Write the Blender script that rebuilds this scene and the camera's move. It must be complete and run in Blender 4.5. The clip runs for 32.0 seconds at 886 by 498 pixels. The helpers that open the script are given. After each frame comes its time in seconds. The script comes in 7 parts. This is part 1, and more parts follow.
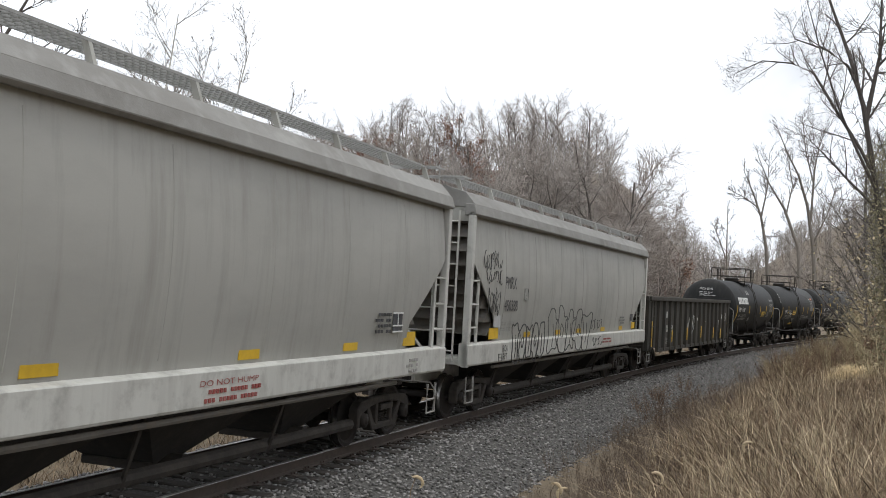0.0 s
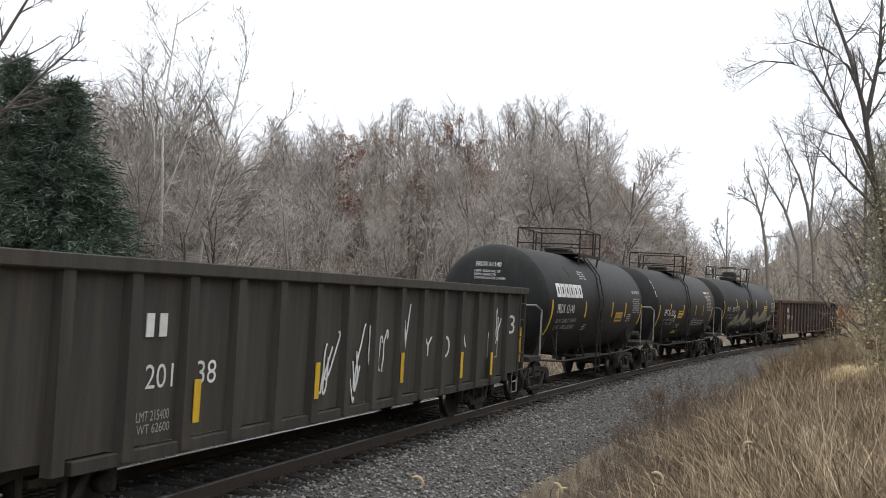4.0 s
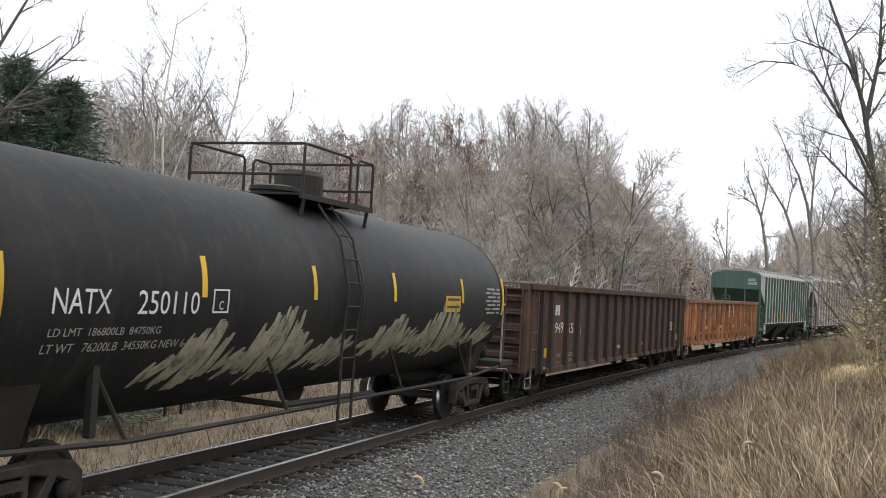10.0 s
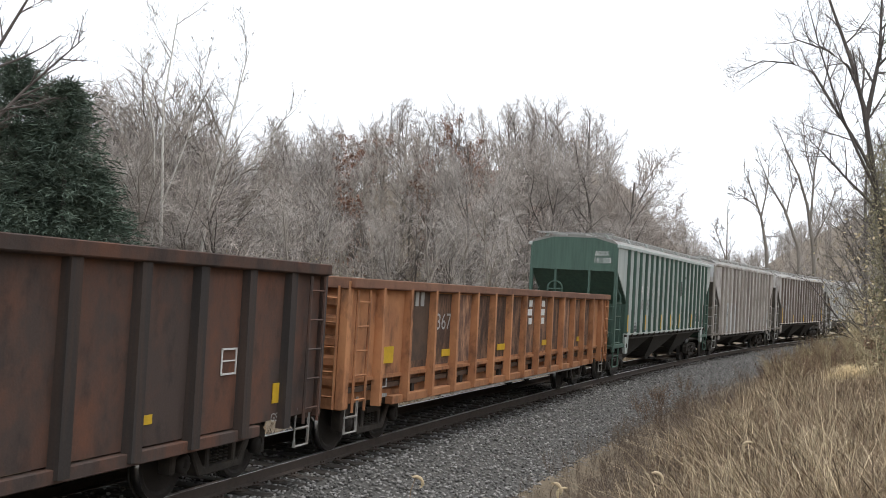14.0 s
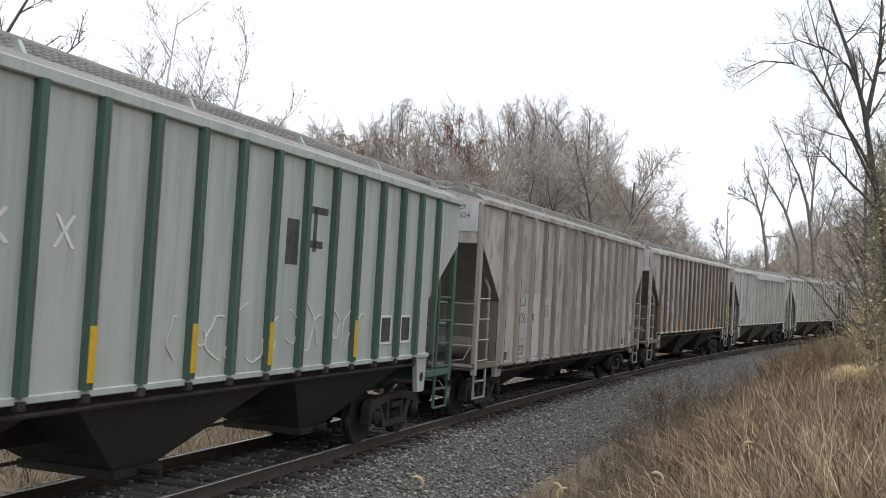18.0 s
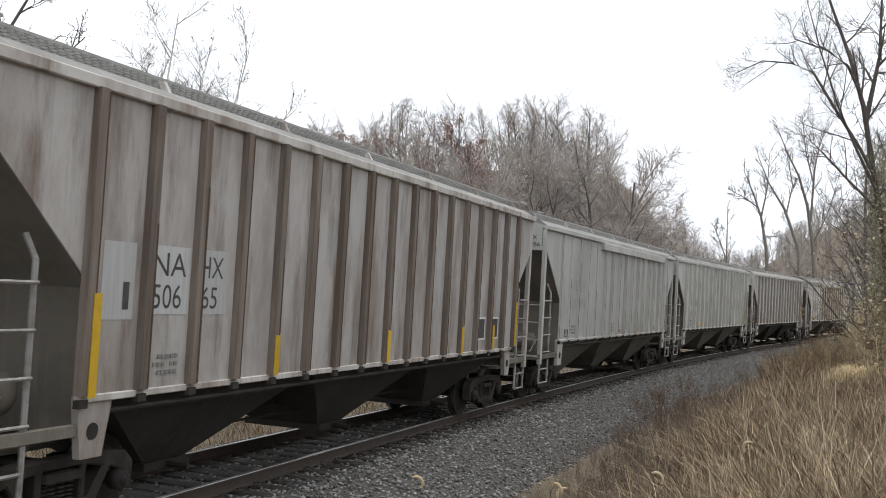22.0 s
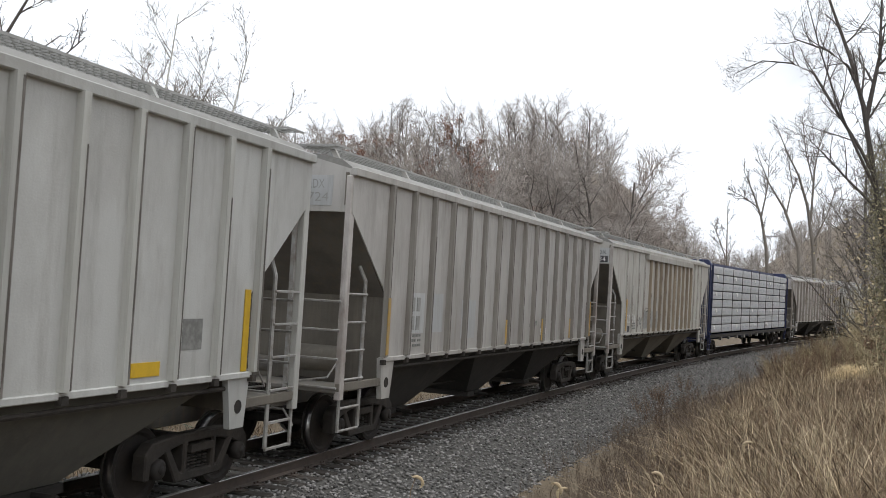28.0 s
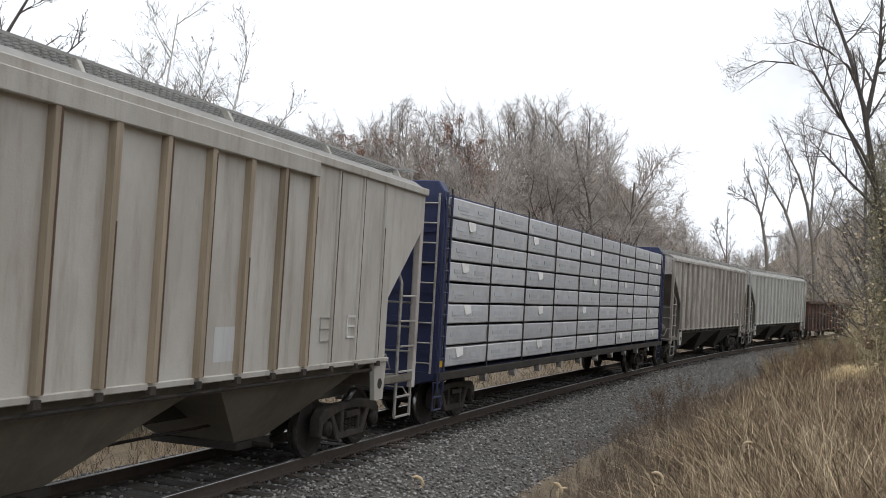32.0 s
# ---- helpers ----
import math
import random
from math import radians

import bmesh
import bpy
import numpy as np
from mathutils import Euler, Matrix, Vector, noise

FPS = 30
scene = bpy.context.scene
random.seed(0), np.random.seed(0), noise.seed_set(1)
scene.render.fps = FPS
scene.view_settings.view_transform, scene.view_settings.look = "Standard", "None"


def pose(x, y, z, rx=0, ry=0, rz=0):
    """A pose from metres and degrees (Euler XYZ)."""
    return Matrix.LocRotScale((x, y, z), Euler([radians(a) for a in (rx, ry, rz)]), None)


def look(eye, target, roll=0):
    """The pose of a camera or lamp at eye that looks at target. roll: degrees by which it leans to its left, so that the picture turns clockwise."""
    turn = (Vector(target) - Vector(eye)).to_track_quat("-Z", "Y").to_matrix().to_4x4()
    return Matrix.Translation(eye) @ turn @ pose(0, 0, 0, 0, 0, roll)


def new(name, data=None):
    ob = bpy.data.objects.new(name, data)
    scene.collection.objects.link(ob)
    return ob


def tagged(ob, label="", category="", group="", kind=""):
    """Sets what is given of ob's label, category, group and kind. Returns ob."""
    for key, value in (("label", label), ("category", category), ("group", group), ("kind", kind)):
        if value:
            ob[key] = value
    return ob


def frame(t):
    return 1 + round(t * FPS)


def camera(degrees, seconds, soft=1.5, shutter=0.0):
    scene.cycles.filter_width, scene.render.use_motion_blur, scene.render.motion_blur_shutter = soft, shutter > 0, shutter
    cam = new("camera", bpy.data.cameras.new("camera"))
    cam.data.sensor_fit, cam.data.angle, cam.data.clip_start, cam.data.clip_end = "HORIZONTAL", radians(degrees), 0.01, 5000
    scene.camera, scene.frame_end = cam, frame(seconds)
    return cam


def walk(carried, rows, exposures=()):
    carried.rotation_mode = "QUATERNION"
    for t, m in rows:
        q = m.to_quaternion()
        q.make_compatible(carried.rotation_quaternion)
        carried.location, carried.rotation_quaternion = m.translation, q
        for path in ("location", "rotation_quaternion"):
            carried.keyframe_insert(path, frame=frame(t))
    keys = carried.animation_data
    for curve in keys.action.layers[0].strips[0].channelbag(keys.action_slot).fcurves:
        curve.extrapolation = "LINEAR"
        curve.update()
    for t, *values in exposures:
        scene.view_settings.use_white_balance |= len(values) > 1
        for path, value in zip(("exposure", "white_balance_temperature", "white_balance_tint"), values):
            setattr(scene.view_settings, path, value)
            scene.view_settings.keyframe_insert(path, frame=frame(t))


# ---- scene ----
import collections

cam = camera(46.64, 32.0, soft=0.6, shutter=0.05)
EYE = Vector((0, 0, 2.14))
YAW, PITCH = radians(18.247), radians(3.573)
AIM = look(EYE, EYE + Vector((-math.sin(YAW) * math.cos(PITCH), math.cos(YAW) * math.cos(PITCH), math.sin(PITCH))), -0.3)
walk(cam, [(0, AIM), (32, AIM)], [(0, -0.08), (3, -0.05), (6, 0.22), (14, 0.22), (17, 0.0), (23, 0.0), (24.5, -0.08), (28.5, -0.04), (32, -0.10)])
scene.view_settings.exposure = 0.0

# ---------------------------------------------------------------- sky and sun
world = bpy.data.worlds.new("overcast_sky")
scene.world = world
world.use_nodes = True
wn, wl = world.node_tree.nodes, world.node_tree.links
wn.clear()
sky = wn.new("ShaderNodeTexSky")
sky.sky_type, sky.sun_disc = "NISHITA", False
sky.sun_elevation, sky.sun_rotation = radians(75), radians(119)
sky.dust_density, sky.air_density = 4.0, 1.0
grey = wn.new("ShaderNodeHueSaturation")
grey.inputs["Saturation"].default_value = 0.25
coords = wn.new("ShaderNodeTexCoord")
clouds = wn.new("ShaderNodeTexNoise")
clouds.inputs["Scale"].default_value, clouds.inputs["Detail"].default_value = 2.2, 6
cover = wn.new("ShaderNodeValToRGB")
cover.color_ramp.elements[0].position, cover.color_ramp.elements[1].position = 0.24, 0.40
mixer = wn.new("ShaderNodeMix")
mixer.data_type = "RGBA"
mixer.inputs["B"].default_value = (9.3, 9.7, 10.35, 1)
back = wn.new("ShaderNodeBackground")
back.inputs["Strength"].default_value = 0.13
wout = wn.new("ShaderNodeOutputWorld")
wl.new(sky.outputs[0], grey.inputs["Color"])
wl.new(coords.outputs["Generated"], clouds.inputs["Vector"])
wl.new(clouds.outputs["Fac"], cover.inputs["Fac"])
wl.new(cover.outputs["Color"], mixer.inputs["Factor"])
wl.new(grey.outputs["Color"], mixer.inputs["A"])
wl.new(mixer.outputs["Result"], back.inputs["Color"])
wl.new(back.outputs[0], wout.inputs["Surface"])

sun = new("sun", bpy.data.lights.new("sun", "SUN"))
sun.data.energy, sun.data.angle, sun.data.color = 1.1, radians(25), (1.0, 0.95, 0.87)
sun.matrix_world = look((0, 0, 60), Vector((0, 0, 60)) + Vector((-0.22, 0.12, -0.97)))


# ---------------------------------------------------------------- materials
def surface(name, base, second=None, amount=0.5, scale=2.0, stretch=(1, 1, 1), third=None, third_amount=0.5, third_scale=9.0,
            third_stretch=(1, 1, 1), rough=0.7, metal=0.0, bump=0.15, bump_scale=40.0, tone=0.12, specular=0.4, island=False):
    """A painted, rusted or natural surface: two broken-up colours over a base, grain, and a tone of its own for each piece."""
    m = bpy.data.materials.new(name)
    m.use_nodes = True
    n, l = m.node_tree.nodes, m.node_tree.links
    bsdf = n["Principled BSDF"]
    tc, info = n.new("ShaderNodeTexCoord"), n.new("ShaderNodeObjectInfo")
    shift = n.new("ShaderNodeVectorMath")
    shift.operation = "MULTIPLY_ADD"
    l.new(info.outputs["Random"], shift.inputs[0])
    shift.inputs[1].default_value = (37, 53, 11)
    l.new(tc.outputs["Object"], shift.inputs[2])

    def layer(below, colour, amt, sc, stre, lo):
        mp, tx, rp, mx = n.new("ShaderNodeMapping"), n.new("ShaderNodeTexNoise"), n.new("ShaderNodeValToRGB"), n.new("ShaderNodeMix")
        mp.inputs["Scale"].default_value = stre
        tx.inputs["Scale"].default_value, tx.inputs["Detail"].default_value, tx.inputs["Roughness"].default_value = sc, 7, 0.65
        rp.color_ramp.elements[0].position, rp.color_ramp.elements[1].position = lo, lo + 0.22
        rp.color_ramp.elements[1].color = (amt, amt, amt, 1)
        mx.data_type = "RGBA"
        mx.inputs["B"].default_value = (*colour, 1)
        l.new(shift.outputs[0], mp.inputs[0])
        l.new(mp.outputs[0], tx.inputs["Vector"])
        l.new(tx.outputs["Fac"], rp.inputs["Fac"])
        l.new(rp.outputs["Color"], mx.inputs["Factor"])
        if below is None:
            mx.inputs["A"].default_value = (*base, 1)
        else:
            l.new(below, mx.inputs["A"])
        return mx.outputs["Result"]

    out = layer(None, second or [c * 0.7 for c in base], amount, scale, stretch, 0.42)
    if third:
        out = layer(out, third, third_amount, third_scale, third_stretch, 0.5)
    hue = n.new("ShaderNodeHueSaturation")
    span = n.new("ShaderNodeMapRange")
    span.inputs["To Min"].default_value, span.inputs["To Max"].default_value = 1 - tone, 1 + tone
    l.new(n.new("ShaderNodeNewGeometry").outputs["Random Per Island"] if island else info.outputs["Random"], span.inputs["Value"])
    l.new(span.outputs[0], hue.inputs["Value"])
    l.new(out, hue.inputs["Color"])
    l.new(hue.outputs[0], bsdf.inputs["Base Color"])
    grain, bp = n.new("ShaderNodeTexNoise"), n.new("ShaderNodeBump")
    grain.inputs["Scale"].default_value, grain.inputs["Detail"].default_value = bump_scale, 5
    bp.inputs["Strength"].default_value, bp.inputs["Distance"].default_value = bump, 0.02
    l.new(shift.outputs[0], grain.inputs["Vector"])
    l.new(grain.outputs["Fac"], bp.inputs["Height"])
    l.new(bp.outputs[0], bsdf.inputs["Normal"])
    rr = n.new("ShaderNodeMapRange")
    rr.inputs["To Min"].default_value, rr.inputs["To Max"].default_value = max(rough - 0.15, 0.05), min(rough + 0.15, 1)
    l.new(grain.outputs["Fac"], rr.inputs["Value"])
    l.new(rr.outputs[0], bsdf.inputs["Roughness"])
    bsdf.inputs["Metallic"].default_value = metal
    bsdf.inputs["Specular IOR Level"].default_value = specular
    return m


STREAK = (5, 5, 0.35)
GREY_SMOOTH = surface("grey_hopper_paint", (0.41, 0.405, 0.37), (0.28, 0.275, 0.25), 0.6, 0.5, (1, 0.35, 0.8), (0.22, 0.21, 0.18), 0.5, 0.7, STREAK, 0.55, tone=0.05, bump=0.05)
SILL_PALE = surface("pale_sill_paint", (0.56, 0.56, 0.52), (0.40, 0.39, 0.36), 0.5, 0.8, STREAK, (0.2, 0.19, 0.17), 0.5, 3, (1, 1, 1), 0.6, tone=0.05, bump=0.05)
HOPPER_PAINTS = {
    "dull": surface("dull_grey_paint", (0.49, 0.475, 0.45), (0.34, 0.32, 0.295), 0.75, 0.5, (1.5, 1.5, 0.8), (0.22, 0.195, 0.165), 0.5, 2.2, (2.2, 2.2, 0.3), 0.7, tone=0.07),
    "green": surface("faded_green_paint", (0.44, 0.475, 0.455), (0.33, 0.375, 0.35), 0.6, 0.6, STREAK, (0.20, 0.25, 0.22), 0.35, 1.2, STREAK, 0.6, tone=0.06),
    "grime": surface("grimy_grey_paint", (0.48, 0.455, 0.43), (0.26, 0.225, 0.20), 0.9, 0.7, (1.3, 1.3, 0.8), (0.145, 0.11, 0.086), 0.75, 2.6, (1.6, 1.6, 0.5), 0.8, tone=0.10, bump=0.45, bump_scale=14),
    "rusty": surface("rust_streaked_grey_paint", (0.53, 0.515, 0.495), (0.28, 0.235, 0.20), 0.8, 0.6, (1.6, 1.6, 0.6), (0.14, 0.088, 0.06), 0.8, 1.4, (2.0, 2.0, 0.3), 0.8, tone=0.15),
    "pale": surface("pale_grey_paint", (0.50, 0.505, 0.485), (0.36, 0.355, 0.335), 0.75, 0.5, (1.5, 1.5, 0.8), (0.25, 0.235, 0.21), 0.45, 2.2, (2.2, 2.2, 0.3), 0.65, tone=0.07),
    "cream": surface("cream_grey_paint", (0.47, 0.455, 0.42), (0.35, 0.325, 0.29), 0.75, 0.5, (1.5, 1.5, 0.8), (0.22, 0.17, 0.125), 0.5, 2.0, (2.2, 2.2, 0.3), 0.7, tone=0.07),
}
POSTS = {
    # dull posts painted darker to stand for their shadowed near faces
    "dull": surface("shaded_brown_grey_post", (0.24, 0.22, 0.195), (0.36, 0.345, 0.32), 0.7, 1.6, STREAK, rough=0.75),
    "green": surface("dark_green_post", (0.070, 0.125, 0.098), (0.045, 0.078, 0.062), 0.6, 2.0, STREAK, rough=0.7),
    "grime": surface("grey_brown_post", (0.36, 0.33, 0.295), (0.19, 0.155, 0.13), 0.8, 1.2, STREAK, rough=0.75),
    "rusty": surface("brown_rusty_post", (0.13, 0.10, 0.082), (0.25, 0.215, 0.185), 0.7, 1.4, STREAK, rough=0.8),
    "pale": surface("pale_grey_post", (0.45, 0.45, 0.42), (0.33, 0.32, 0.29), 0.6, 2.0, STREAK, rough=0.7),
    "cream": surface("tan_rusty_post", (0.33, 0.275, 0.205), (0.20, 0.155, 0.11), 0.6, 2.0, STREAK, rough=0.75),
}
ROOF = surface("dusty_roof_paint", (0.27, 0.265, 0.25), (0.18, 0.172, 0.158), 0.7, 0.9, (1, 0.5, 1), (0.36, 0.355, 0.335), 0.5, 2.5, (1, 1, 1), 0.85, tone=0.1)
EDGE_LINE = surface("dark_edge_line", (0.10, 0.088, 0.078), (0.24, 0.22, 0.20), 0.7, 5.0, (1, 1, 0.4), rough=0.9)
# dust, with the shade of the down-facing end sheet mixed into the colour
SLOPE = surface("dusty_shaded_slope_sheet", (0.20, 0.188, 0.168), (0.115, 0.107, 0.097), 0.7, 0.8, (1, 1, 1), (0.24, 0.19, 0.13), 0.5, 1.5, STREAK, 0.8)
# bay colours are darkened to stand for the shade under the car
BAY = surface("shaded_discharge_bay", (0.045, 0.043, 0.040), (0.026, 0.025, 0.024), 0.7, 0.8, (1, 1, 1), (0.085, 0.076, 0.062), 0.5, 1.5, STREAK, 0.85)
BAY_GREY = surface("grey_discharge_bay", (0.15, 0.147, 0.128), (0.085, 0.082, 0.073), 0.7, 0.8, (1, 1, 1), (0.19, 0.175, 0.145), 0.5, 1.5, STREAK, 0.85)
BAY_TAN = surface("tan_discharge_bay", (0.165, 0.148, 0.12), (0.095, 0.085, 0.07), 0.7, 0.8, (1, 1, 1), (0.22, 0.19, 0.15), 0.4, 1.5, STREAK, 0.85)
DARK_FADED = surface("worn_dark_stencil", (0.20, 0.20, 0.19), (0.36, 0.36, 0.34), 0.6, 12, rough=0.7, bump=0.02)
# darker and browner than the grey car sides
BULK = surface("dark_end_bulkhead", (0.185, 0.168, 0.14), (0.11, 0.098, 0.082), 0.7, 0.9, (1, 1, 1), (0.26, 0.23, 0.18), 0.4, 2.5, STREAK, 0.85)
BLACK = surface("black_tank_paint", (0.0175, 0.0180, 0.0182), (0.032, 0.032, 0.030), 0.7, 0.45, (1, 0.6, 1), (0.055, 0.05, 0.045), 0.45, 1.6, (3, 3, 0.7), 0.60, tone=0.05, bump=0.04, specular=0.2)
BLACK_FRAME = surface("black_underframe", (0.024, 0.022, 0.020), (0.05, 0.04, 0.032), 0.6, 2.0, rough=0.8)
GON_BLACK = surface("black_gondola_paint", (0.040, 0.038, 0.033), (0.075, 0.068, 0.055), 0.6, 0.8, STREAK, (0.10, 0.07, 0.045), 0.4, 1.7, STREAK, 0.8)
GON_BROWN = surface("brown_gondola_paint", (0.070, 0.050, 0.043), (0.175, 0.072, 0.040), 0.75, 0.9, (1, 1, 0.7), (0.024, 0.021, 0.020), 0.7, 2.2, (1.5, 1.5, 0.8), 0.85, tone=0.3)
GON_ORANGE = surface("orange_gondola_paint", (0.46, 0.215, 0.10), (0.30, 0.125, 0.06), 0.7, 1.6, (1, 1, 0.8), (0.07, 0.042, 0.03), 0.85, 1.9, (1.6, 1.6, 0.8), 0.85, tone=0.16)
GON_BROWN_POST = surface("dark_brown_post", (0.034, 0.029, 0.027), (0.07, 0.042, 0.03), 0.6, 1.5, STREAK, rough=0.85)
GON_FLAKED = surface("flaked_orange_paint", (0.11, 0.06, 0.042), (0.42, 0.225, 0.13), 0.85, 2.2, (2, 2, 0.7), (0.05, 0.035, 0.028), 0.8, 4.0, (3, 3, 0.8), 0.9, tone=0.55, bump=0.4)
GON_CHORD = surface("brown_rusted_chord", (0.15, 0.075, 0.05), (0.30, 0.155, 0.095), 0.5, 0.6, (1, 1, 1), (0.07, 0.045, 0.035), 0.6, 3, rough=0.9)
RUST = surface("rusty_steel", (0.10, 0.062, 0.042), (0.055, 0.04, 0.032), 0.7, 4.0, rough=0.9)
TRUCK = surface("grimy_cast_steel", (0.034, 0.030, 0.026), (0.07, 0.058, 0.048), 0.6, 5.0, rough=0.85, bump=0.3)
WHEEL = surface("dark_wheel_steel", (0.022, 0.019, 0.017), (0.045, 0.035, 0.028), 0.5, 5.0, rough=0.75)
TREAD = surface("polished_steel", (0.50, 0.49, 0.48), (0.36, 0.35, 0.34), 0.4, 9, rough=0.33, metal=1.0, bump=0.03)
RAIL_SIDE = surface("rail_rust", (0.085, 0.066, 0.055), (0.05, 0.042, 0.037), 0.6, 6.0, rough=0.85)
GALV = surface("weathered_grey_steel", (0.34, 0.335, 0.32), (0.17, 0.145, 0.12), 0.75, 6.0, rough=0.65)
WALKWAY = surface("galvanised_walkway", (0.38, 0.38, 0.365), (0.26, 0.26, 0.245), 0.6, 5.0, rough=0.6)
YELLOW = surface("yellow_reflective_strip", (0.66, 0.42, 0.03), (0.46, 0.29, 0.03), 0.4, 8, rough=0.5, bump=0.02)
WHITE = surface("white_stencil_paint", (0.74, 0.74, 0.72), (0.55, 0.55, 0.53), 0.5, 8, rough=0.7, bump=0.02)
PATCH = surface("grey_white_patch_paint", (0.50, 0.51, 0.51), (0.36, 0.36, 0.35), 0.5, 3, STREAK, rough=0.6, bump=0.02)
GREY_MARK = surface("faded_white_stencil", (0.38, 0.37, 0.35), (0.25, 0.24, 0.23), 0.5, 8, rough=0.7, bump=0.02)
DARK_MARK = surface("dark_stencil_paint", (0.05, 0.05, 0.055), (0.12, 0.12, 0.12), 0.5, 8, rough=0.7, bump=0.02)
DARK_WORN = surface("faint_grey_stencil", (0.30, 0.30, 0.285), (0.42, 0.42, 0.40), 0.6, 10, rough=0.7, bump=0.02)
OCHRE = surface("faded_ochre_strip", (0.50, 0.32, 0.09), (0.42, 0.34, 0.22), 0.6, 7, rough=0.7, bump=0.02)
FADED_RED = surface("faded_red_strip", (0.42, 0.20, 0.12), (0.38, 0.30, 0.24), 0.6, 7, rough=0.7, bump=0.02)
ORANGE_MARK = surface("orange_placard", (0.62, 0.22, 0.09), (0.45, 0.16, 0.08), 0.5, 8, rough=0.6, bump=0.02)
RED_MARK = surface("red_brown_stencil", (0.30, 0.07, 0.06), (0.4, 0.2, 0.18), 0.5, 8, rough=0.7, bump=0.02)
SPRAY = surface("black_spray_paint", (0.05, 0.05, 0.05), (0.12, 0.12, 0.11), 0.5, 9, rough=0.6, bump=0.02)
SULPHUR = surface("pale_sulphur_crust", (0.37, 0.345, 0.255), (0.20, 0.185, 0.14), 0.75, 3.0, (1, 1, 1), (0.05, 0.047, 0.042), 0.9, 5, (1, 1, 1), 0.9, bump=0.5)
NAVY = surface("navy_blue_paint", (0.022, 0.030, 0.085), (0.035, 0.04, 0.085), 0.5, 2, STREAK, rough=0.55)
WRAP = surface("white_lumber_wrap", (0.50, 0.51, 0.525), (0.36, 0.37, 0.39), 0.5, 3.0, rough=0.45, bump=0.5, bump_scale=6, tone=0.08)
WRAP_PRINT = surface("grey_wrap_print", (0.42, 0.44, 0.47), (0.50, 0.52, 0.54), 0.5, 8, rough=0.6, bump=0.02)
TIE = surface("creosoted_tie", (0.040, 0.034, 0.029), (0.085, 0.075, 0.064), 0.6, 5.0, (1, 6, 1), rough=0.95, bump=0.5, tone=0.25)
BALLAST = surface("ballast_bed", (0.08, 0.077, 0.071), (0.03, 0.029, 0.027), 0.9, 16.0, (1, 1, 1), (0.24, 0.23, 0.215), 0.7, 30, (1, 1, 1), 0.95, bump=1.0, bump_scale=22)
STONE = surface("ballast_stone", (0.245, 0.236, 0.227), (0.085, 0.081, 0.078), 0.75, 9.0, (1, 1, 1), (0.36, 0.343, 0.325), 0.5, 13, (1, 1, 1), 0.9, bump=0.5, tone=0.6, island=True)
SOIL = surface("leaf_litter_ground", (0.15, 0.117, 0.08), (0.09, 0.072, 0.048), 0.7, 1.4, (1, 1, 1), (0.24, 0.195, 0.13), 0.6, 6, (1, 1, 1), 0.98, bump=0.9, bump_scale=9)
STRAW = surface("dry_straw_grass", (0.22, 0.163, 0.105), (0.08, 0.056, 0.037), 0.85, 0.8, (1, 1, 1), (0.38, 0.30, 0.20), 0.6, 2.2, (1, 1, 1), 0.85, bump=0.1, tone=0.75, island=True)
RUSSET = surface("russet_dead_grass", (0.18, 0.118, 0.075), (0.075, 0.05, 0.034), 0.8, 1.2, (1, 1, 1), (0.33, 0.22, 0.13), 0.5, 3.0, (1, 1, 1), 0.9, bump=0.1, tone=0.6, island=True)
STRAW_PALE = surface("bleached_straw", (0.52, 0.425, 0.28), (0.34, 0.26, 0.16), 0.6, 5.0, rough=0.85, bump=0.1, tone=0.35, island=True)
STRAW_BRIGHT = surface("bright_cut_straw", (0.78, 0.64, 0.40), (0.58, 0.45, 0.26), 0.5, 6.0, rough=0.85, bump=0.1, tone=0.25, island=True)
WEED = surface("dead_weed_stems", (0.17, 0.13, 0.098), (0.10, 0.075, 0.057), 0.6, 2.0, rough=0.9, tone=0.5, island=True)
OLIVE = surface("olive_brown_undergrowth", (0.36, 0.30, 0.185), (0.25, 0.225, 0.13), 0.6, 0.6, (1, 1, 1), (0.42, 0.29, 0.165), 0.5, 0.9, (1, 1, 1), 0.9, tone=0.55, island=True)
BARK = surface("grey_brown_bark", (0.27, 0.24, 0.205), (0.16, 0.14, 0.12), 0.6, 3.0, (1, 1, 0.3), rough=0.95, bump=0.6, tone=0.25)
# kept pale so the hill woods carry some haze in their colour
TWIG = surface("grey_brown_twigs", (0.39, 0.355, 0.325), (0.28, 0.252, 0.23), 0.6, 0.08, (1, 1, 1), (0.37, 0.275, 0.215), 0.5, 0.12, (1, 1, 1), 0.95, bump=0.1, tone=0.4, island=True)
THICKET = surface("tan_grey_thicket_twigs", (0.44, 0.385, 0.295), (0.31, 0.27, 0.205), 0.6, 0.10, (1, 1, 1), (0.33, 0.255, 0.185), 0.5, 0.2, (1, 1, 1), 0.95, bump=0.1, tone=0.45, island=True)
BARK_DARK = surface("dark_bark", (0.115, 0.10, 0.09), (0.07, 0.06, 0.052), 0.6, 3.0, (1, 1, 0.3), rough=0.95, bump=0.6, tone=0.15)
TWIG_DARK = surface("dark_grey_twigs", (0.20, 0.178, 0.165), (0.13, 0.115, 0.105), 0.6, 0.5, rough=0.95, bump=0.1, tone=0.3, island=True)
BARK_WHITE = surface("pale_sycamore_bark", (0.66, 0.64, 0.59), (0.34, 0.315, 0.28), 0.7, 1.6, (1, 1, 0.4), (0.33, 0.31, 0.27), 0.6, 5, (1, 1, 0.5), 0.9, tone=0.05)
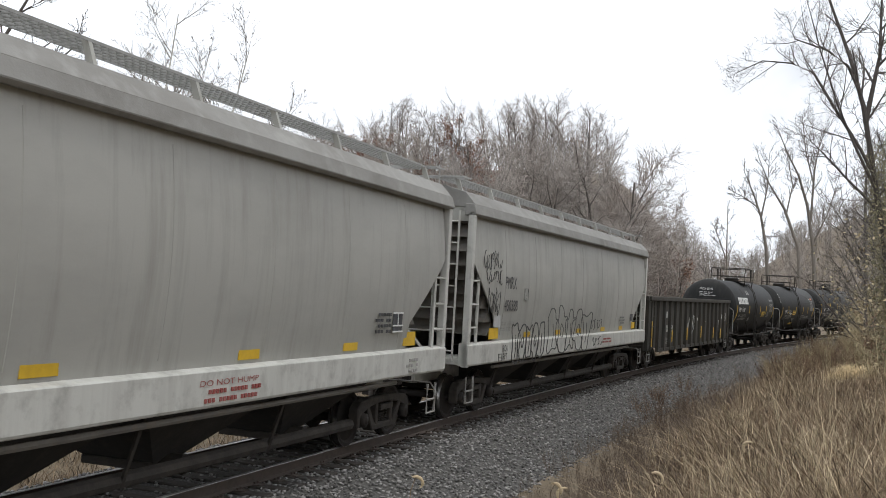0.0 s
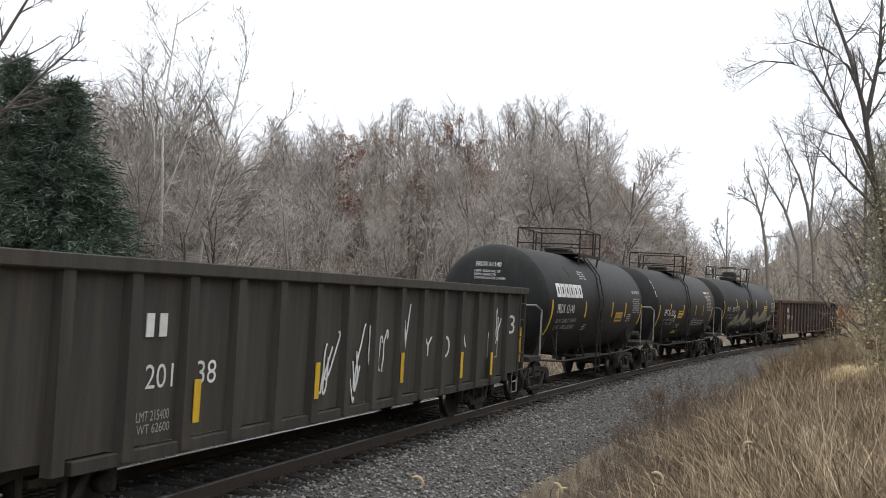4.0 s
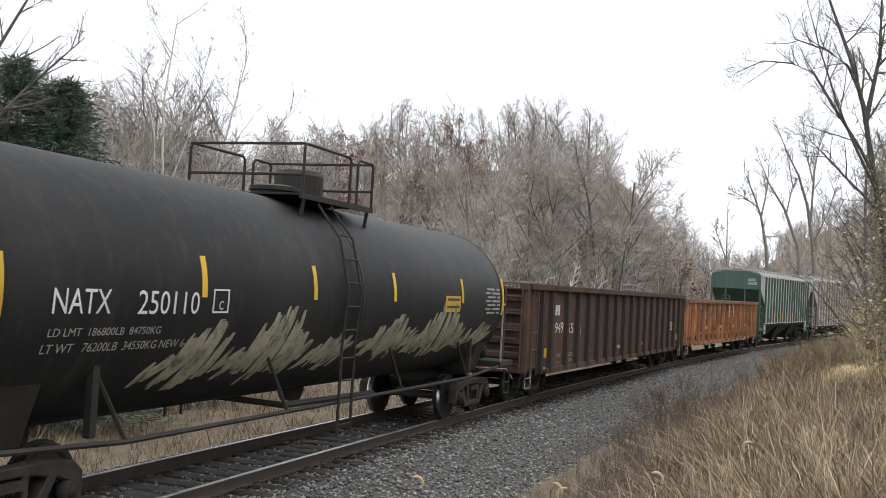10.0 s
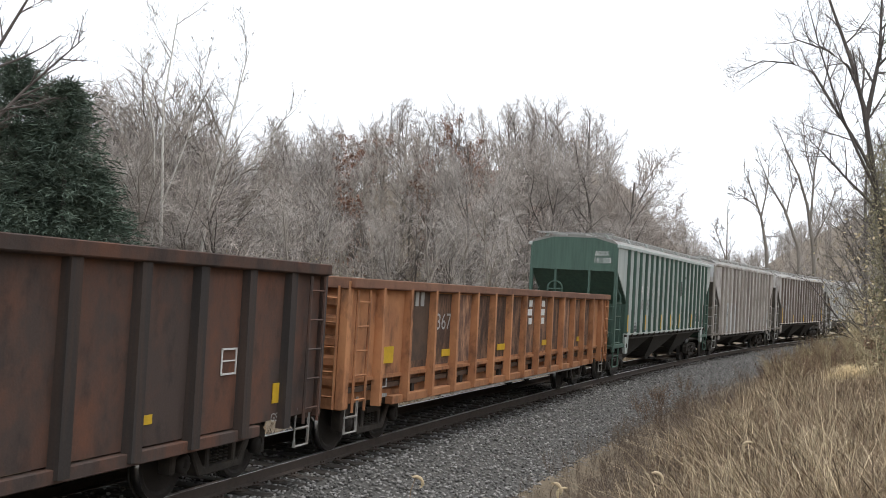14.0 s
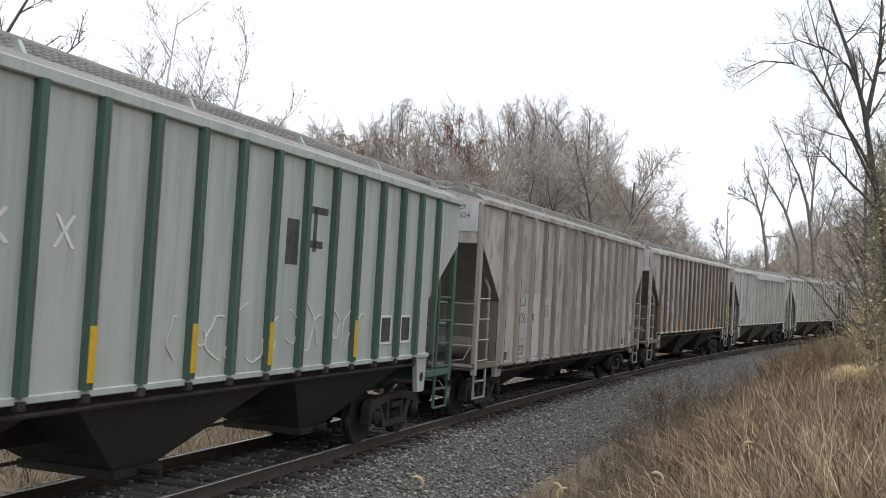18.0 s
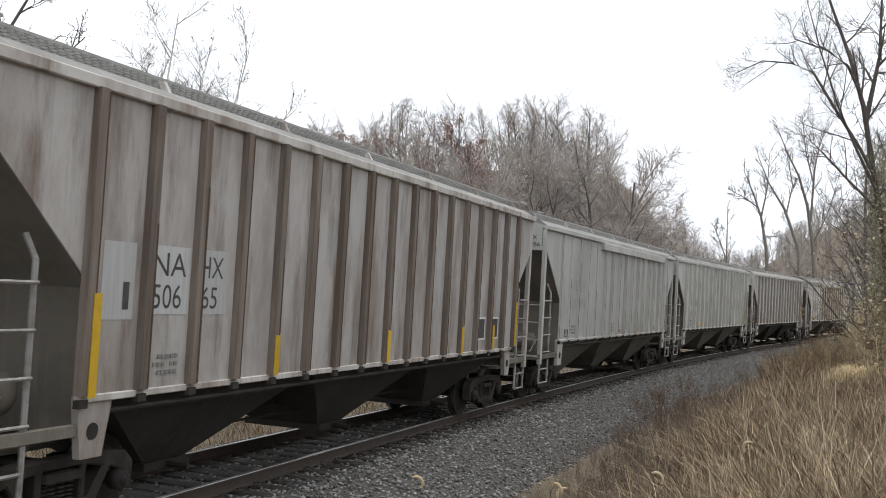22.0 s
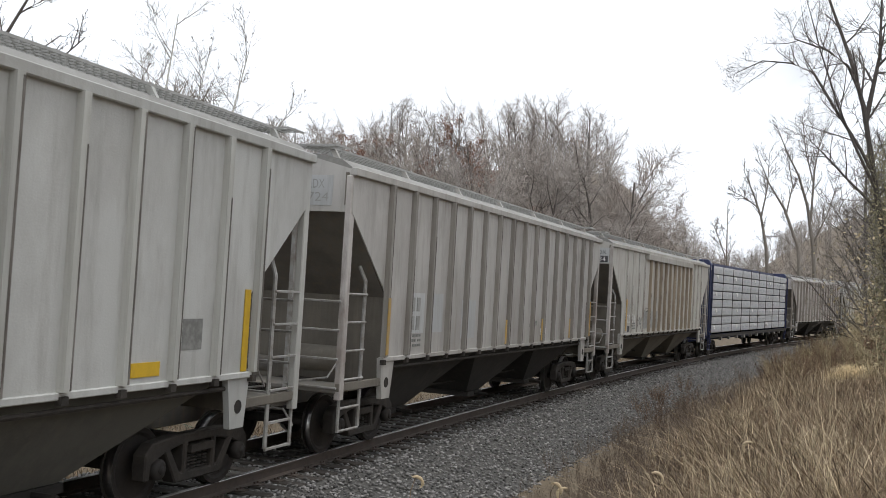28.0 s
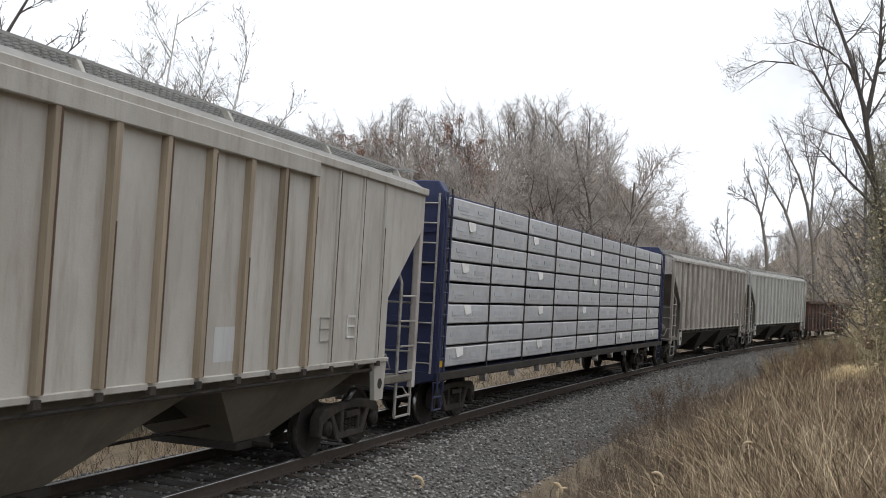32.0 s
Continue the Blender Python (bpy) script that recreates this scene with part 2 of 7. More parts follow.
LEAF_RED = surface("dead_red_brown_leaves", (0.24, 0.125, 0.085), (0.17, 0.10, 0.07), 0.6, 0.6, rough=0.9, tone=0.4, island=True)
NEEDLE = surface("dark_evergreen_foliage", (0.10, 0.135, 0.108), (0.12, 0.15, 0.11), 0.6, 1.0, rough=0.9, tone=0.35, island=True, specular=0.1)
IVY = surface("olive_vine_leaves", (0.20, 0.19, 0.11), (0.27, 0.225, 0.13), 0.6, 1.0, rough=0.85, tone=0.4, island=True)


# ---------------------------------------------------------------- mesh helpers
class Shape:
    """Collects polygons; every solid is closed."""

    def __init__(self):
        self.v, self.f = [], []

    def add(self, verts, faces):
        k = len(self.v)
        self.v += [tuple(p) for p in verts]
        self.f += [[i + k for i in q] for q in faces]
        return self

    def box(self, x0, x1, y0, y1, z0, z1):
        return self.add([(x, y, z) for x in (x0, x1) for y in (y0, y1) for z in (z0, z1)],
                        [(0, 1, 3, 2), (4, 6, 7, 5), (0, 4, 5, 1), (2, 3, 7, 6), (0, 2, 6, 4), (1, 5, 7, 3)])

    def prism(self, pts, axis, a, b):
        """A polygon in the plane across axis, drawn out from a to b."""
        def put(p, w):
            return (w, p[0], p[1]) if axis == 0 else (p[0], w, p[1]) if axis == 1 else (p[0], p[1], w)
        k = len(pts)
        return self.add([put(p, a) for p in pts] + [put(p, b) for p in pts],
                        [list(range(k))[::-1], list(range(k, 2 * k))] + [(i, (i + 1) % k, k + (i + 1) % k, k + i) for i in range(k)])

    def tube(self, pts, r, sides=6, r2=None):
        """A round bar along a line of points; r may be a list."""
        pts = [Vector(p) for p in pts]
        k = len(pts)
        rad = r if isinstance(r, (list, tuple)) else [r + ((r2 if r2 is not None else r) - r) * i / max(k - 1, 1) for i in range(k)]
        vs = []
        for i, p in enumerate(pts):
            d = (pts[min(i + 1, k - 1)] - pts[max(i - 1, 0)]).normalized()
            a = d.orthogonal().normalized() if abs(d.z) > 0.9 else d.cross(Vector((0, 0, 1))).normalized()
            b = d.cross(a)
            for j in range(sides):
                w = 2 * math.pi * j / sides
                vs.append(p + (a * math.cos(w) + b * math.sin(w)) * rad[i])
        fs = [(i * sides + j, i * sides + (j + 1) % sides, (i + 1) * sides + (j + 1) % sides, (i + 1) * sides + j) for i in range(k - 1) for j in range(sides)]
        fs += [tuple(range(sides))[::-1], tuple(range((k - 1) * sides, k * sides))]
        return self.add(vs, fs)

    def lathe(self, profile, axis, centre, sides=24, ring=False):
        """profile: (along, radius) pairs, turned about the axis (0 or 1 or 2) through centre. ring: the profile is closed in itself."""
        profile = profile + profile[:1] if ring else profile
        k, vs = len(profile), []
        for w, r in profile:
            for j in range(sides):
                a = 2 * math.pi * j / sides
                c, s = r * math.cos(a), r * math.sin(a)
                p = (w, c, s) if axis == 0 else (s, w, c) if axis == 1 else (c, s, w)
                vs.append((p[0] + centre[0], p[1] + centre[1], p[2] + centre[2]))
        fs = [(i * sides + j, i * sides + (j + 1) % sides, (i + 1) * sides + (j + 1) % sides, (i + 1) * sides + j) for i in range(k - 1) for j in range(sides)]
        fs += [] if ring else [tuple(range(sides))[::-1], tuple(range((k - 1) * sides, k * sides))]
        return self.add(vs, fs)

    def mesh(self, name, material, bevel=0.0, smooth=False):
        me = bpy.data.meshes.new(name)
        me.from_pydata(self.v, [], self.f)
        bm = bmesh.new()
        bm.from_mesh(me)
        bmesh.ops.recalc_face_normals(bm, faces=bm.faces)
        if bevel:
            edges = [e for e in bm.edges if e.is_manifold and e.calc_face_angle(0) > 0.7]
            bmesh.ops.bevel(bm, geom=edges, offset=bevel, segments=1, affect="EDGES")
        for f in bm.faces:
            f.smooth = smooth
        bm.to_mesh(me)
        bm.free()
        me.materials.append(material)
        return me


SHARED = {}


def part(name, shape, material, parent, label="", bevel=0.0, smooth=False, key=None, at=None):
    """One mesh object under a thing or a part. key: alike pieces share their mesh."""
    if key is not None and key in SHARED:
        me = SHARED[key]
    else:
        me = (shape() if callable(shape) else shape).mesh(name, material, bevel, smooth)
        if key is not None:
            SHARED[key] = me
    ob = new(name, me)
    ob.parent = parent
    if at is not None:
        ob.matrix_basis = at if isinstance(at, Matrix) else Matrix.Translation(at)
    return tagged(ob, label)


def thing(name, label, category, group="", kind=""):
    return tagged(new(name), label, category, group, kind)


# ---------------------------------------------------------------- the line of the track
K0, K1, OFF, CANT = 0.002325, 6.176e-06, 8.048, 3.872
_s = np.arange(-80, 620.01, 0.25)
_p = np.maximum(_s, 0)
_th = np.minimum(K0 * _p + K1 * _p ** 2 / 2, 1.9)
_x = np.concatenate([[0], np.cumsum((np.sin(_th[1:]) + np.sin(_th[:-1])) / 2 * 0.25)])
_y = np.concatenate([[0], np.cumsum((np.cos(_th[1:]) + np.cos(_th[:-1])) / 2 * 0.25)])
_x, _y = _x - np.interp(0, _s, _x) - OFF, _y - np.interp(0, _s, _y)


def line_at(s):
    return float(np.interp(s, _s, _x)), float(np.interp(s, _s, _y)), float(np.interp(s, _s, _th))


def on_track(s, u=0.0, z=0.0):
    """The pose of a thing on the track: x across, towards the camera, y along, away from it, tilted with the cant."""
    x, y, th = line_at(s)
    return pose(x, y, 0, 0, CANT, -math.degrees(th)) @ Matrix.Translation((u, 0, z))


def run(t):
    """Metres that the train has gone."""
    return 8.0516 * t - 0.028713 * t * t / 2 + 0.0011575 * t ** 3 / 3


def smooth(a, b, v):
    q = np.clip((np.asarray(v, float) - a) / (b - a), 0, 1)
    return q * q * (3 - 2 * q)


def across(x, y):
    """Signed distance from the track's centre line, positive on the camera's side."""
    lim = _s <= 330
    xc, th = np.interp(y, _y[lim], _x[lim]), np.interp(y, _y[lim], _th[lim])
    return (x - xc) * np.cos(th)


def height(x, y):
    """The lie of the land."""
    x, y = np.asarray(x, float), np.asarray(y, float)
    u = across(x, y)
    near = np.interp(u, [0, 2.2, 3.9, 4.6, 6.2, 7.6, 9, 14, 26, 60, 150], [-0.75, -0.8, -1.25, -1.1, -0.15, 0.45, 0.62, 1.3, 5.5, 16, 30])
    far = np.interp(-u, [0, 2.2, 4.2, 5.5, 9, 18, 30], [-0.75, -0.8, -1.2, -1.05, -0.75, -0.6, 0.3])
    bearing = np.degrees(np.arctan2(-x, np.maximum(y, 1)))
    hill = 25 * smooth(0, 1, (-u - 17) / (53 - 17 * smooth(17, 10, bearing))) * smooth(30, 115, y) * smooth(1.0, 9.5, bearing) * (1 - 0.8 * smooth(16, 36, bearing)) + 32 * smooth(140, 360, y) * smooth(7, -5, bearing) * smooth(8, 40, -u)
    z = np.where(u > 0, near, far + hill)
    rough = np.sin(x * 0.9 + 1.3 * np.sin(y * 0.37)) * np.cos(y * 0.6 + np.sin(x * 0.5)) * 0.10 + np.sin(x * 0.13 + 2) * np.sin(y * 0.09) * 0.5 * smooth(14, 30, np.abs(u))
    return z + rough * smooth(3.6, 6, np.abs(u))


def ground_sheet():
    def axis(lo, hi, fine, step):
        inner = np.arange(-fine, fine + 0.01, step)
        grow = [fine]
        while grow[-1] < hi:
            grow.append(grow[-1] + max(step, (grow[-1] - fine) * 0.16 + step))
        low = [-fine]
        while low[-1] > lo:
            low.append(low[-1] - max(step, (-fine - low[-1]) * 0.16 + step))
        return np.array(sorted(set(np.round(np.concatenate([inner, grow, low]), 3))))
    xs, ys = axis(-1500, 1500, 26, 0.8), axis(-1500, 1500, 60, 1.0)
    gx, gy = np.meshgrid(xs, ys)
    gz = height(gx, gy)
    nx, ny = len(xs), len(ys)
    verts = np.stack([gx, gy, gz], -1).reshape(-1, 3).tolist()
    faces = [(j * nx + i, j * nx + i + 1, (j + 1) * nx + i + 1, (j + 1) * nx + i) for j in range(ny - 1) for i in range(nx - 1)]
    me = bpy.data.meshes.new("ground")
    me.from_pydata(verts, [], faces)
    me.polygons.foreach_set("use_smooth", [True] * len(faces))
    me.materials.append(SOIL)
    return tagged(new("ground", me), "brown leaf-littered ground with dead grass beside the railway", "ground", kind="structure")


ground_sheet()


def swept(profile, s0, s1, step, name, material, parent, label=""):
    """A profile (across, up) carried along the track."""
    shape, k = Shape(), len(profile)
    stations = np.arange(s0, s1 + 0.01, step)
    vs = []
    for s in stations:
        m = on_track(s)
        vs += [m @ Vector((u, 0, z)) for u, z in profile]
    fs = [(i * k + j, i * k + (j + 1) % k, (i + 1) * k + (j + 1) % k, (i + 1) * k + j) for i in range(len(stations) - 1) for j in range(k)]
    fs += [tuple(range(k)), tuple(range((len(stations) - 1) * k, len(stations) * k))[::-1]]
    return part(name, shape.add(vs, fs), material, parent, label)


track = thing("railway_track", "single canted railway track on grey stone ballast", "track", kind="structure")
swept([(-3.9, -1.4), (-3.6, -1.2), (-1.75, -0.30), (-1.45, -0.215), (1.45, -0.215), (1.8, -0.30), (3.7, -1.02), (4.3, -1.4)], -60, 420, 1.5, "ballast_bed", BALLAST, track, "bed of grey crushed stone")
RAIL_PROFILE = [(-0.070, -0.172), (0.070, -0.172), (0.070, -0.160), (0.012, -0.140), (0.012, -0.045), (0.036, -0.036), (0.036, -0.006), (-0.036, -0.006), (-0.036, -0.036), (-0.012, -0.045), (-0.012, -0.140), (-0.070, -0.160)]
for side in (0.7535, -0.7535):
    rail = swept([(u + side, z) for u, z in RAIL_PROFILE], -60, 420, 1.0, "rail", RAIL_SIDE, track, "rust-brown steel rail")
    swept([(side - 0.034, -0.006), (side - 0.030, 0.0), (side + 0.030, 0.0), (side + 0.034, -0.006)], -60, 420, 1.0, "running_surface", TREAD, rail, "polished top of the rail")


def tie_shape():
    return Shape().box(-1.32, 1.32, -0.115, 0.115, -0.36, -0.185)


def plate_shape():
    sh = Shape().box(-0.17, 0.19, -0.09, 0.09, -0.186, -0.168)
    for dx in (-0.10, 0.10):
        for dy in (-0.045, 0.045):
            sh.box(dx - 0.016, dx + 0.016, dy - 0.016, dy + 0.016, -0.17, -0.135)
    return sh


rng = random.Random(3)
for i in range(285):
    s = -8 + i * 0.5
    tie = part("tie", tie_shape, TIE, track, key="tie", bevel=0.015, at=on_track(s) @ pose(rng.uniform(-0.04, 0.04), rng.uniform(-0.03, 0.03), rng.uniform(-0.015, 0.01), 0, 0, rng.uniform(-1.6, 1.6)))
    if s < 48:
        part("tie_plate", plate_shape, RAIL_SIDE, tie, key="tie_plate", at=(0.7535, 0, 0))


# ---------------------------------------------------------------- running gear
TRAIN, WHEELSETS = [], []
WR = 0.457


def sideframe_shape():
    """One casting with its two windows, drawn as a plate of joined polygons."""
    half = [(-1.12, 0.34), (-1.02, 0.34), (-1.0, 0.52), (-1.12, 0.64), (-0.98, 0.76), (-0.74, 0.62), (-0.62, 0.642), (-0.45, 0.67), (-0.55, 0.80), (-0.50, 0.24), (-0.40, 0.35), (-0.36, 0.35), (-0.27, 0.35), (-0.27, 0.69), (-0.36, 0.685)]
    n = len(half)
    pts = half + [(-y, z) for y, z in half]
    faces = [(0, 1, 2, 3), (3, 2, 5, 4), (4, 5, 6, 7, 8), (5, 9, 10, 6), (11, 12, 13, 14)]
    faces += [tuple(i + n for i in f)[::-1] for f in faces]
    faces += [(9, n + 9, n + 10, n + 11, n + 12, 12, 11, 10), (8, 7, 14, 13, n + 13, n + 14, n + 7, n + 8)]
    k = len(pts)
    edges = collections.Counter(frozenset((f[i], f[(i + 1) % len(f)])) for f in faces for i in range(len(f)))
    walls = [(f[i], f[(i + 1) % len(f)], f[(i + 1) % len(f)] + k, f[i] + k) for f in faces for i in range(len(f)) if edges[frozenset((f[i], f[(i + 1) % len(f)]))] == 1]
    return Shape().add([(-0.09, y, z) for y, z in pts] + [(0.09, y, z) for y, z in pts], faces + [tuple(i + k for i in f)[::-1] for f in faces] + walls)


def springs_shape():
    sh = Shape()
    for dy in (-0.19, -0.065, 0.065, 0.19):
        for k in range(5):
            sh.lathe([(0.36 + k * 0.042, 0.056), (0.378 + k * 0.042, 0.056)], 2, (0, dy, 0), 8)
    sh.box(-0.13, 0.13, -0.26, 0.26, 0.575, 0.66)
    return sh


def wheel_shape():
    sh = Shape()
    sh.lathe([(-0.045, 0.16), (-0.045, 0.36), (-0.07, 0.40), (-0.07, WR), (0.045, WR), (0.045, WR + 0.028), (0.075, WR + 0.02), (0.075, 0.39), (0.03, 0.36), (0.02, 0.16)], 0, (0, 0, 0), 28)
    return sh


def tread_shape():
    return Shape().lathe([(-0.069, WR + 0.002), (0.044, WR + 0.002), (0.044, WR - 0.01), (-0.069, WR - 0.01)], 0, (0, 0, 0), 28, True)


def running_gear(car, centres, striker):
    """Two trucks with their wheelsets, and a coupler at each end."""
    for y in centres:
        truck = part("truck", lambda: Shape().box(-0.98, 0.98, -0.2, 0.2, 0.50, 0.72).lathe([(0.70, 0.24), (0.80, 0.24)], 2, (0, 0, 0), 12), TRUCK, car, "dark grimy cast-steel truck", key="bolster", bevel=0.02, at=(0, y, 0))
        for u in (1.0, -1.0):
            part("sideframe", sideframe_shape, TRUCK, truck, key="sideframe", bevel=0.018, at=(u, 0, 0))
            tagged(part("spring_nest", springs_shape, TRUCK, truck, key="springs", at=(u, 0, 0)), kind="stuff")
        for dy in (-0.89, 0.89):
            part("brake_beam", lambda: Shape().box(-0.8, 0.8, -0.04, 0.04, 0.34, 0.42), TRUCK, truck, key="beam", at=(0, dy * 0.38, 0))
            ws = part("wheelset", lambda: Shape().tube([(-1.08, 0, 0), (1.08, 0, 0)], 0.075, 10).lathe([(1.02, 0.12), (1.13, 0.12), (1.15, 0.08)], 0, (0, 0, 0), 10).box(1.13, 1.16, -0.05, 0.05, -0.05, 0.05), WHEEL, car, "dark steel wheelset", key="axle", smooth=True, at=(0, y + dy, WR))
            for u, turn in ((0.745, 180), (-0.745, 0)):
                wheel = part("wheel", wheel_shape, WHEEL, ws, key="wheel", at=pose(u, 0, 0, 0, 0, turn))
                part("tread", tread_shape, TREAD, wheel, "bright worn tread", key="tread", smooth=True)
            WHEELSETS.append((car, ws, y + dy))
    for m in (-1, 1):
        y = m * striker
        coupler = part("coupler", lambda: Shape().box(-0.09, 0.09, -0.75, 0.10, 0.76, 0.94).prism([(-0.16, 0.05), (0.16, 0.05), (0.18, 0.28), (0.05, 0.40), (-0.18, 0.30)], 2, 0.70, 1.0), TRUCK, car, "rusty knuckle coupler", key="coupler", bevel=0.02, at=pose(0, y, 0, 0, 0, 0 if m > 0 else 180))
        part("air_hose", lambda: Shape().tube([(0.3, 0.0, 0.85), (0.32, 0.2, 0.62), (0.28, 0.38, 0.45), (0.2, 0.5, 0.5)], 0.028, 6), BLACK_FRAME, coupler, "black rubber hose", key="hose")
        part("uncoupling_lever", lambda: Shape().tube([(0.15, 0.12, 0.95), (0.4, 0.10, 0.90), (1.25, 0.04, 0.92), (1.38, 0.10, 0.70)], 0.017, 5), GALV, coupler, key="lever")


def side_box(sh, y0, y1, z0, z1, u=1.5, t=0.012):
    return sh.box(u, u + t, y0, y1, z0, z1)


def bars(parent, y, z, count, w, h, gap, material, u=1.5, name="marking", rows=1, pitch=0.2, label="", bend=None):
    """Rows of plain bars, one for each character. bend: the height of the axis and the radius, where they lie on a tank."""
    sh = Shape()
    for r in range(rows):
        for i in range(count):
            if rows > 1 and (i * 7 + r * 3) % 6 == 0:
                continue
            if rows == 1:
                sh = Shape()
            a, b, lo, hi = y + i * (w + gap), y + i * (w + gap) + w, z - r * pitch, z - r * pitch + h
            if bend:
                curved_patch(sh, a, b, lo, hi, *bend)
            else:
                side_box(sh, a, b, lo, hi, u)
            if rows == 1:
                last = part(name, sh, material, parent, label)
    return last if rows == 1 else tagged(part("fine_print", sh, material, parent, label), kind="stuff")


def curved_patch(sh, y0, y1, z0, z1, zc, radius, lift=0.010, steps=None):
    k = steps or max(1, int((z1 - z0) / 0.12))
    vs = []
    for r in (radius + lift, radius + 0.001):
        for i in range(k + 1):
            z = z0 + (z1 - z0) * i / k
            u = math.sqrt(max(r * r - (z - zc) ** 2, 0))
            vs += [(u, y0, z), (u, y1, z)]
    o = 2 * (k + 1)
    fs = []
    for i in range(k):
        a = 2 * i
        fs += [(a, a + 1, a + 3, a + 2), (o + a, o + a + 2, o + a + 3, o + a + 1), (a, a + 2, o + a + 2, o + a), (a + 1, o + a + 1, o + a + 3, a + 3)]
    fs += [(0, o, o + 1, 1), (2 * k, 2 * k + 1, o + 2 * k + 1, o + 2 * k)]
    return sh.add(vs, fs)


def words(text, box, material, parent, on, label=""):
    """Lettering stretched over a box (along from, to, up from, to) of the surface that on() gives."""
    cu = bpy.data.curves.new("lettering", "FONT")
    cu.body, cu.size, cu.resolution_u = text, 1.0, 3
    tmp = bpy.data.objects.new("lettering", cu)
    me = bpy.data.meshes.new_from_object(tmp)
    bpy.data.objects.remove(tmp)
    xs, ys = [v.co.x for v in me.vertices], [v.co.y for v in me.vertices]
    x0, x1, y0, y1 = min(xs), max(xs), min(ys), max(ys)
    for v in me.vertices:
        v.co = on(box[0] + (v.co.x - x0) / (x1 - x0) * (box[1] - box[0]), box[2] + (v.co.y - y0) / (y1 - y0) * (box[3] - box[2]))
    me.materials.clear()
    me.materials.append(material)
    if len(text) > 9 or box[3] - box[2] < 0.10:
        ob = new("fine_lettering", me)
        ob.parent = parent
        return tagged(ob, label, kind="stuff")
    # large characters are parts of their own
    owner = list(range(len(me.vertices)))

    def root(i):
        while owner[i] != i:
            owner[i] = owner[owner[i]]
            i = owner[i]
        return i
    for q in me.polygons:
        for i in q.vertices[1:]:
            owner[root(i)] = root(q.vertices[0])
    groups = {}
    for q in me.polygons:
        groups.setdefault(root(q.vertices[0]), []).append([tuple(me.vertices[i].co) for i in q.vertices])
    bpy.data.meshes.remove(me)
    for faces in groups.values():
        at = {}
        idx = [[at.setdefault(v, len(at)) for v in q] for q in faces]
        one = bpy.data.meshes.new("letter")
        one.from_pydata(list(at), [], idx)
        one.materials.append(material)
        ob = new("letter", one)
        ob.parent = parent
        tagged(ob, label)
    return ob


def on_side(L, u=1.506):
    """A flat side; a runs from the car's leading end."""
    return lambda a, b: (u, a - L / 2, b)


def on_tank(T, bend):
    return lambda a, b: (math.sqrt(max((bend[1] + 0.012) ** 2 - (b - bend[0]) ** 2, 0)), a - T / 2, b)


def on_face(y):
    """An end that faces forward; a runs across it."""
    return lambda a, b: (a, y, b)


def on_dome(T):
    return lambda a, b: (a, -T / 2 + 0.52 * (1 - math.sqrt(max(1 - (a * a + (b - 2.45) ** 2) / 2.22, 0.02))) - 0.014, b)


def frame_mark(parent, L, y0, y1, z0, z1, material, u=1.5, w=0.02, middle=True):
    """A stencilled frame, with a cross bar where it has two fields."""
    sh = Shape()
    for a, b, c, d in ((y0, y1, z1 - w, z1), (y0, y1, z0, z0 + w), (y0, y0 + w, z0, z1), (y1 - w, y1, z0, z1)) + (((y0, y1, (z0 + z1) / 2, (z0 + z1) / 2 + w * 0.7),) if middle else ()):
        side_box(sh, a - L / 2, b - L / 2, c, d, u)
    return part("stencil_frame", sh, material, parent)


def strip(parent, L, y, z0, z1, u=1.5, w=0.11, material=None):
    return part("reflective_strip", side_box(Shape(), y - L / 2, y - L / 2 + w, z0, z1, u), material or YELLOW, parent)


def panel(parent, L, y0, y1, z0, z1, material, label, u=1.5):
    return part("patch_panel", side_box(Shape(), y0 - L / 2, y1 - L / 2, z0, z1, u, 0.004), material, parent, label)


def ribbon(sh, pts, width, u=1.505, closed=False):
    """A sprayed line on a side: one flat band along points (y, z)."""
    n, vs = len(pts), []
    for i, (a, b) in enumerate(pts):
        o, e = pts[(i - 1) % n if closed else max(i - 1, 0)], pts[(i + 1) % n if closed else min(i + 1, n - 1)]
        d = Vector((e[0] - o[0], e[1] - o[1]))
        d = Vector((-d.y, d.x)).normalized() * width / 2 if d.length > 1e-6 else Vector((width / 2, 0))
        vs += [(u + 0.008, a + d.x, b + d.y), (u + 0.008, a - d.x, b - d.y), (u, a - d.x, b - d.y), (u, a + d.x, b + d.y)]
    fs = [(4 * i + j, 4 * i + (j + 1) % 4, 4 * ((i + 1) % n) + (j + 1) % 4, 4 * ((i + 1) % n) + j) for i in range(n if closed else n - 1) for j in range(4)]
    if not closed:
        fs += [(0, 1, 2, 3), tuple(range(4 * n - 1, 4 * n - 5, -1))]
    return sh.add(vs, fs)


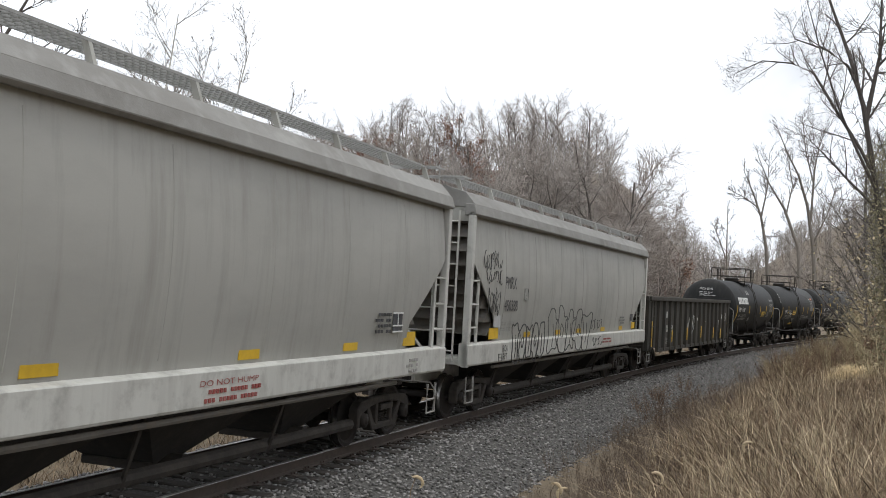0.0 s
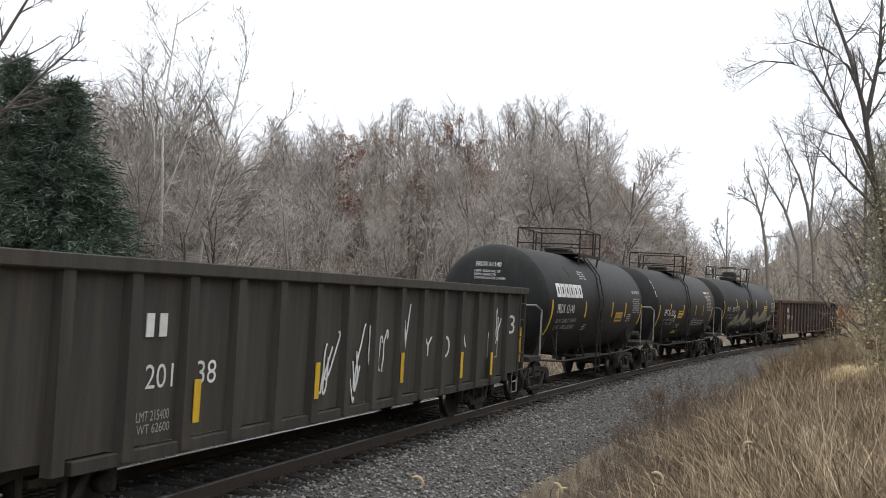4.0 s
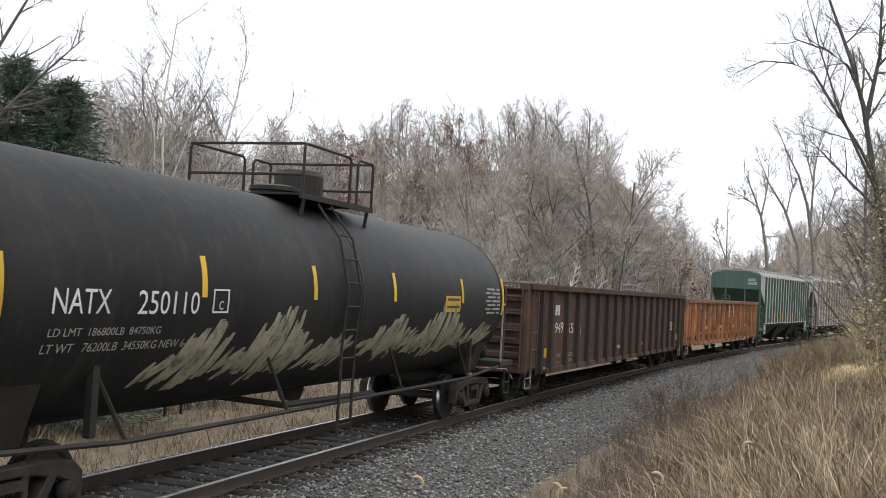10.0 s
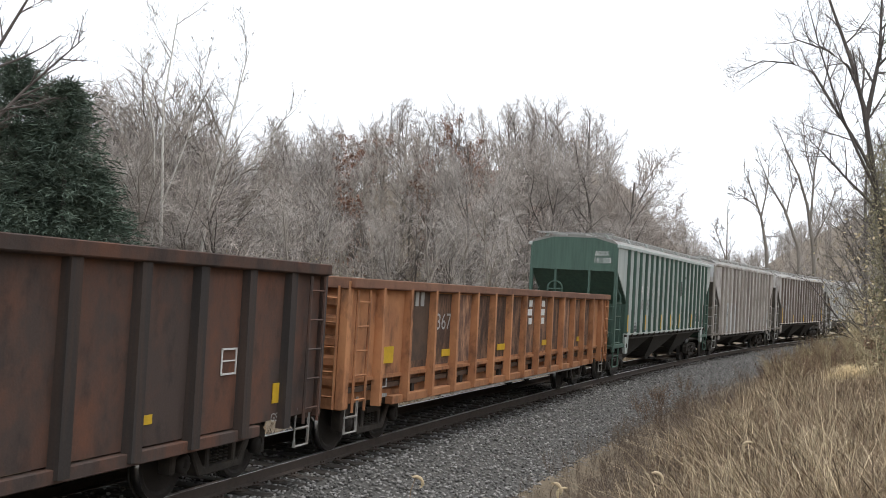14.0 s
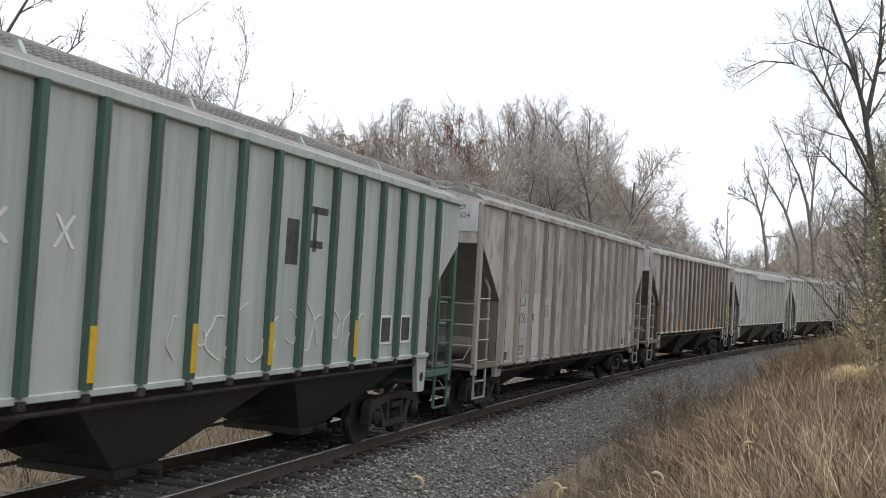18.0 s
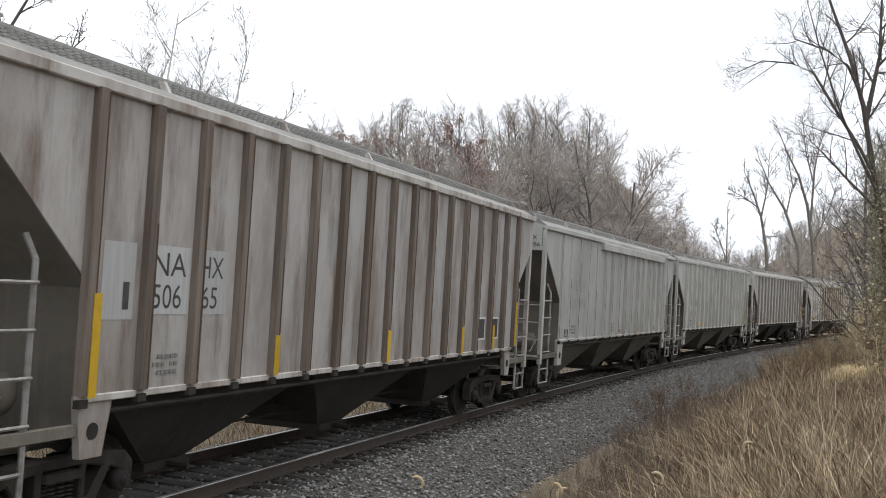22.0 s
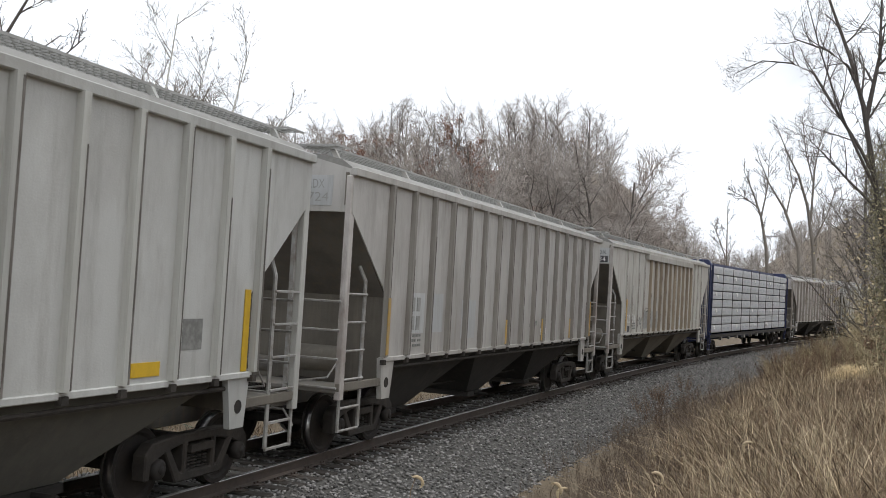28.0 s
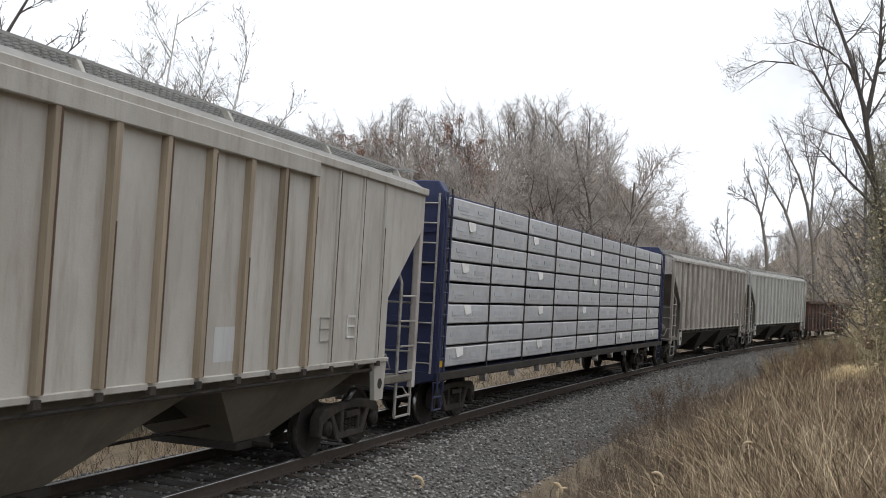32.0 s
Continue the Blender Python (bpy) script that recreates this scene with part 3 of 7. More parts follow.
def scrawl(parent, y0, y1, z0, z1, count, width, material, seed, name="graffiti", label="sprayed looping lines", shift=0.0):
    """Running handwriting: each stroke a part of its own."""
    r = random.Random(seed)
    step = (y1 - y0) / count
    for i in range(count):
        cy, cz, ry, rz = y0 + step * (i + 0.5), (z0 + z1) / 2 + r.uniform(-0.1, 0.1) * (z1 - z0), step * r.uniform(0.3, 0.6), (z1 - z0) / 2 * r.uniform(0.6, 1)
        a0, turn, wob, ph = r.uniform(0, 6.28), r.uniform(2.6, 5.4) * r.choice((-1, 1)), r.choice((2, 3)), r.uniform(0, 6)
        lean = r.uniform(-0.3, 0.6)
        pts = [(cy + ry * math.cos(a0 + turn * k / 16) * (1 + 0.3 * math.sin(wob * k / 3 + ph)) + lean * rz * math.sin(a0 + turn * k / 16), cz + rz * math.sin(a0 + turn * k / 16)) for k in range(17)]
        part(name, ribbon(Shape(), pts, width, 1.505 + shift), material, parent, label)


def bubble_letters(parent, y0, y1, z0, z1, count, width, material, seed, shift=0.0):
    """Fat outlined letters, each an uneven closed outline with a stroke inside."""
    r = random.Random(seed)
    step = (y1 - y0) / count
    for i in range(count):
        cy, cz = y0 + step * (i + 0.5), (z0 + z1) / 2
        ry, rz, lean = step * r.uniform(0.48, 0.66), (z1 - z0) / 2 * r.uniform(0.8, 1.05), r.uniform(-0.1, 0.35)
        bumps = [(r.uniform(0.05, 0.16), r.choice((3, 4, 5)), r.uniform(0, 6)) for _ in range(2)]

        def outline(size, n):
            out = []
            for k in range(n):
                a = 6.2832 * k / n
                f = size * (1 + sum(b * math.sin(m * a + h) for b, m, h in bumps))
                cu, su = math.copysign(abs(math.cos(a)) ** 0.7, math.cos(a)), math.copysign(abs(math.sin(a)) ** 0.7, math.sin(a))
                out.append((cy + ry * f * cu + lean * rz * f * su, cz + rz * f * su))
            return out
        part("graffiti", ribbon(Shape(), outline(1.0, 36), width, 1.505 + shift, True), material, parent, "outlined sprayed letter")
        if i % 2:
            part("graffiti", ribbon(Shape(), outline(0.28, 14), width * 0.8, 1.505 + shift, True), material, parent)
        else:
            part("graffiti", ribbon(Shape(), [(cy - ry * 0.1, cz - rz * 0.75), (cy + ry * 0.15, cz - rz * 0.2), (cy + lean * rz * 0.3, cz + rz * 0.4)], width * 0.8, 1.505 + shift), material, parent)


def ladder(parent, u, y, z0, z1, width, material, along="y", rungs=5):
    """A ladder on a side (along y) or across an end (along x): two stiles, and each rung."""
    def at(w, z):
        return (u, y + w, z) if along == "y" else (u + w, y, z)
    h, sh = width / 2, Shape()
    for w in (-h, h):
        sh.tube([at(w, z0), at(w, z1)], 0.024, 5)
    ld = part("ladder", sh, material, parent)
    for i in range(rungs):
        z = z0 + (z1 - z0) * (i + 0.5) / rungs
        part("rung", Shape().tube([at(-h, z), at(h, z)], 0.016, 5), material, ld)
    return ld


def stirrup(parent, u, y, material):
    part("sill_step", lambda: Shape().tube([(0, -0.2, 0.95), (0, -0.2, 0.42), (0, 0.2, 0.42), (0, 0.2, 0.95)], 0.024, 5).tube([(0, -0.2, 0.66), (0, 0.2, 0.66)], 0.02, 5), material, parent, key="stirrup" + material.name, at=(u, y, 0))


def walkway_shape(x0, x1, y0, y1, z, pitch=0.13):
    sh = Shape()
    for x in np.linspace(x0, x1, 6):
        sh.box(x - 0.008, x + 0.008, y0, y1, z - 0.016, z + 0.016)
    for y in np.arange(y0, y1 + 0.01, pitch):
        sh.box(x0, x1, y - 0.008, y + 0.008, z - 0.008, z + 0.008)
    return sh


# ---------------------------------------------------------------- covered hoppers
def bay_shape(y, half, foot, z0, z1, w0=1.34, w1=0.85):
    sh = Shape()
    p = [(w0, y - half, z1), (w0, y + half, z1), (-w0, y + half, z1), (-w0, y - half, z1), (w1, y - foot, z0), (w1, y + foot, z0), (-w1, y + foot, z0), (-w1, y - foot, z0)]
    sh.add(p, [(0, 1, 2, 3), (4, 7, 6, 5), (0, 4, 5, 1), (1, 5, 6, 2), (2, 6, 7, 3), (3, 7, 4, 0)])
    return sh


def hopper_ends(car, L, zc, inset, zlow, sill, slope, post, plate, sheet, light_gear, bulk, mark=None):
    """Slope sheets, end plates, corner posts, rungs, platforms and brake gear of both ends."""
    for m in (-1, 1):
        end = m * L / 2
        inner = end - m * inset
        part("slope_sheet", Shape().prism([(end - m * 0.10, zc), (inner, zlow), (inner - m * 0.06, zlow + 0.02), (end - m * 0.10, zc + 0.08)], 0, -1.46, 1.46), slope, car, "dusty sloping end sheet, its shade put into the colour")
        part("bulkhead", Shape().prism([(inner, zlow), (inner - m * 0.05, zlow), (inner - m * 0.05, 1.05), (inner, 1.05)], 0, -1.46, 1.46), bulk, car, "dark upright sheet behind the end platform")
        sh = Shape()
        sh.prism([(-1.46, zc), (1.46, zc), (1.46, plate), (0.7, plate + 0.20), (-0.7, plate + 0.20), (-1.46, plate)], 1, end - m * 0.10, end - m * 0.03)
        board = part("end_plate", sh, sheet, car)
        if mark and m < 0:
            x0, x1, z0, z1, ground, ink = mark[2:]
            if ground:
                part("number_panel", Shape().box(x0 - 0.06, x1 + 0.06, end + 0.022, end + 0.031, z0 - 0.06, z1 + 0.06), ground, board, "painted number panel")
            mid = (z0 + z1) / 2
            words(mark[0], (x0, x1 - 0.08, mid + 0.03, z1), ink, board, on_face(end + 0.018))
            words(mark[1], (x0, x1, z0, mid - 0.03), ink, board, on_face(end + 0.018))
        for k in (1, -1):
            part("corner_rivets", Shape().box(k * 1.40 - 0.03, k * 1.40 + 0.03, end - m * 0.03 - 0.006, end - m * 0.03 + 0.006, zc + 0.1, plate - 0.05), bulk, board)
        part("end_platform", Shape().box(-1.42, 1.42, min(end, end - m * 0.9), max(end, end - m * 0.9), 1.05, 1.12).box(-0.35, 0.35, min(end, end - m * 2.6), max(end, end - m * 2.6), 0.74, 1.05), slope, car, bevel=0.01)
        for u in (1.44, -1.44):
            k = 1 if u > 0 else -1
            part("corner_post", Shape().box(u - 0.05, u + 0.05, end - 0.07 - m * 0.08, end + 0.07 - m * 0.08, 0.95, plate - 0.1), post, car, bevel=0.012)
            part("side_brace", Shape().tube([(u, end - m * 0.78, 0.5), (u, end - m * 0.78, 2.75), (u - 0.1 * k, end - m * 0.74, 2.98)], 0.030, 6), light_gear, car)
            part("end_post", Shape().box(u * 0.40 - 0.035, u * 0.40 + 0.035, end - 0.035, end + 0.035, 1.05, zc + 0.05), light_gear, car)
            for z in (1.25, 1.68, 2.11, 2.54):
                part("rung", Shape().tube([(u + 0.03 * k, end - m * 0.06, z), (u + 0.03 * k, end - m * 0.80, z)], 0.019, 5), light_gear, car)
                part("rung", Shape().tube([(u, end + m * 0.02, z - 0.12), (u * 0.40, end + m * 0.02, z - 0.12)], 0.019, 5), light_gear, car)
            for z in (0.48, 0.82):
                part("sill_step", Shape().tube([(u, end - m * 0.10, z), (u, end - m * 0.78, z)], 0.022, 5), light_gear, car)
            part("step_hanger", Shape().tube([(u, end - m * 0.10, 1.0), (u, end - m * 0.10, 0.46)], 0.026, 5), light_gear, car)
            part("end_sill", Shape().box(u - 0.03, u + 0.04, min(end, inner), max(end, inner), 1.08, 1.20), bulk, car, bevel=0.008)
            sh = Shape().prism([(inner + m * 0.10, sill), (inner - m * 0.42, sill), (inner - m * 0.30, 0.86), (inner + m * 0.02, 0.86)], 0, u - 0.02, u + 0.06 * k)
            web = part("bolster_web", sh, sheet if sheet not in POSTS.values() else HOPPER_PAINTS["green"], car)
            part("web_hole", Shape().lathe([(u + (0.061 if u > 0 else -0.066), 0.085), (u + (0.066 if u > 0 else -0.061), 0.085)], 0, (0, inner - m * 0.14, 1.12), 12), BLACK_FRAME, web, "dark hole")
        part("brake_cylinder", Shape().lathe([(-0.5, 0.13), (0.30, 0.13), (0.35, 0.08)], 0, (-0.5, end - m * 0.75, 1.34), 14), slope, car, bevel=0.01)
        part("air_reservoir", Shape().lathe([(-0.48, 0.08), (-0.40, 0.21), (0.40, 0.21), (0.48, 0.08)], 0, (0.55, end - m * 1.0, 1.48), 16), bulk, car, smooth=True)
        part("brake_pipe", Shape().tube([(1.0, end - m * 0.95, 1.45), (1.15, end - m * 0.6, 1.52), (1.12, end - m * 0.3, 1.25), (0.6, end - m * 0.2, 1.16)], 0.016, 5), light_gear, car)
    part("brake_wheel", Shape().lathe([(0, 0.28), (0.035, 0.28), (0.035, 0.24), (0, 0.24)], 1, (-0.55, -L / 2 - 0.10, 2.9), 18, True).box(-0.82, -0.28, -L / 2 - 0.1, -L / 2 - 0.07, 2.88, 2.92), light_gear, car)


def roof_parts(car, L, eave, sheet, raised, stands, crown=0.24):
    """Roof sheets, hatches, walkways on brackets and end rails."""
    part("roof", Shape().prism([(-1.5, eave - 0.05), (1.5, eave - 0.05), (1.5, eave), (1.28, eave + crown * 0.62), (0.8, eave + crown), (-0.8, eave + crown), (-1.28, eave + crown * 0.62), (-1.5, eave)], 1, -L / 2 + 0.04, L / 2 - 0.04), ROOF, car, "dusty grey roof sheet")
    for i in range(4):
        y = -L / 2 + L * (i + 0.5) / 4
        hatch = part("roof_hatch", Shape().box(-0.32, 0.32, y - L / 8 + 0.25, y + L / 8 - 0.25, eave + 0.23, eave + 0.34), ROOF, car, bevel=0.03)
        for d in (-1, 0, 1):
            part("hatch_clamp", Shape().box(-0.40, 0.40, y + d * 1.1 - 0.03, y + d * 1.1 + 0.03, eave + 0.25, eave + 0.37), WALKWAY, hatch)
    z = eave + raised
    for u in (1, -1):
        board = part("walkway", walkway_shape(min(u * 0.55, u * 1.02), max(u * 0.55, u * 1.02), -L / 2 - 0.05, L / 2 + 0.05, z), WALKWAY, car, "open steel-grating roof walkway")
        for y in np.linspace(-L / 2 + 0.3, L / 2 - 0.3, stands):
            part("stand", Shape().prism([(u * 1.02, z), (u * 0.94, z), (u * 1.10, eave + 0.05), (u * 1.20, eave + 0.05)], 1, y - 0.03, y + 0.03), sheet, board)
    for m in (-1, 1):
        y = m * (L / 2 - 0.12)
        part("cross_walkway", walkway_shape(-1.25, 1.25, y - 0.25, y + 0.25, z + 0.002), WALKWAY, car)
        for k in (1, -1):
            part("roof_rail", Shape().tube([(k * 1.25, y, eave - 0.1), (k * 1.25, y, z + 0.02), (k * 0.6, y, z + 0.02)], 0.016, 5), WALKWAY, car)


def ribbed_hopper(s0, s1, paint, posts, label, eave=4.42, sill=1.52, knee=3.77, low=2.5, inset=1.5, mark=None, post_width=0.10, bays=BAY, split=None, gear=None, margin=None, stencils=True):
    """A covered hopper with flat sides and outside posts."""
    L = s1 - s0
    sheet, post = HOPPER_PAINTS[paint], POSTS[paint]
    gear = gear or GALV
    margin = margin or inset - 0.10
    car = thing("covered_hopper_car", label, "hopper car", "cars of the train")
    for u in (1.5, -1.5):
        k = 1 if u > 0 else -1
        outline = [(-L / 2 + 0.05, eave), (-L / 2 + 0.05, knee), (-L / 2 + inset, low), (-L / 2 + inset, sill), (L / 2 - inset, sill), (L / 2 - inset, low), (L / 2 - 0.05, knee), (L / 2 - 0.05, eave)]
        side = part("side_sheet", Shape().prism(outline, 0, u - 0.02 * k, u), sheet, car)
        part("side_sill", Shape().box(min(u - 0.06 * k, u + 0.035 * k), max(u - 0.06 * k, u + 0.035 * k), -L / 2 + inset - 0.1, L / 2 - inset + 0.1, sill - 0.055, sill + 0.02), sheet, car, bevel=0.01)
        part("eave_rail", Shape().box(min(u - 0.05 * k, u + 0.06 * k), max(u - 0.05 * k, u + 0.06 * k), -L / 2 + 0.02, L / 2 - 0.02, eave - 0.10, eave + 0.02), sheet, car, bevel=0.012)
        w = post_width / 2
        for i in range(posts):
            f = (i + 0.5) / posts
            y = -L / 2 + margin + (L - 2 * margin) * i / (posts - 1)
            mid = not split or split[0] <= f <= split[1]
            deep, w = (0.085, post_width / 2) if mid else (0.030, post_width / 3)
            part("side_post", Shape().add(
                [(xx, yy, zz) for zz in (sill + 0.02, eave - 0.09) for xx, yy in ((u, y - w * 1.15), (u + deep * k, y - w), (u + deep * k, y + w), (u, y + w * 1.15))],
                [(0, 1, 2, 3), (4, 7, 6, 5), (0, 4, 5, 1), (1, 5, 6, 2), (2, 6, 7, 3), (3, 7, 4, 0)]), post if mid else sheet, side)
            if k > 0:
                short = (eave - sill) * (0.55 * ((i * 5) % 7) / 7 if i % 3 else 0.0)
                # thin dark line along the post's far edge, rust-coloured on two paints
                part("rust_line", Shape().box(u + deep, u + deep + 0.005, y + w - 0.014 - 0.018 * ((i * 7) % 5) / 5, y + w, sill + 0.03, eave - 0.12 - short), RUST if paint in ("rusty", "cream") else EDGE_LINE, side)
            part("post_foot", Shape().box(min(u, u + 0.07 * k), max(u, u + 0.07 * k), y - w, y + w, sill - 0.10, sill - 0.02), TRUCK, side)
    if split:
        a, b = -L / 2 + inset + (L - 2 * inset) * split[0], -L / 2 + inset + (L - 2 * inset) * split[1]
        part("side_chord", Shape().box(1.5, 1.60, a, b, eave - 0.30, eave - 0.085), sheet, car, "deeper chord over the middle panels", bevel=0.01)
    part("sill_pipe", Shape().tube([(1.44, -L / 2 + 1.6, sill - 0.17), (1.44, L / 2 - 1.6, sill - 0.17)], 0.028, 6), TRUCK, car)
    span = (L - 2 * margin) / (posts - 1)
    first = -L / 2 + margin
    dark = paint == "green"
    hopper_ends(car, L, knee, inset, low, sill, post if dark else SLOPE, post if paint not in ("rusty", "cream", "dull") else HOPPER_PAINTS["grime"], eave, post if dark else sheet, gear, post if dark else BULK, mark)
    roof_parts(car, L, eave, sheet, 0.34, 7)
    bl = (L - 2 * inset - 0.7) / 3
    for i in range(3):
        y = -L / 2 + inset + 0.35 + bl * (i + 0.5)
        bay = part("hopper_bay", bay_shape(y, bl / 2, 0.40, 0.42, sill - 0.02, 1.44, 0.62), bays, car, "sloping discharge bay, painted dark for the shade below the sill")
        part("outlet_gate", Shape().box(-0.68, 0.68, y - 0.46, y + 0.46, 0.33, 0.43).tube([(0.68, y, 0.38), (0.98, y, 0.38)], 0.04, 6), BLACK_FRAME, bay)
    part("centre_sill", Shape().box(-0.28, 0.28, -L / 2, L / 2, 0.80, 1.10), BLACK_FRAME, car)
    part("train_pipe", Shape().tube([(0.5, -L / 2 + 2.2, 0.70), (0.5, L / 2 - 2.2, 0.70)], 0.022, 5), BLACK_FRAME, car)

    def between(i, frac):
        return first + span * (i + frac)
    bars(car, between(1, 0.25), sill + 0.32, 6, 0.05, 0.045, 0.025, DARK_FADED, rows=3, pitch=0.085)
    for j in (posts - 4, posts - 3) if stencils else ():
        y = between(j, 0.3)
        stencil = part("stencil_panel", side_box(Shape(), y, y + 0.42, sill + 0.25, sill + 0.68, t=0.006), DARK_MARK, car)
        part("stencil_frame", side_box(side_box(side_box(side_box(Shape(), y - 0.02, y + 0.44, sill + 0.66, sill + 0.70), y - 0.02, y + 0.44, sill + 0.23, sill + 0.27), y - 0.02, y + 0.02, sill + 0.23, sill + 0.70), y + 0.40, y + 0.44, sill + 0.23, sill + 0.70), WHITE, stencil)
    running_gear(car, (-L / 2 + 1.75, L / 2 - 1.75), L / 2)
    TRAIN.append((car, (s0 + s1) / 2, L - 3.5))
    return car


def smooth_hopper(s0, s1, label, tags):
    """A covered hopper with bulging smooth sides, a heavy pale side sill and a walkway on stands."""
    L, top, sill = s1 - s0, 4.24, 1.60
    car = thing("covered_hopper_car", label, "hopper car", "cars of the train")

    def inset(z):
        return 0.22 if z > 3.2 else 0.22 + 1.55 * min(1, (3.2 - z) / 1.15)

    def bulge(z):
        return 1.33 + 0.17 * math.sin(math.pi * (0.12 + 0.76 * (z - sill) / (top - sill)))
    for k in (1, -1):
        zs = np.linspace(sill - 0.02, top, 17)
        ny, vs, fs = 24, [], []
        for lay in (0, -0.03):
            for z in zs:
                i = inset(z)
                vs += [(k * (bulge(z) + lay), -L / 2 + i + (L - 2 * i) * j / ny, z) for j in range(ny + 1)]
        n, o = ny + 1, (ny + 1) * len(zs)
        for a in range(len(zs) - 1):
            for j in range(ny):
                p = a * n + j
                fs += [(p, p + 1, p + n + 1, p + n), (o + p, o + p + n, o + p + n + 1, o + p + 1)]
        side = part("side_sheet", Shape().add(vs, fs), GREY_SMOOTH, car, smooth=True)
        part("side_sill", Shape().prism([(k * 1.32, 1.17), (k * 1.52, 1.17), (k * 1.54, 1.21), (k * 1.54, 1.60), (k * 1.42, 1.63), (k * 1.32, 1.63)], 1, -L / 2, L / 2), SILL_PALE, car, "deep pale side sill", bevel=0.012)
        part("eave_rail", Shape().prism([(k * 1.30, 4.22), (k * 1.50, 4.20), (k * 1.56, 4.24), (k * 1.50, 4.44), (k * 1.30, 4.46)], 1, -L / 2, L / 2), ROOF, car, bevel=0.01)
        for m in (-1, 1):
            y = m * (L / 2 - 0.07)
            part("corner_post", Shape().box(k * 1.45 - 0.07, k * 1.45 + 0.07, y - 0.07, y + 0.07, 1.15, 4.30), SILL_PALE, car, bevel=0.015)
            part("side_brace", Shape().tube([(k * 1.46, y - m * 0.52, 1.6), (k * 1.46, y - m * 0.52, 3.0)], 0.035, 6), SILL_PALE, car)
            for z in (1.95, 2.42, 2.9):
                part("grab_rail", Shape().tube([(k * 1.48, y, z), (k * 1.48, y - m * 0.52, z)], 0.02, 5), SILL_PALE, car)
            stirrup(car, k * 1.44, y - m * 0.35, GALV)
        for i in range(7):
            part("panel_seam", Shape().add([(k * (bulge(z) + d), -L / 2 + 2.2 + i * (L - 4.4) / 6 + e, z) for z in zs[1:-1] for d, e in ((-0.01, -0.012), (0.006, 0), (-0.01, 0.012))],
                 [(3 * a + b, 3 * a + b + 1, 3 * a + b + 4, 3 * a + b + 3) for a in range(len(zs) - 3) for b in (0, 1)]), GREY_SMOOTH, side)
    for m in (-1, 1):
        end = m * (L / 2 - 0.12)
        for i in range(9):
            z = 1.75 + i * 0.29
            y = end - m * max(0, (3.3 - z)) * 0.9
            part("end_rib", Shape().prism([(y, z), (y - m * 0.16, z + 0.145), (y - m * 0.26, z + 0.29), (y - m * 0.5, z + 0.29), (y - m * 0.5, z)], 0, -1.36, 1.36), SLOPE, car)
        part("end_cap", Shape().prism([(-1.40, 4.1), (1.40, 4.1), (1.40, 4.42), (0.6, 4.66), (-0.6, 4.66), (-1.40, 4.42)], 1, end - 0.05, end + 0.05), GREY_SMOOTH, car)
        part("end_platform", Shape().box(-1.4, 1.4, min(end, end - m * 1.4), max(end, end - m * 1.4), 1.18, 1.30).box(-0.35, 0.35, min(end, end - m * 2.5), max(end, end - m * 2.5), 0.74, 1.18), SILL_PALE, car, bevel=0.01)
        ladder(car, 0.95, end + m * 0.14, 1.25, 4.3, 0.5, SILL_PALE, "x", 7)
        part("end_brace", Shape().tube([(0.65, end + m * 0.05, 1.3), (-1.3, end + m * 0.05, 3.4)], 0.03, 6), SILL_PALE, car)
    roof_parts(car, L, 4.44, GREY_SMOOTH, 0.54, 10, 0.38)
    bl = (L - 5.2) / 4
    for i in range(4):
        y = -L / 2 + 2.6 + bl * (i + 0.5)
        bay = part("hopper_bay", bay_shape(y, bl / 2 - 0.05, 0.22, 0.36, 1.2, 1.3, 0.5), BAY, car, "sloping discharge bay, shade under the car in its colour")
        part("outlet_gate", Shape().box(-0.5, 0.5, y - 0.3, y + 0.3, 0.28, 0.38).lathe([(0.5, 0.13), (0.8, 0.13), (0.84, 0.09)], 0, (0, y, 0.36), 10), TRUCK, bay)
        part("bay_strut", Shape().tube([(1.3, y - bl / 2, 1.15), (1.05, y - bl / 2, 0.35)], 0.03, 5), TRUCK, bay)
    part("unloading_pipe", Shape().tube([(1.0, -L / 2 + 3, 0.42), (1.0, L / 2 - 3, 0.42)], 0.09, 8), TRUCK, car)
    part("train_pipe", Shape().tube([(1.36, -L / 2 + 2, 1.06), (1.36, L / 2 - 2, 1.06)], 0.04, 6), SLOPE, car)
    part("centre_sill", Shape().box(-0.28, 0.28, -L / 2, L / 2, 0.80, 1.10), BLACK_FRAME, car)
    tags(car, L)
    running_gear(car, (-L / 2 + 1.75, L / 2 - 1.75), L / 2)
    TRAIN.append((car, (s0 + s1) / 2, L - 3.5))


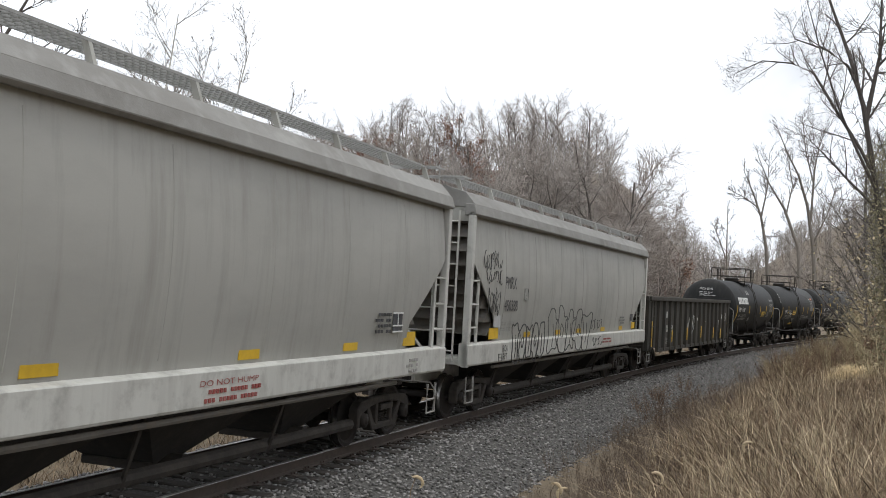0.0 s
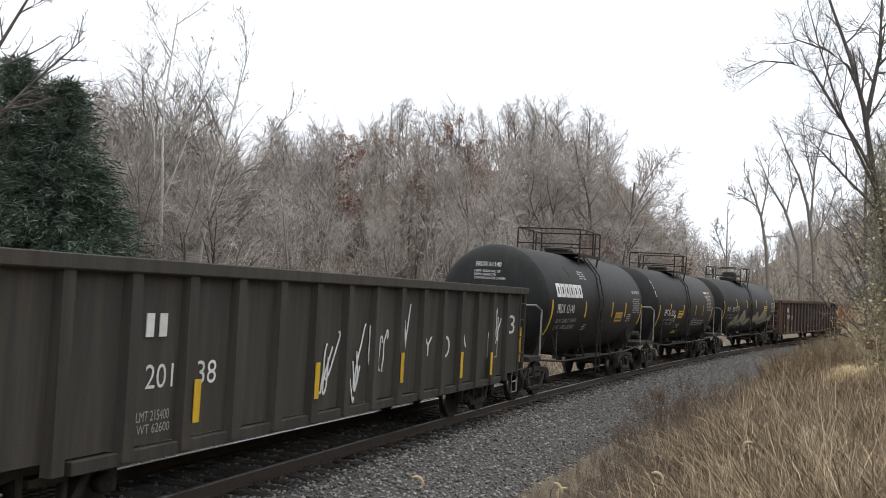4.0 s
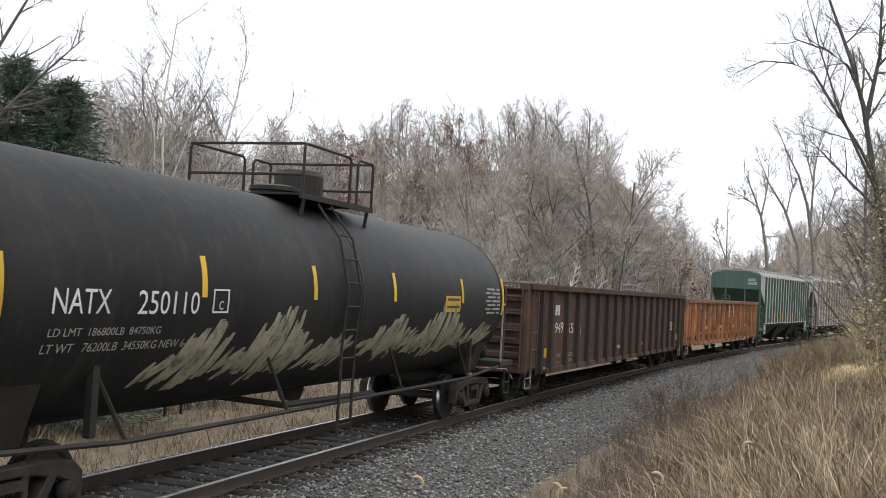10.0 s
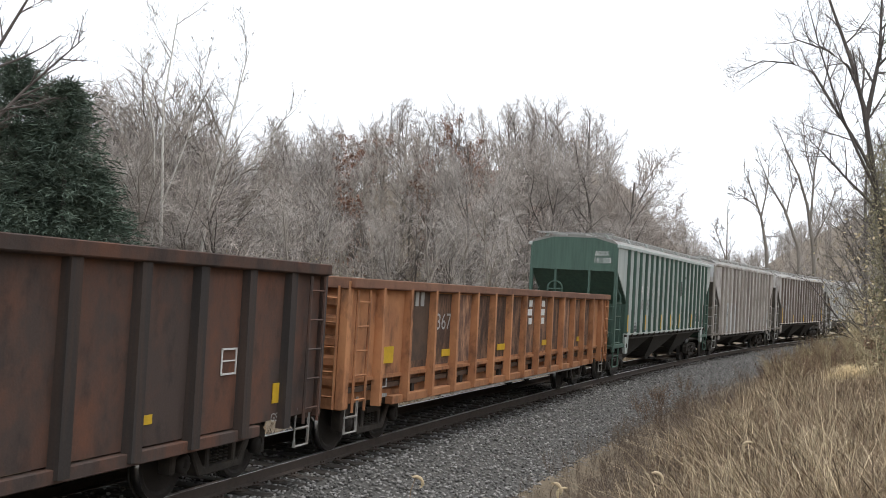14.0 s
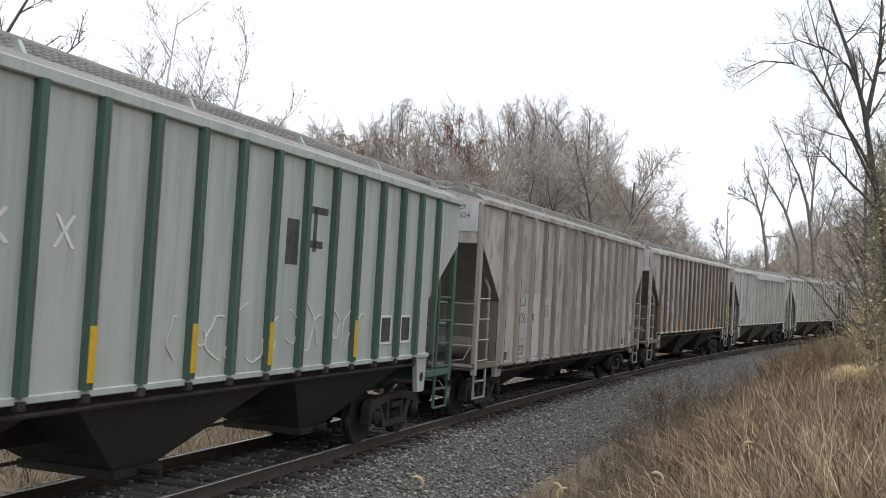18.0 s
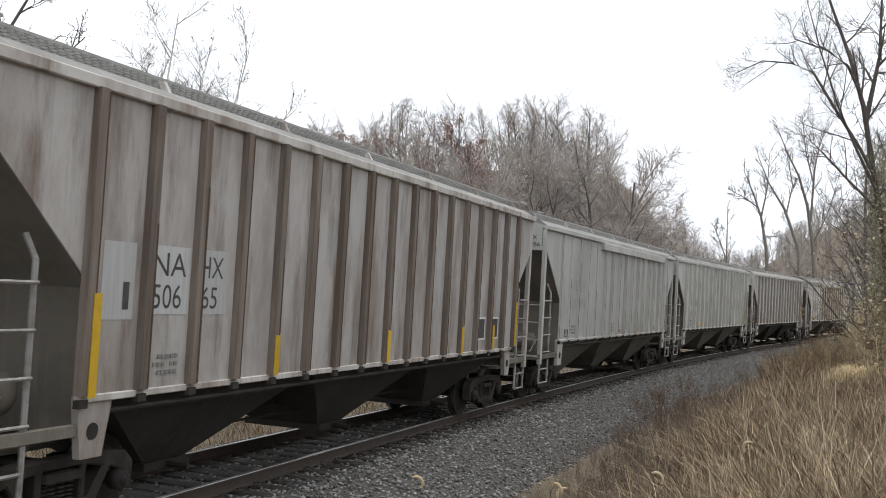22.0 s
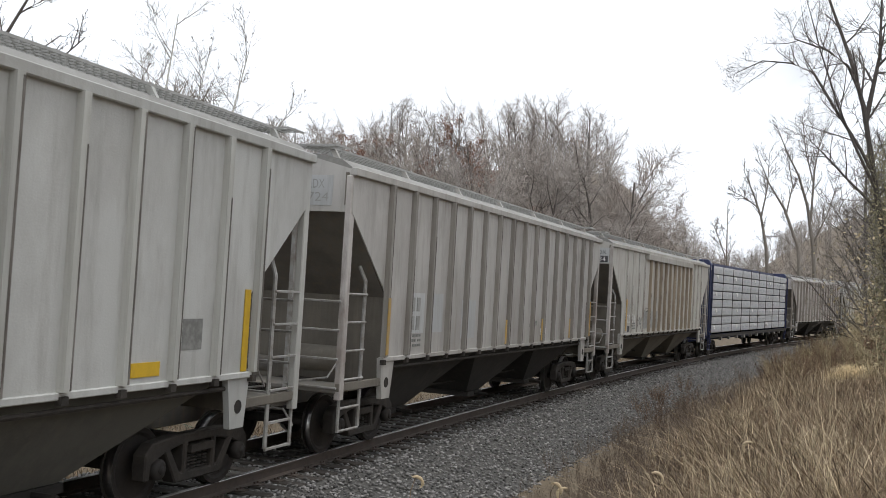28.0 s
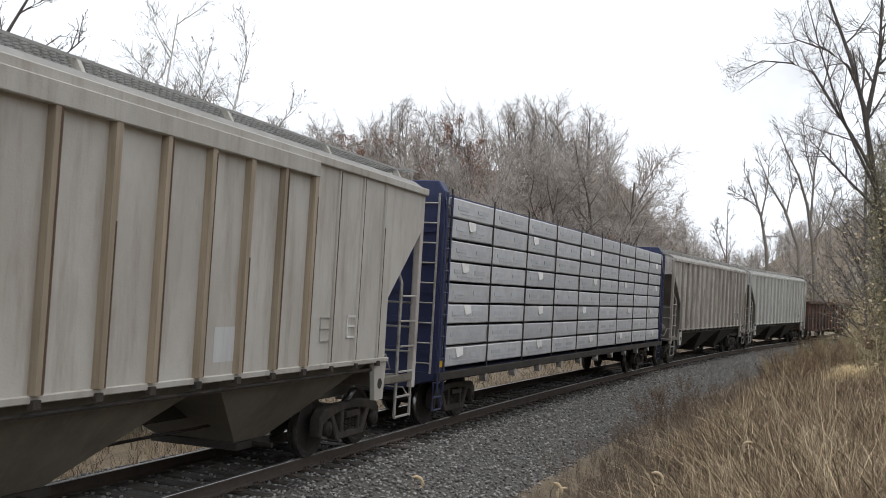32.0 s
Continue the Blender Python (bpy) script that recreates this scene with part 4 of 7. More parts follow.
def tags_plain(car, L):
    for a in (3.2, 6.9, 10.6, 13.6):
        strip(car, L, a, 1.68, 1.80, 1.41, 0.5)
    strip(car, L, 16.0, 1.68, 1.92, 1.41, 0.55)
    words("DO NOT HUMP", (9.6, 10.9, 1.43, 1.50), RED_MARK, car, on_side(L, 1.547))
    bars(car, L / 2 - 8.2, 1.34, 16, 0.05, 0.05, 0.03, RED_MARK, 1.545, rows=2, pitch=0.10)
    bars(car, L / 2 - 3.3, 2.20, 6, 0.07, 0.05, 0.04, DARK_MARK, 1.485, rows=4, pitch=0.09)
    bars(car, L / 2 - 2.0, 1.42, 5, 0.07, 0.05, 0.04, GREY_MARK, 1.545, rows=3, pitch=0.09)
    block = panel(car, L, 15.35, 15.75, 1.93, 2.27, DARK_MARK, "dark stencil block", 1.475)
    for z in (2.24, 2.03, 1.93):
        part("stencil_line", side_box(Shape(), 15.33 - L / 2, 15.77 - L / 2, z, z + 0.025, 1.479), WHITE, block)
    part("stencil_line", side_box(Shape(), 15.54 - L / 2, 15.56 - L / 2, 2.03, 2.26, 1.4795), WHITE, block)


def tags_sprayed(car, L):
    side, low = on_side(L, 1.507), on_side(L, 1.478)
    words("PMRX", (2.20, 2.97, 2.78, 3.05), DARK_MARK, car, side)
    words("450388", (2.19, 3.12, 2.29, 2.53), DARK_MARK, car, on_side(L, 1.503))
    words("LD LMT 216700 LB", (2.11, 2.95, 1.97, 2.05), DARK_FADED, car, low)
    words("LT WT 67300", (2.09, 2.75, 1.84, 1.92), DARK_FADED, car, on_side(L, 1.465))
    frame_mark(car, L, 3.58, 3.86, 2.54, 2.81, DARK_FADED, 1.505, 0.014, False)
    words("C", (3.68, 3.76, 2.57, 2.66), DARK_FADED, car, side)
    panel(car, L, 1.65, 2.08, 1.93, 2.21, PATCH, "pale repainted panel", 1.46)
    strip(car, L, 1.46, 1.68, 1.92, 1.43, 0.57)
    for a in (3.95, 6.61, 8.70, 11.6, 14.1):
        strip(car, L, a, 1.67, 1.79, 1.415, 0.48)
    strip(car, L, 15.95, 1.68, 1.90, 1.43, 0.5)
    for y0, y1, z0, z1, n, seed in ((0.75, 1.86, 3.16, 3.56, 8, 5), (0.95, 1.95, 2.86, 3.2, 7, 6), (1.1, 1.86, 2.2, 2.84, 7, 7)):
        scrawl(car, y0 - L / 2, y1 - L / 2, z0, z1, n, 0.013, SPRAY, seed)
    words("RCA", (2.10, 2.44, 1.40, 1.54), SPRAY, car, on_side(L, 1.548))
    words("RPT", (2.14, 2.42, 1.22, 1.36), SPRAY, car, on_side(L, 1.548))
    frame_mark(car, L, 1.84, 2.08, 1.20, 1.36, DARK_FADED, 1.541, 0.014)
    bubble_letters(car, 2.7 - L / 2, 5.2 - L / 2, 1.15, 2.0, 5, 0.035, SPRAY, 8, 0.045)
    bubble_letters(car, 5.5 - L / 2, 9.7 - L / 2, 1.2, 2.34, 5, 0.03, SPRAY, 9, 0.045)
    scrawl(car, 10.0 - L / 2, 11.3 - L / 2, 1.75, 2.05, 6, 0.022, SPRAY, 10)
    scrawl(car, 10.1 - L / 2, 11.3 - L / 2, 1.27, 1.52, 6, 0.022, SPRAY, 11, shift=0.045)
    bars(car, 11.4 - L / 2, 1.42, 14, 0.05, 0.045, 0.03, RED_MARK, 1.545, rows=2, pitch=0.09)
    bars(car, 13.9 - L / 2, 2.05, 7, 0.07, 0.05, 0.04, DARK_FADED, 1.475, rows=3, pitch=0.09)
    panel(car, L, 15.5, 15.9, 1.95, 2.18, DARK_MARK, "dark stencil block", 1.478)


# ---------------------------------------------------------------- tank cars
def tank_car(s0, s1, label, tags, bonnet=False, grime=None):
    """s0, s1: where the tank's two ends are."""
    T = s1 - s0
    R, zc = 1.49, 2.45
    car = thing("tank_car", label, "tank car", "cars of the train")
    dome = [(-T / 2 + 0.52 * (1 - math.cos(a)), R * math.sin(a)) for a in np.linspace(0.06, math.pi / 2, 9)]
    prof = dome + [(y, r) for y, r in [(-y, r) for y, r in dome[::-1]]]
    part("tank", Shape().lathe(prof, 1, (0, 0, zc), 48), BLACK, car, "black welded tank with domed heads", smooth=True)
    for y in (0.0, T / 2 - 0.6):
        part("jacket_band", Shape().lathe([(y - 0.035, R - 0.002), (y - 0.035, R + 0.006), (y + 0.035, R + 0.006), (y + 0.035, R - 0.002)], 1, (0, 0, zc), 48, True), BLACK, car, smooth=True)
    for m in (-1, 1):
        y = m * (T / 2 - 1.0)
        saddle = part("saddle", Shape().prism([(-1.0, 0.95), (1.0, 0.95), (1.22, 1.62), (1.0, 1.4), (0.5, 1.10), (0, 1.02), (-0.5, 1.10), (-1.0, 1.4), (-1.22, 1.62)], 1, y - 0.3, y + 0.3), BLACK_FRAME, car, bevel=0.02)
        for u in (1.26, -1.26):
            part("saddle_brace", Shape().box(u - 0.04, u + 0.04, y - m * 0.95 - 0.05, y - m * 0.95 + 0.05, 1.0, 1.8), BLACK_FRAME, saddle)
        e = m * (T / 2 + 0.75)
        part("stub_sill", Shape().box(-0.3, 0.3, min(e, m * (T / 2 - 2.2)), max(e, m * (T / 2 - 2.2)), 0.76, 1.12), BLACK_FRAME, car, bevel=0.02)
        part("end_platform", Shape().box(-1.42, 1.42, min(e, e - m * 0.95), max(e, e - m * 0.95), 1.04, 1.16), BLACK_FRAME, car, bevel=0.01)
        part("handrail", Shape().tube([(1.40, e - m * 0.9, 1.1), (1.40, e - m * 0.9, 2.30), (1.30, e - m * 0.7, 2.42), (1.2, e - m * 0.1, 2.42), (-1.2, e - m * 0.1, 2.42), (-1.30, e - m * 0.7, 2.42), (-1.40, e - m * 0.9, 2.30), (-1.40, e - m * 0.9, 1.1)], 0.026, 6), GALV, car, "bent grey end handrail")
        for u in (1.38, -1.38):
            stirrup(car, u, e - m * 0.3, BLACK_FRAME)
        part("brake_gear", Shape().lathe([(-0.35, 0.16), (0.35, 0.16), (0.4, 0.1)], 0, (0.55, e - m * 0.55, 1.34), 12).box(-0.7, -0.2, e - m * 0.55 - 0.12, e - m * 0.55 + 0.12, 1.16, 1.5), BLACK_FRAME, car)
    for u in (1.36, -1.36):
        part("side_pipe", Shape().tube([(u, -T / 2 - 0.4, 1.08), (u, -T / 2 + 2.4, 0.92), (u, T / 2 - 2.4, 0.92), (u, T / 2 + 0.4, 1.08)], 0.032, 6), BLACK_FRAME, car)
        for f in (-0.36, -0.14, 0.12, 0.34):
            part("rod_hanger", Shape().tube([(u * 0.93, f * T - 0.22, 1.66), (u, f * T + 0.22, 0.93)], 0.026, 5), TRUCK, car, "grimy strut to the side rod")
        ld = ladder(car, u * 1.10, -0.45, 0.45, 1.75, 0.44, BLACK_FRAME, "y", 4)
        for w in (-0.67, -0.23):
            part("stile", Shape().tube([(u * 1.10, w, 1.75), (u * 1.14, w, 2.6), (u * 1.0, w, 3.35), (u * 0.7, w, 3.85)], 0.022, 5), BLACK_FRAME, ld)
        for z, q in ((2.0, 1.115), (2.35, 1.13), (2.7, 1.125), (3.05, 1.07), (3.4, 0.98)):
            part("rung", Shape().tube([(u * q, -0.67, z), (u * q, -0.23, z)], 0.016, 5), BLACK_FRAME, ld)
    # top platform, rails and valves
    zt = zc + R - 0.06
    deck = part("top_platform", Shape().box(-0.95, 0.95, -1.2, 1.2, zt + 0.055, zt + 0.08), BLACK_FRAME, car, "black steel top platform")
    for u in (0.97, -0.97):
        part("deck_edge", Shape().box(u - 0.02, u + 0.02, -1.25, 1.25, zt + 0.0, zt + 0.085), BLACK_FRAME, deck)
    for y in (-1.1, 1.1):
        for k in (1, -1):
            part("deck_bracket", Shape().tube([(k * 0.95, y, zt + 0.03), (k * 0.9, y, zc + 1.1)], 0.03, 5), BLACK_FRAME, deck)
    hi = zt + 0.80
    for y0, y1 in ((-1.2, 0.35), (0.62, 1.2)):
        for u in (0.97, -0.97):
            part("safety_rail", Shape().tube([(u, y0, zt), (u, y0, hi - 0.06), (u, y0 + 0.06, hi), (u, y1 - 0.06, hi), (u, y1, hi - 0.06), (u, y1, zt)], 0.024, 5), BLACK_FRAME, deck)
    for y in (-1.2, 1.2):
        for z in (hi, hi - 0.45):
            part("safety_rail", Shape().tube([(0.97, y, z), (-0.97, y, z)], 0.022, 5), BLACK_FRAME, deck)
    valve = part("manway", Shape().lathe([(zc + R - 0.05, 0.36), (zt + 0.16, 0.36), (zt + 0.18, 0.40), (zt + 0.24, 0.40), (zt + 0.28, 0.2)], 2, (0, -0.3, 0), 18), BLACK_FRAME, car)
    if bonnet:
        part("valve_bonnet", Shape().lathe([(zt - 0.05, 0.40), (zt + 0.50, 0.40), (zt + 0.58, 0.34), (zt + 0.60, 0.1)], 2, (0, 0.45, 0), 20), BLACK_FRAME, valve)
    else:
        for y in (0.2, 0.5, 0.75):
            part("valve", Shape().lathe([(zt - 0.05, 0.09), (zt + 0.15, 0.09), (zt + 0.16, 0.15), (zt + 0.22, 0.15), (zt + 0.30, 0.05)], 2, (0.1, y, 0), 10), BLACK_FRAME, valve)
    part("bottom_outlet", Shape().lathe([(0.75, 0.16), (0.9, 0.22), (1.2, 0.22)], 2, (0, 0.6, 0), 12).tube([(-1.0, -1.6, 1.0), (1.1, -1.6, 0.95), (1.1, 1.4, 0.9)], 0.05, 6), BLACK_FRAME, car)
    tags(car, T, (zc, R))
    if grime:
        grime(car, T, (zc, R))
    running_gear(car, (-T / 2 + 1.0, T / 2 - 1.0), T / 2 + 0.85)
    TRAIN.append((car, (s0 + s1) / 2, T - 2.0))


def strips(car, T, bend, where, z0=2.05, z1=2.75):
    for y in [a - T / 2 for a in where]:
        sh = Shape()
        curved_patch(sh, y, y + 0.10, z0, z1, *bend)
        part("reflective_strip", sh, YELLOW, car)


def long_strip(car, bend, y, lean, z0=1.66, z1=2.58):
    """One yellow strip that curves over the tank's side."""
    k, vs, fs = 12, [], []
    for lay in (0.010, 0.001):
        for i in range(k + 1):
            z = z0 + (z1 - z0) * i / k
            u = math.sqrt((bend[1] + lay) ** 2 - (z - bend[0]) ** 2)
            e = y + lean * (i / k) ** 0.6
            vs += [(u, e, z), (u, e + 0.11, z)]
    o = 2 * (k + 1)
    for i in range(k):
        a = 2 * i
        fs += [(a, a + 1, a + 3, a + 2), (o + a, o + a + 2, o + a + 3, o + a + 1), (a, a + 2, o + a + 2, o + a), (a + 1, o + a + 1, o + a + 3, a + 3)]
    fs += [(0, o, o + 1, 1), (2 * k, 2 * k + 1, o + 2 * k + 1, o + 2 * k)]
    part("reflective_strip", Shape().add(vs, fs), YELLOW, car, "long curved yellow strip")


def tank_patch(car, T, bend, y0, y1, z0, z1, material, name="placard", label=""):
    sh = Shape()
    curved_patch(sh, y0 - T / 2, y1 - T / 2, z0, z1, *bend)
    return part(name, sh, material, car, label)


def print_block(car, T, bend, y0, y1, z0, z1, rows, material):
    """Fine print too small to read: rows of short bars."""
    n = max(3, int((y1 - y0) / 0.11))
    pitch = (z1 - z0) / rows
    bars(car, y0 - T / 2, z1 - pitch * 0.7, n, (y1 - y0) / n * 0.72, pitch * 0.5, (y1 - y0) / n * 0.28, material, rows=max(rows, 2), pitch=pitch, bend=bend)


def tags_brand(car, T, bend):
    side, head = on_tank(T, bend), on_dome(T)
    # wide company name as plain shapes
    for i in range(6):
        sh, y = Shape(), -T / 2 + 1.22 + i * 0.432
        curved_patch(sh, y, y + 0.37, 2.92, 3.01, *bend)
        curved_patch(sh, y, y + 0.12, 2.74, 2.92, *bend)
        curved_patch(sh, y + 0.25, y + 0.37, 2.74, 2.92, *bend)
        curved_patch(sh, y, y + 0.37, 2.65, 2.74, *bend)
        part("company_name_shape", sh, WHITE, car, "white block of the company name")
    words("PROX", (1.25, 1.95, 2.23, 2.47), WHITE, car, side)
    words("61140", (2.11, 2.86, 2.22, 2.46), WHITE, car, side)
    words("LD LMT 222800 LB 101 050 KG", (1.28, 3.30, 1.97, 2.08), GREY_MARK, car, side)
    words("LT WT   61200 LB  28 650 KG", (1.32, 3.30, 1.79, 1.90), GREY_MARK, car, side)
    long_strip(car, bend, 0.70 - T / 2, 0.03)
    long_strip(car, bend, 11.6 - T / 2, 0.03, 1.82, 2.52)
    strips(car, T, bend, (4.08, 7.36, 9.22), 2.10, 2.56)
    mark = tank_patch(car, T, bend, 7.94, 8.89, 1.94, 2.24, YELLOW, label="yellow warning placard")
    words("DO NOT HUMP", (8.02, 8.81, 2.11, 2.18), DARK_MARK, mark, lambda a, b: (side(a, b)[0] + 0.006, a - T / 2, b))
    part("placard_line", curved_patch(Shape(), 8.02 - T / 2, 8.81 - T / 2, 2.00, 2.05, bend[0], bend[1], 0.015), DARK_MARK, mark)
    print_block(car, T, bend, 4.15, 4.67, 1.71, 1.90, 4, GREY_MARK)
    print_block(car, T, bend, 3.96, 4.69, 3.17, 3.42, 4, GREY_MARK)
    tank_patch(car, T, bend, 2.95, 3.40, 3.20, 3.50, BLACK_FRAME, "smear", "dull smear of old paint")
    words("MOLTEN SULFUR", (10.28, 11.48, 2.87, 2.97), WHITE, car, side)
    print_block(car, T, bend, 10.29, 11.43, 2.20, 2.72, 7, GREY_MARK)
    print_block(car, T, bend, 9.57, 10.18, 1.91, 2.19, 4, GREY_MARK)
    words("PROX 61140", (-0.42, 0.27, 3.34, 3.46), WHITE, car, head)
    words("CAPY  15220 GAL US", (-0.44, 0.27, 3.19, 3.25), WHITE, car, head)
    words("CAPY 57600 LTR", (-0.44, 0.16, 3.10, 3.16), WHITE, car, head)
    words("COMP B-5 2 OUTER 2 INNER", (-0.43, 0.43, 3.01, 3.07), WHITE, car, head)
    part("placard", Shape().box(0.26, 0.50, -T / 2 - 0.006, -T / 2 + 0.03, 2.49, 2.62), RED_MARK, car, "faded red placard")


def tags_initials(car, T, bend):
    side, head = on_tank(T, bend), on_dome(T)
    words("PPTX", (1.60, 2.54, 2.09, 2.34), WHITE, car, side)
    words("3621", (2.81, 3.55, 2.08, 2.31), WHITE, car, side)
    words("LD LMT  221800LB   100650KG", (1.62, 3.46, 1.88, 1.98), GREY_MARK, car, side)
    words("LT WT     64200LB    29050KG", (1.64, 3.51, 1.72, 1.82), GREY_MARK, car, side)
    words("PPTX 3621", (2.82, 3.42, 0.10, 0.26), WHITE, car, lambda a, b: side(b, 6.24 - a), "white mark reading down the tank")
    long_strip(car, bend, 0.66 - T / 2, 0.0, 1.66, 2.50)
    long_strip(car, bend, 11.5 - T / 2, 0.10, 1.80, 2.48)
    strips(car, T, bend, (5.12, 7.70, 9.44), 2.07, 2.54)
    strips(car, T, bend, (2.60,), 2.37, 2.57)
    strips(car, T, bend, (2.61,), 2.09, 2.22)
    mark = tank_patch(car, T, bend, 4.21, 5.07, 1.98, 2.29, YELLOW, label="yellow warning placard")
    for z in (2.20, 2.06):
        part("placard_line", curved_patch(Shape(), 4.28 - T / 2, 5.0 - T / 2, z, z + 0.045, bend[0], bend[1], 0.015), DARK_MARK, mark)
    tank_patch(car, T, bend, 4.83, 5.76, 1.31, 1.45, YELLOW, label="dull yellow panel low on the tank")
    tank_patch(car, T, bend, 3.55, 3.76, 1.98, 2.13, WHITE)
    tank_patch(car, T, bend, 3.68, 3.86, 1.81, 1.94, GREY_MARK)
    words("MOLTEN SULFUR", (10.08, 11.48, 2.90, 3.00), WHITE, car, side)
    bars(car, 10.10 - T / 2, 3.06, 6, 0.07, 0.09, 0.03, WHITE, bend=bend)
    tank_patch(car, T, bend, 10.80, 11.42, 3.06, 3.18, ORANGE_MARK, label="orange number placard")
    tank_patch(car, T, bend, 10.35, 11.2, 2.82, 2.87, GREY_MARK)
    print_block(car, T, bend, 10.29, 11.48, 2.27, 2.81, 8, GREY_MARK)
    print_block(car, T, bend, 7.41, 8.49, 1.62, 1.96, 4, GREY_MARK)
    print_block(car, T, bend, 8.56, 10.22, 1.62, 1.89, 3, GREY_MARK)
    print_block(car, T, bend, 4.35, 5.23, 1.53, 1.75, 3, GREY_MARK)
    words("PPTX 3621", (-0.42, 0.30, 3.22, 3.34), WHITE, car, head)
    words("CAPY 15100 GALS", (-0.42, 0.30, 3.06, 3.12), WHITE, car, head)
    words("CAPY 57158 LTRS", (-0.42, 0.30, 2.96, 3.02), WHITE, car, head)
    part("placard", Shape().box(-0.1, 0.35, -T / 2 + 0.075, -T / 2 + 0.13, 3.42, 3.56), ORANGE_MARK, car, "faded orange placard")


def tags_long(car, T, bend):
    side, head = on_tank(T, bend), on_dome(T)
    words("NATX", (1.03, 1.85, 2.26, 2.50), WHITE, car, side)
    words("250110", (2.28, 3.38, 2.25, 2.50), WHITE, car, side)
    words("LD LMT  186800LB  84750KG", (1.04, 2.75, 2.04, 2.12), GREY_MARK, car, side)
    words("LT WT   76200LB  34550KG NEW 6-97", (1.01, 3.46, 1.88, 1.97), GREY_MARK, car, side)
    long_strip(car, bend, 0.30 - T / 2, 0.0, 1.9, 2.8)
    long_strip(car, bend, 15.0 - T / 2, 0.10, 2.2, 3.0)
    strips(car, T, bend, (3.43, 6.16, 8.99, 12.38), 2.44, 2.91)
    for a, b, c, d in ((3.67, 4.00, 2.52, 2.54), (3.67, 4.00, 2.26, 2.28), (3.67, 3.69, 2.26, 2.54), (3.98, 4.00, 2.26, 2.54)):
        tank_patch(car, T, bend, a, b, c, d, WHITE, "stencil_line")
    words("C", (3.79, 3.88, 2.30, 2.40), WHITE, car, side)
    mark = tank_patch(car, T, bend, 11.47, 12.30, 2.27, 2.57, YELLOW, label="yellow warning placard")
    for z in (2.48, 2.34):
        part("placard_line", curved_patch(Shape(), 11.55 - T / 2, 12.22 - T / 2, z, z + 0.045, bend[0], bend[1], 0.015), DARK_MARK, mark)
    print_block(car, T, bend, 13.9, 14.9, 2.20, 2.78, 7, GREY_MARK)
    words("NATX 250110", (-0.42, 0.45, 3.0, 3.12), WHITE, car, head)
    words("GALS", (0.1, 0.45, 2.84, 2.92), WHITE, car, head)
    words("LITERS", (0.1, 0.55, 2.70, 2.78), WHITE, car, head)


def sulphur_spill(car, T, bend):
    """Pale crust that has run down the side in ragged, leaning tongues."""
    r = random.Random(4)
    for y0, y1, top, low in ((2.7 - T / 2, 7.5 - T / 2, 2.30, 1.32), (8.0 - T / 2, 14.4 - T / 2, 2.36, 1.42)):
        sh, y = Shape(), y0
        while y < y1:
            w = r.uniform(0.05, 0.15)
            f = (y - y0) / (y1 - y0)
            hump = (0.35 + 0.65 * abs(math.sin(7.5 * f + 0.6))) * math.sin(math.pi * min(max(f, 0.05), 0.97)) ** 0.4
            za, zb = low + (1 - hump) * 0.22 + r.uniform(-0.05, 0.16), low + (top - low) * hump * r.uniform(0.75, 1.08) + 0.1
            lean, k, vs, fs, lift = r.uniform(0.15, 0.50), 6, [], [], r.uniform(0.005, 0.012)
            for lay in (lift, 0.001):
                for i in range(k + 1):
                    g = i / k
                    z = za + (zb - za) * g
                    u = math.sqrt((bend[1] + lay) ** 2 - (z - bend[0]) ** 2)
                    h = w * (0.25 + 1.1 * math.sin(math.pi * (0.12 + 0.80 * g)) * r.uniform(0.8, 1.1)) * 0.6
                    e = y + lean * g
                    vs += [(u, e - h, z), (u, e + h, z)]
            o = 2 * (k + 1)
            for i in range(k):
                a = 2 * i
                fs += [(a, a + 1, a + 3, a + 2), (o + a, o + a + 2, o + a + 3, o + a + 1), (a, a + 2, o + a + 2, o + a), (a + 1, o + a + 1, o + a + 3, a + 3)]
            fs += [(0, o, o + 1, 1), (2 * k, 2 * k + 1, o + 2 * k + 1, o + 2 * k)]
            sh.add(vs, fs)
            y += w * r.uniform(0.75, 1.35)
        tagged(part("sulphur_crust", sh, SULPHUR, car, "pale yellowish dried spill"), kind="stuff")


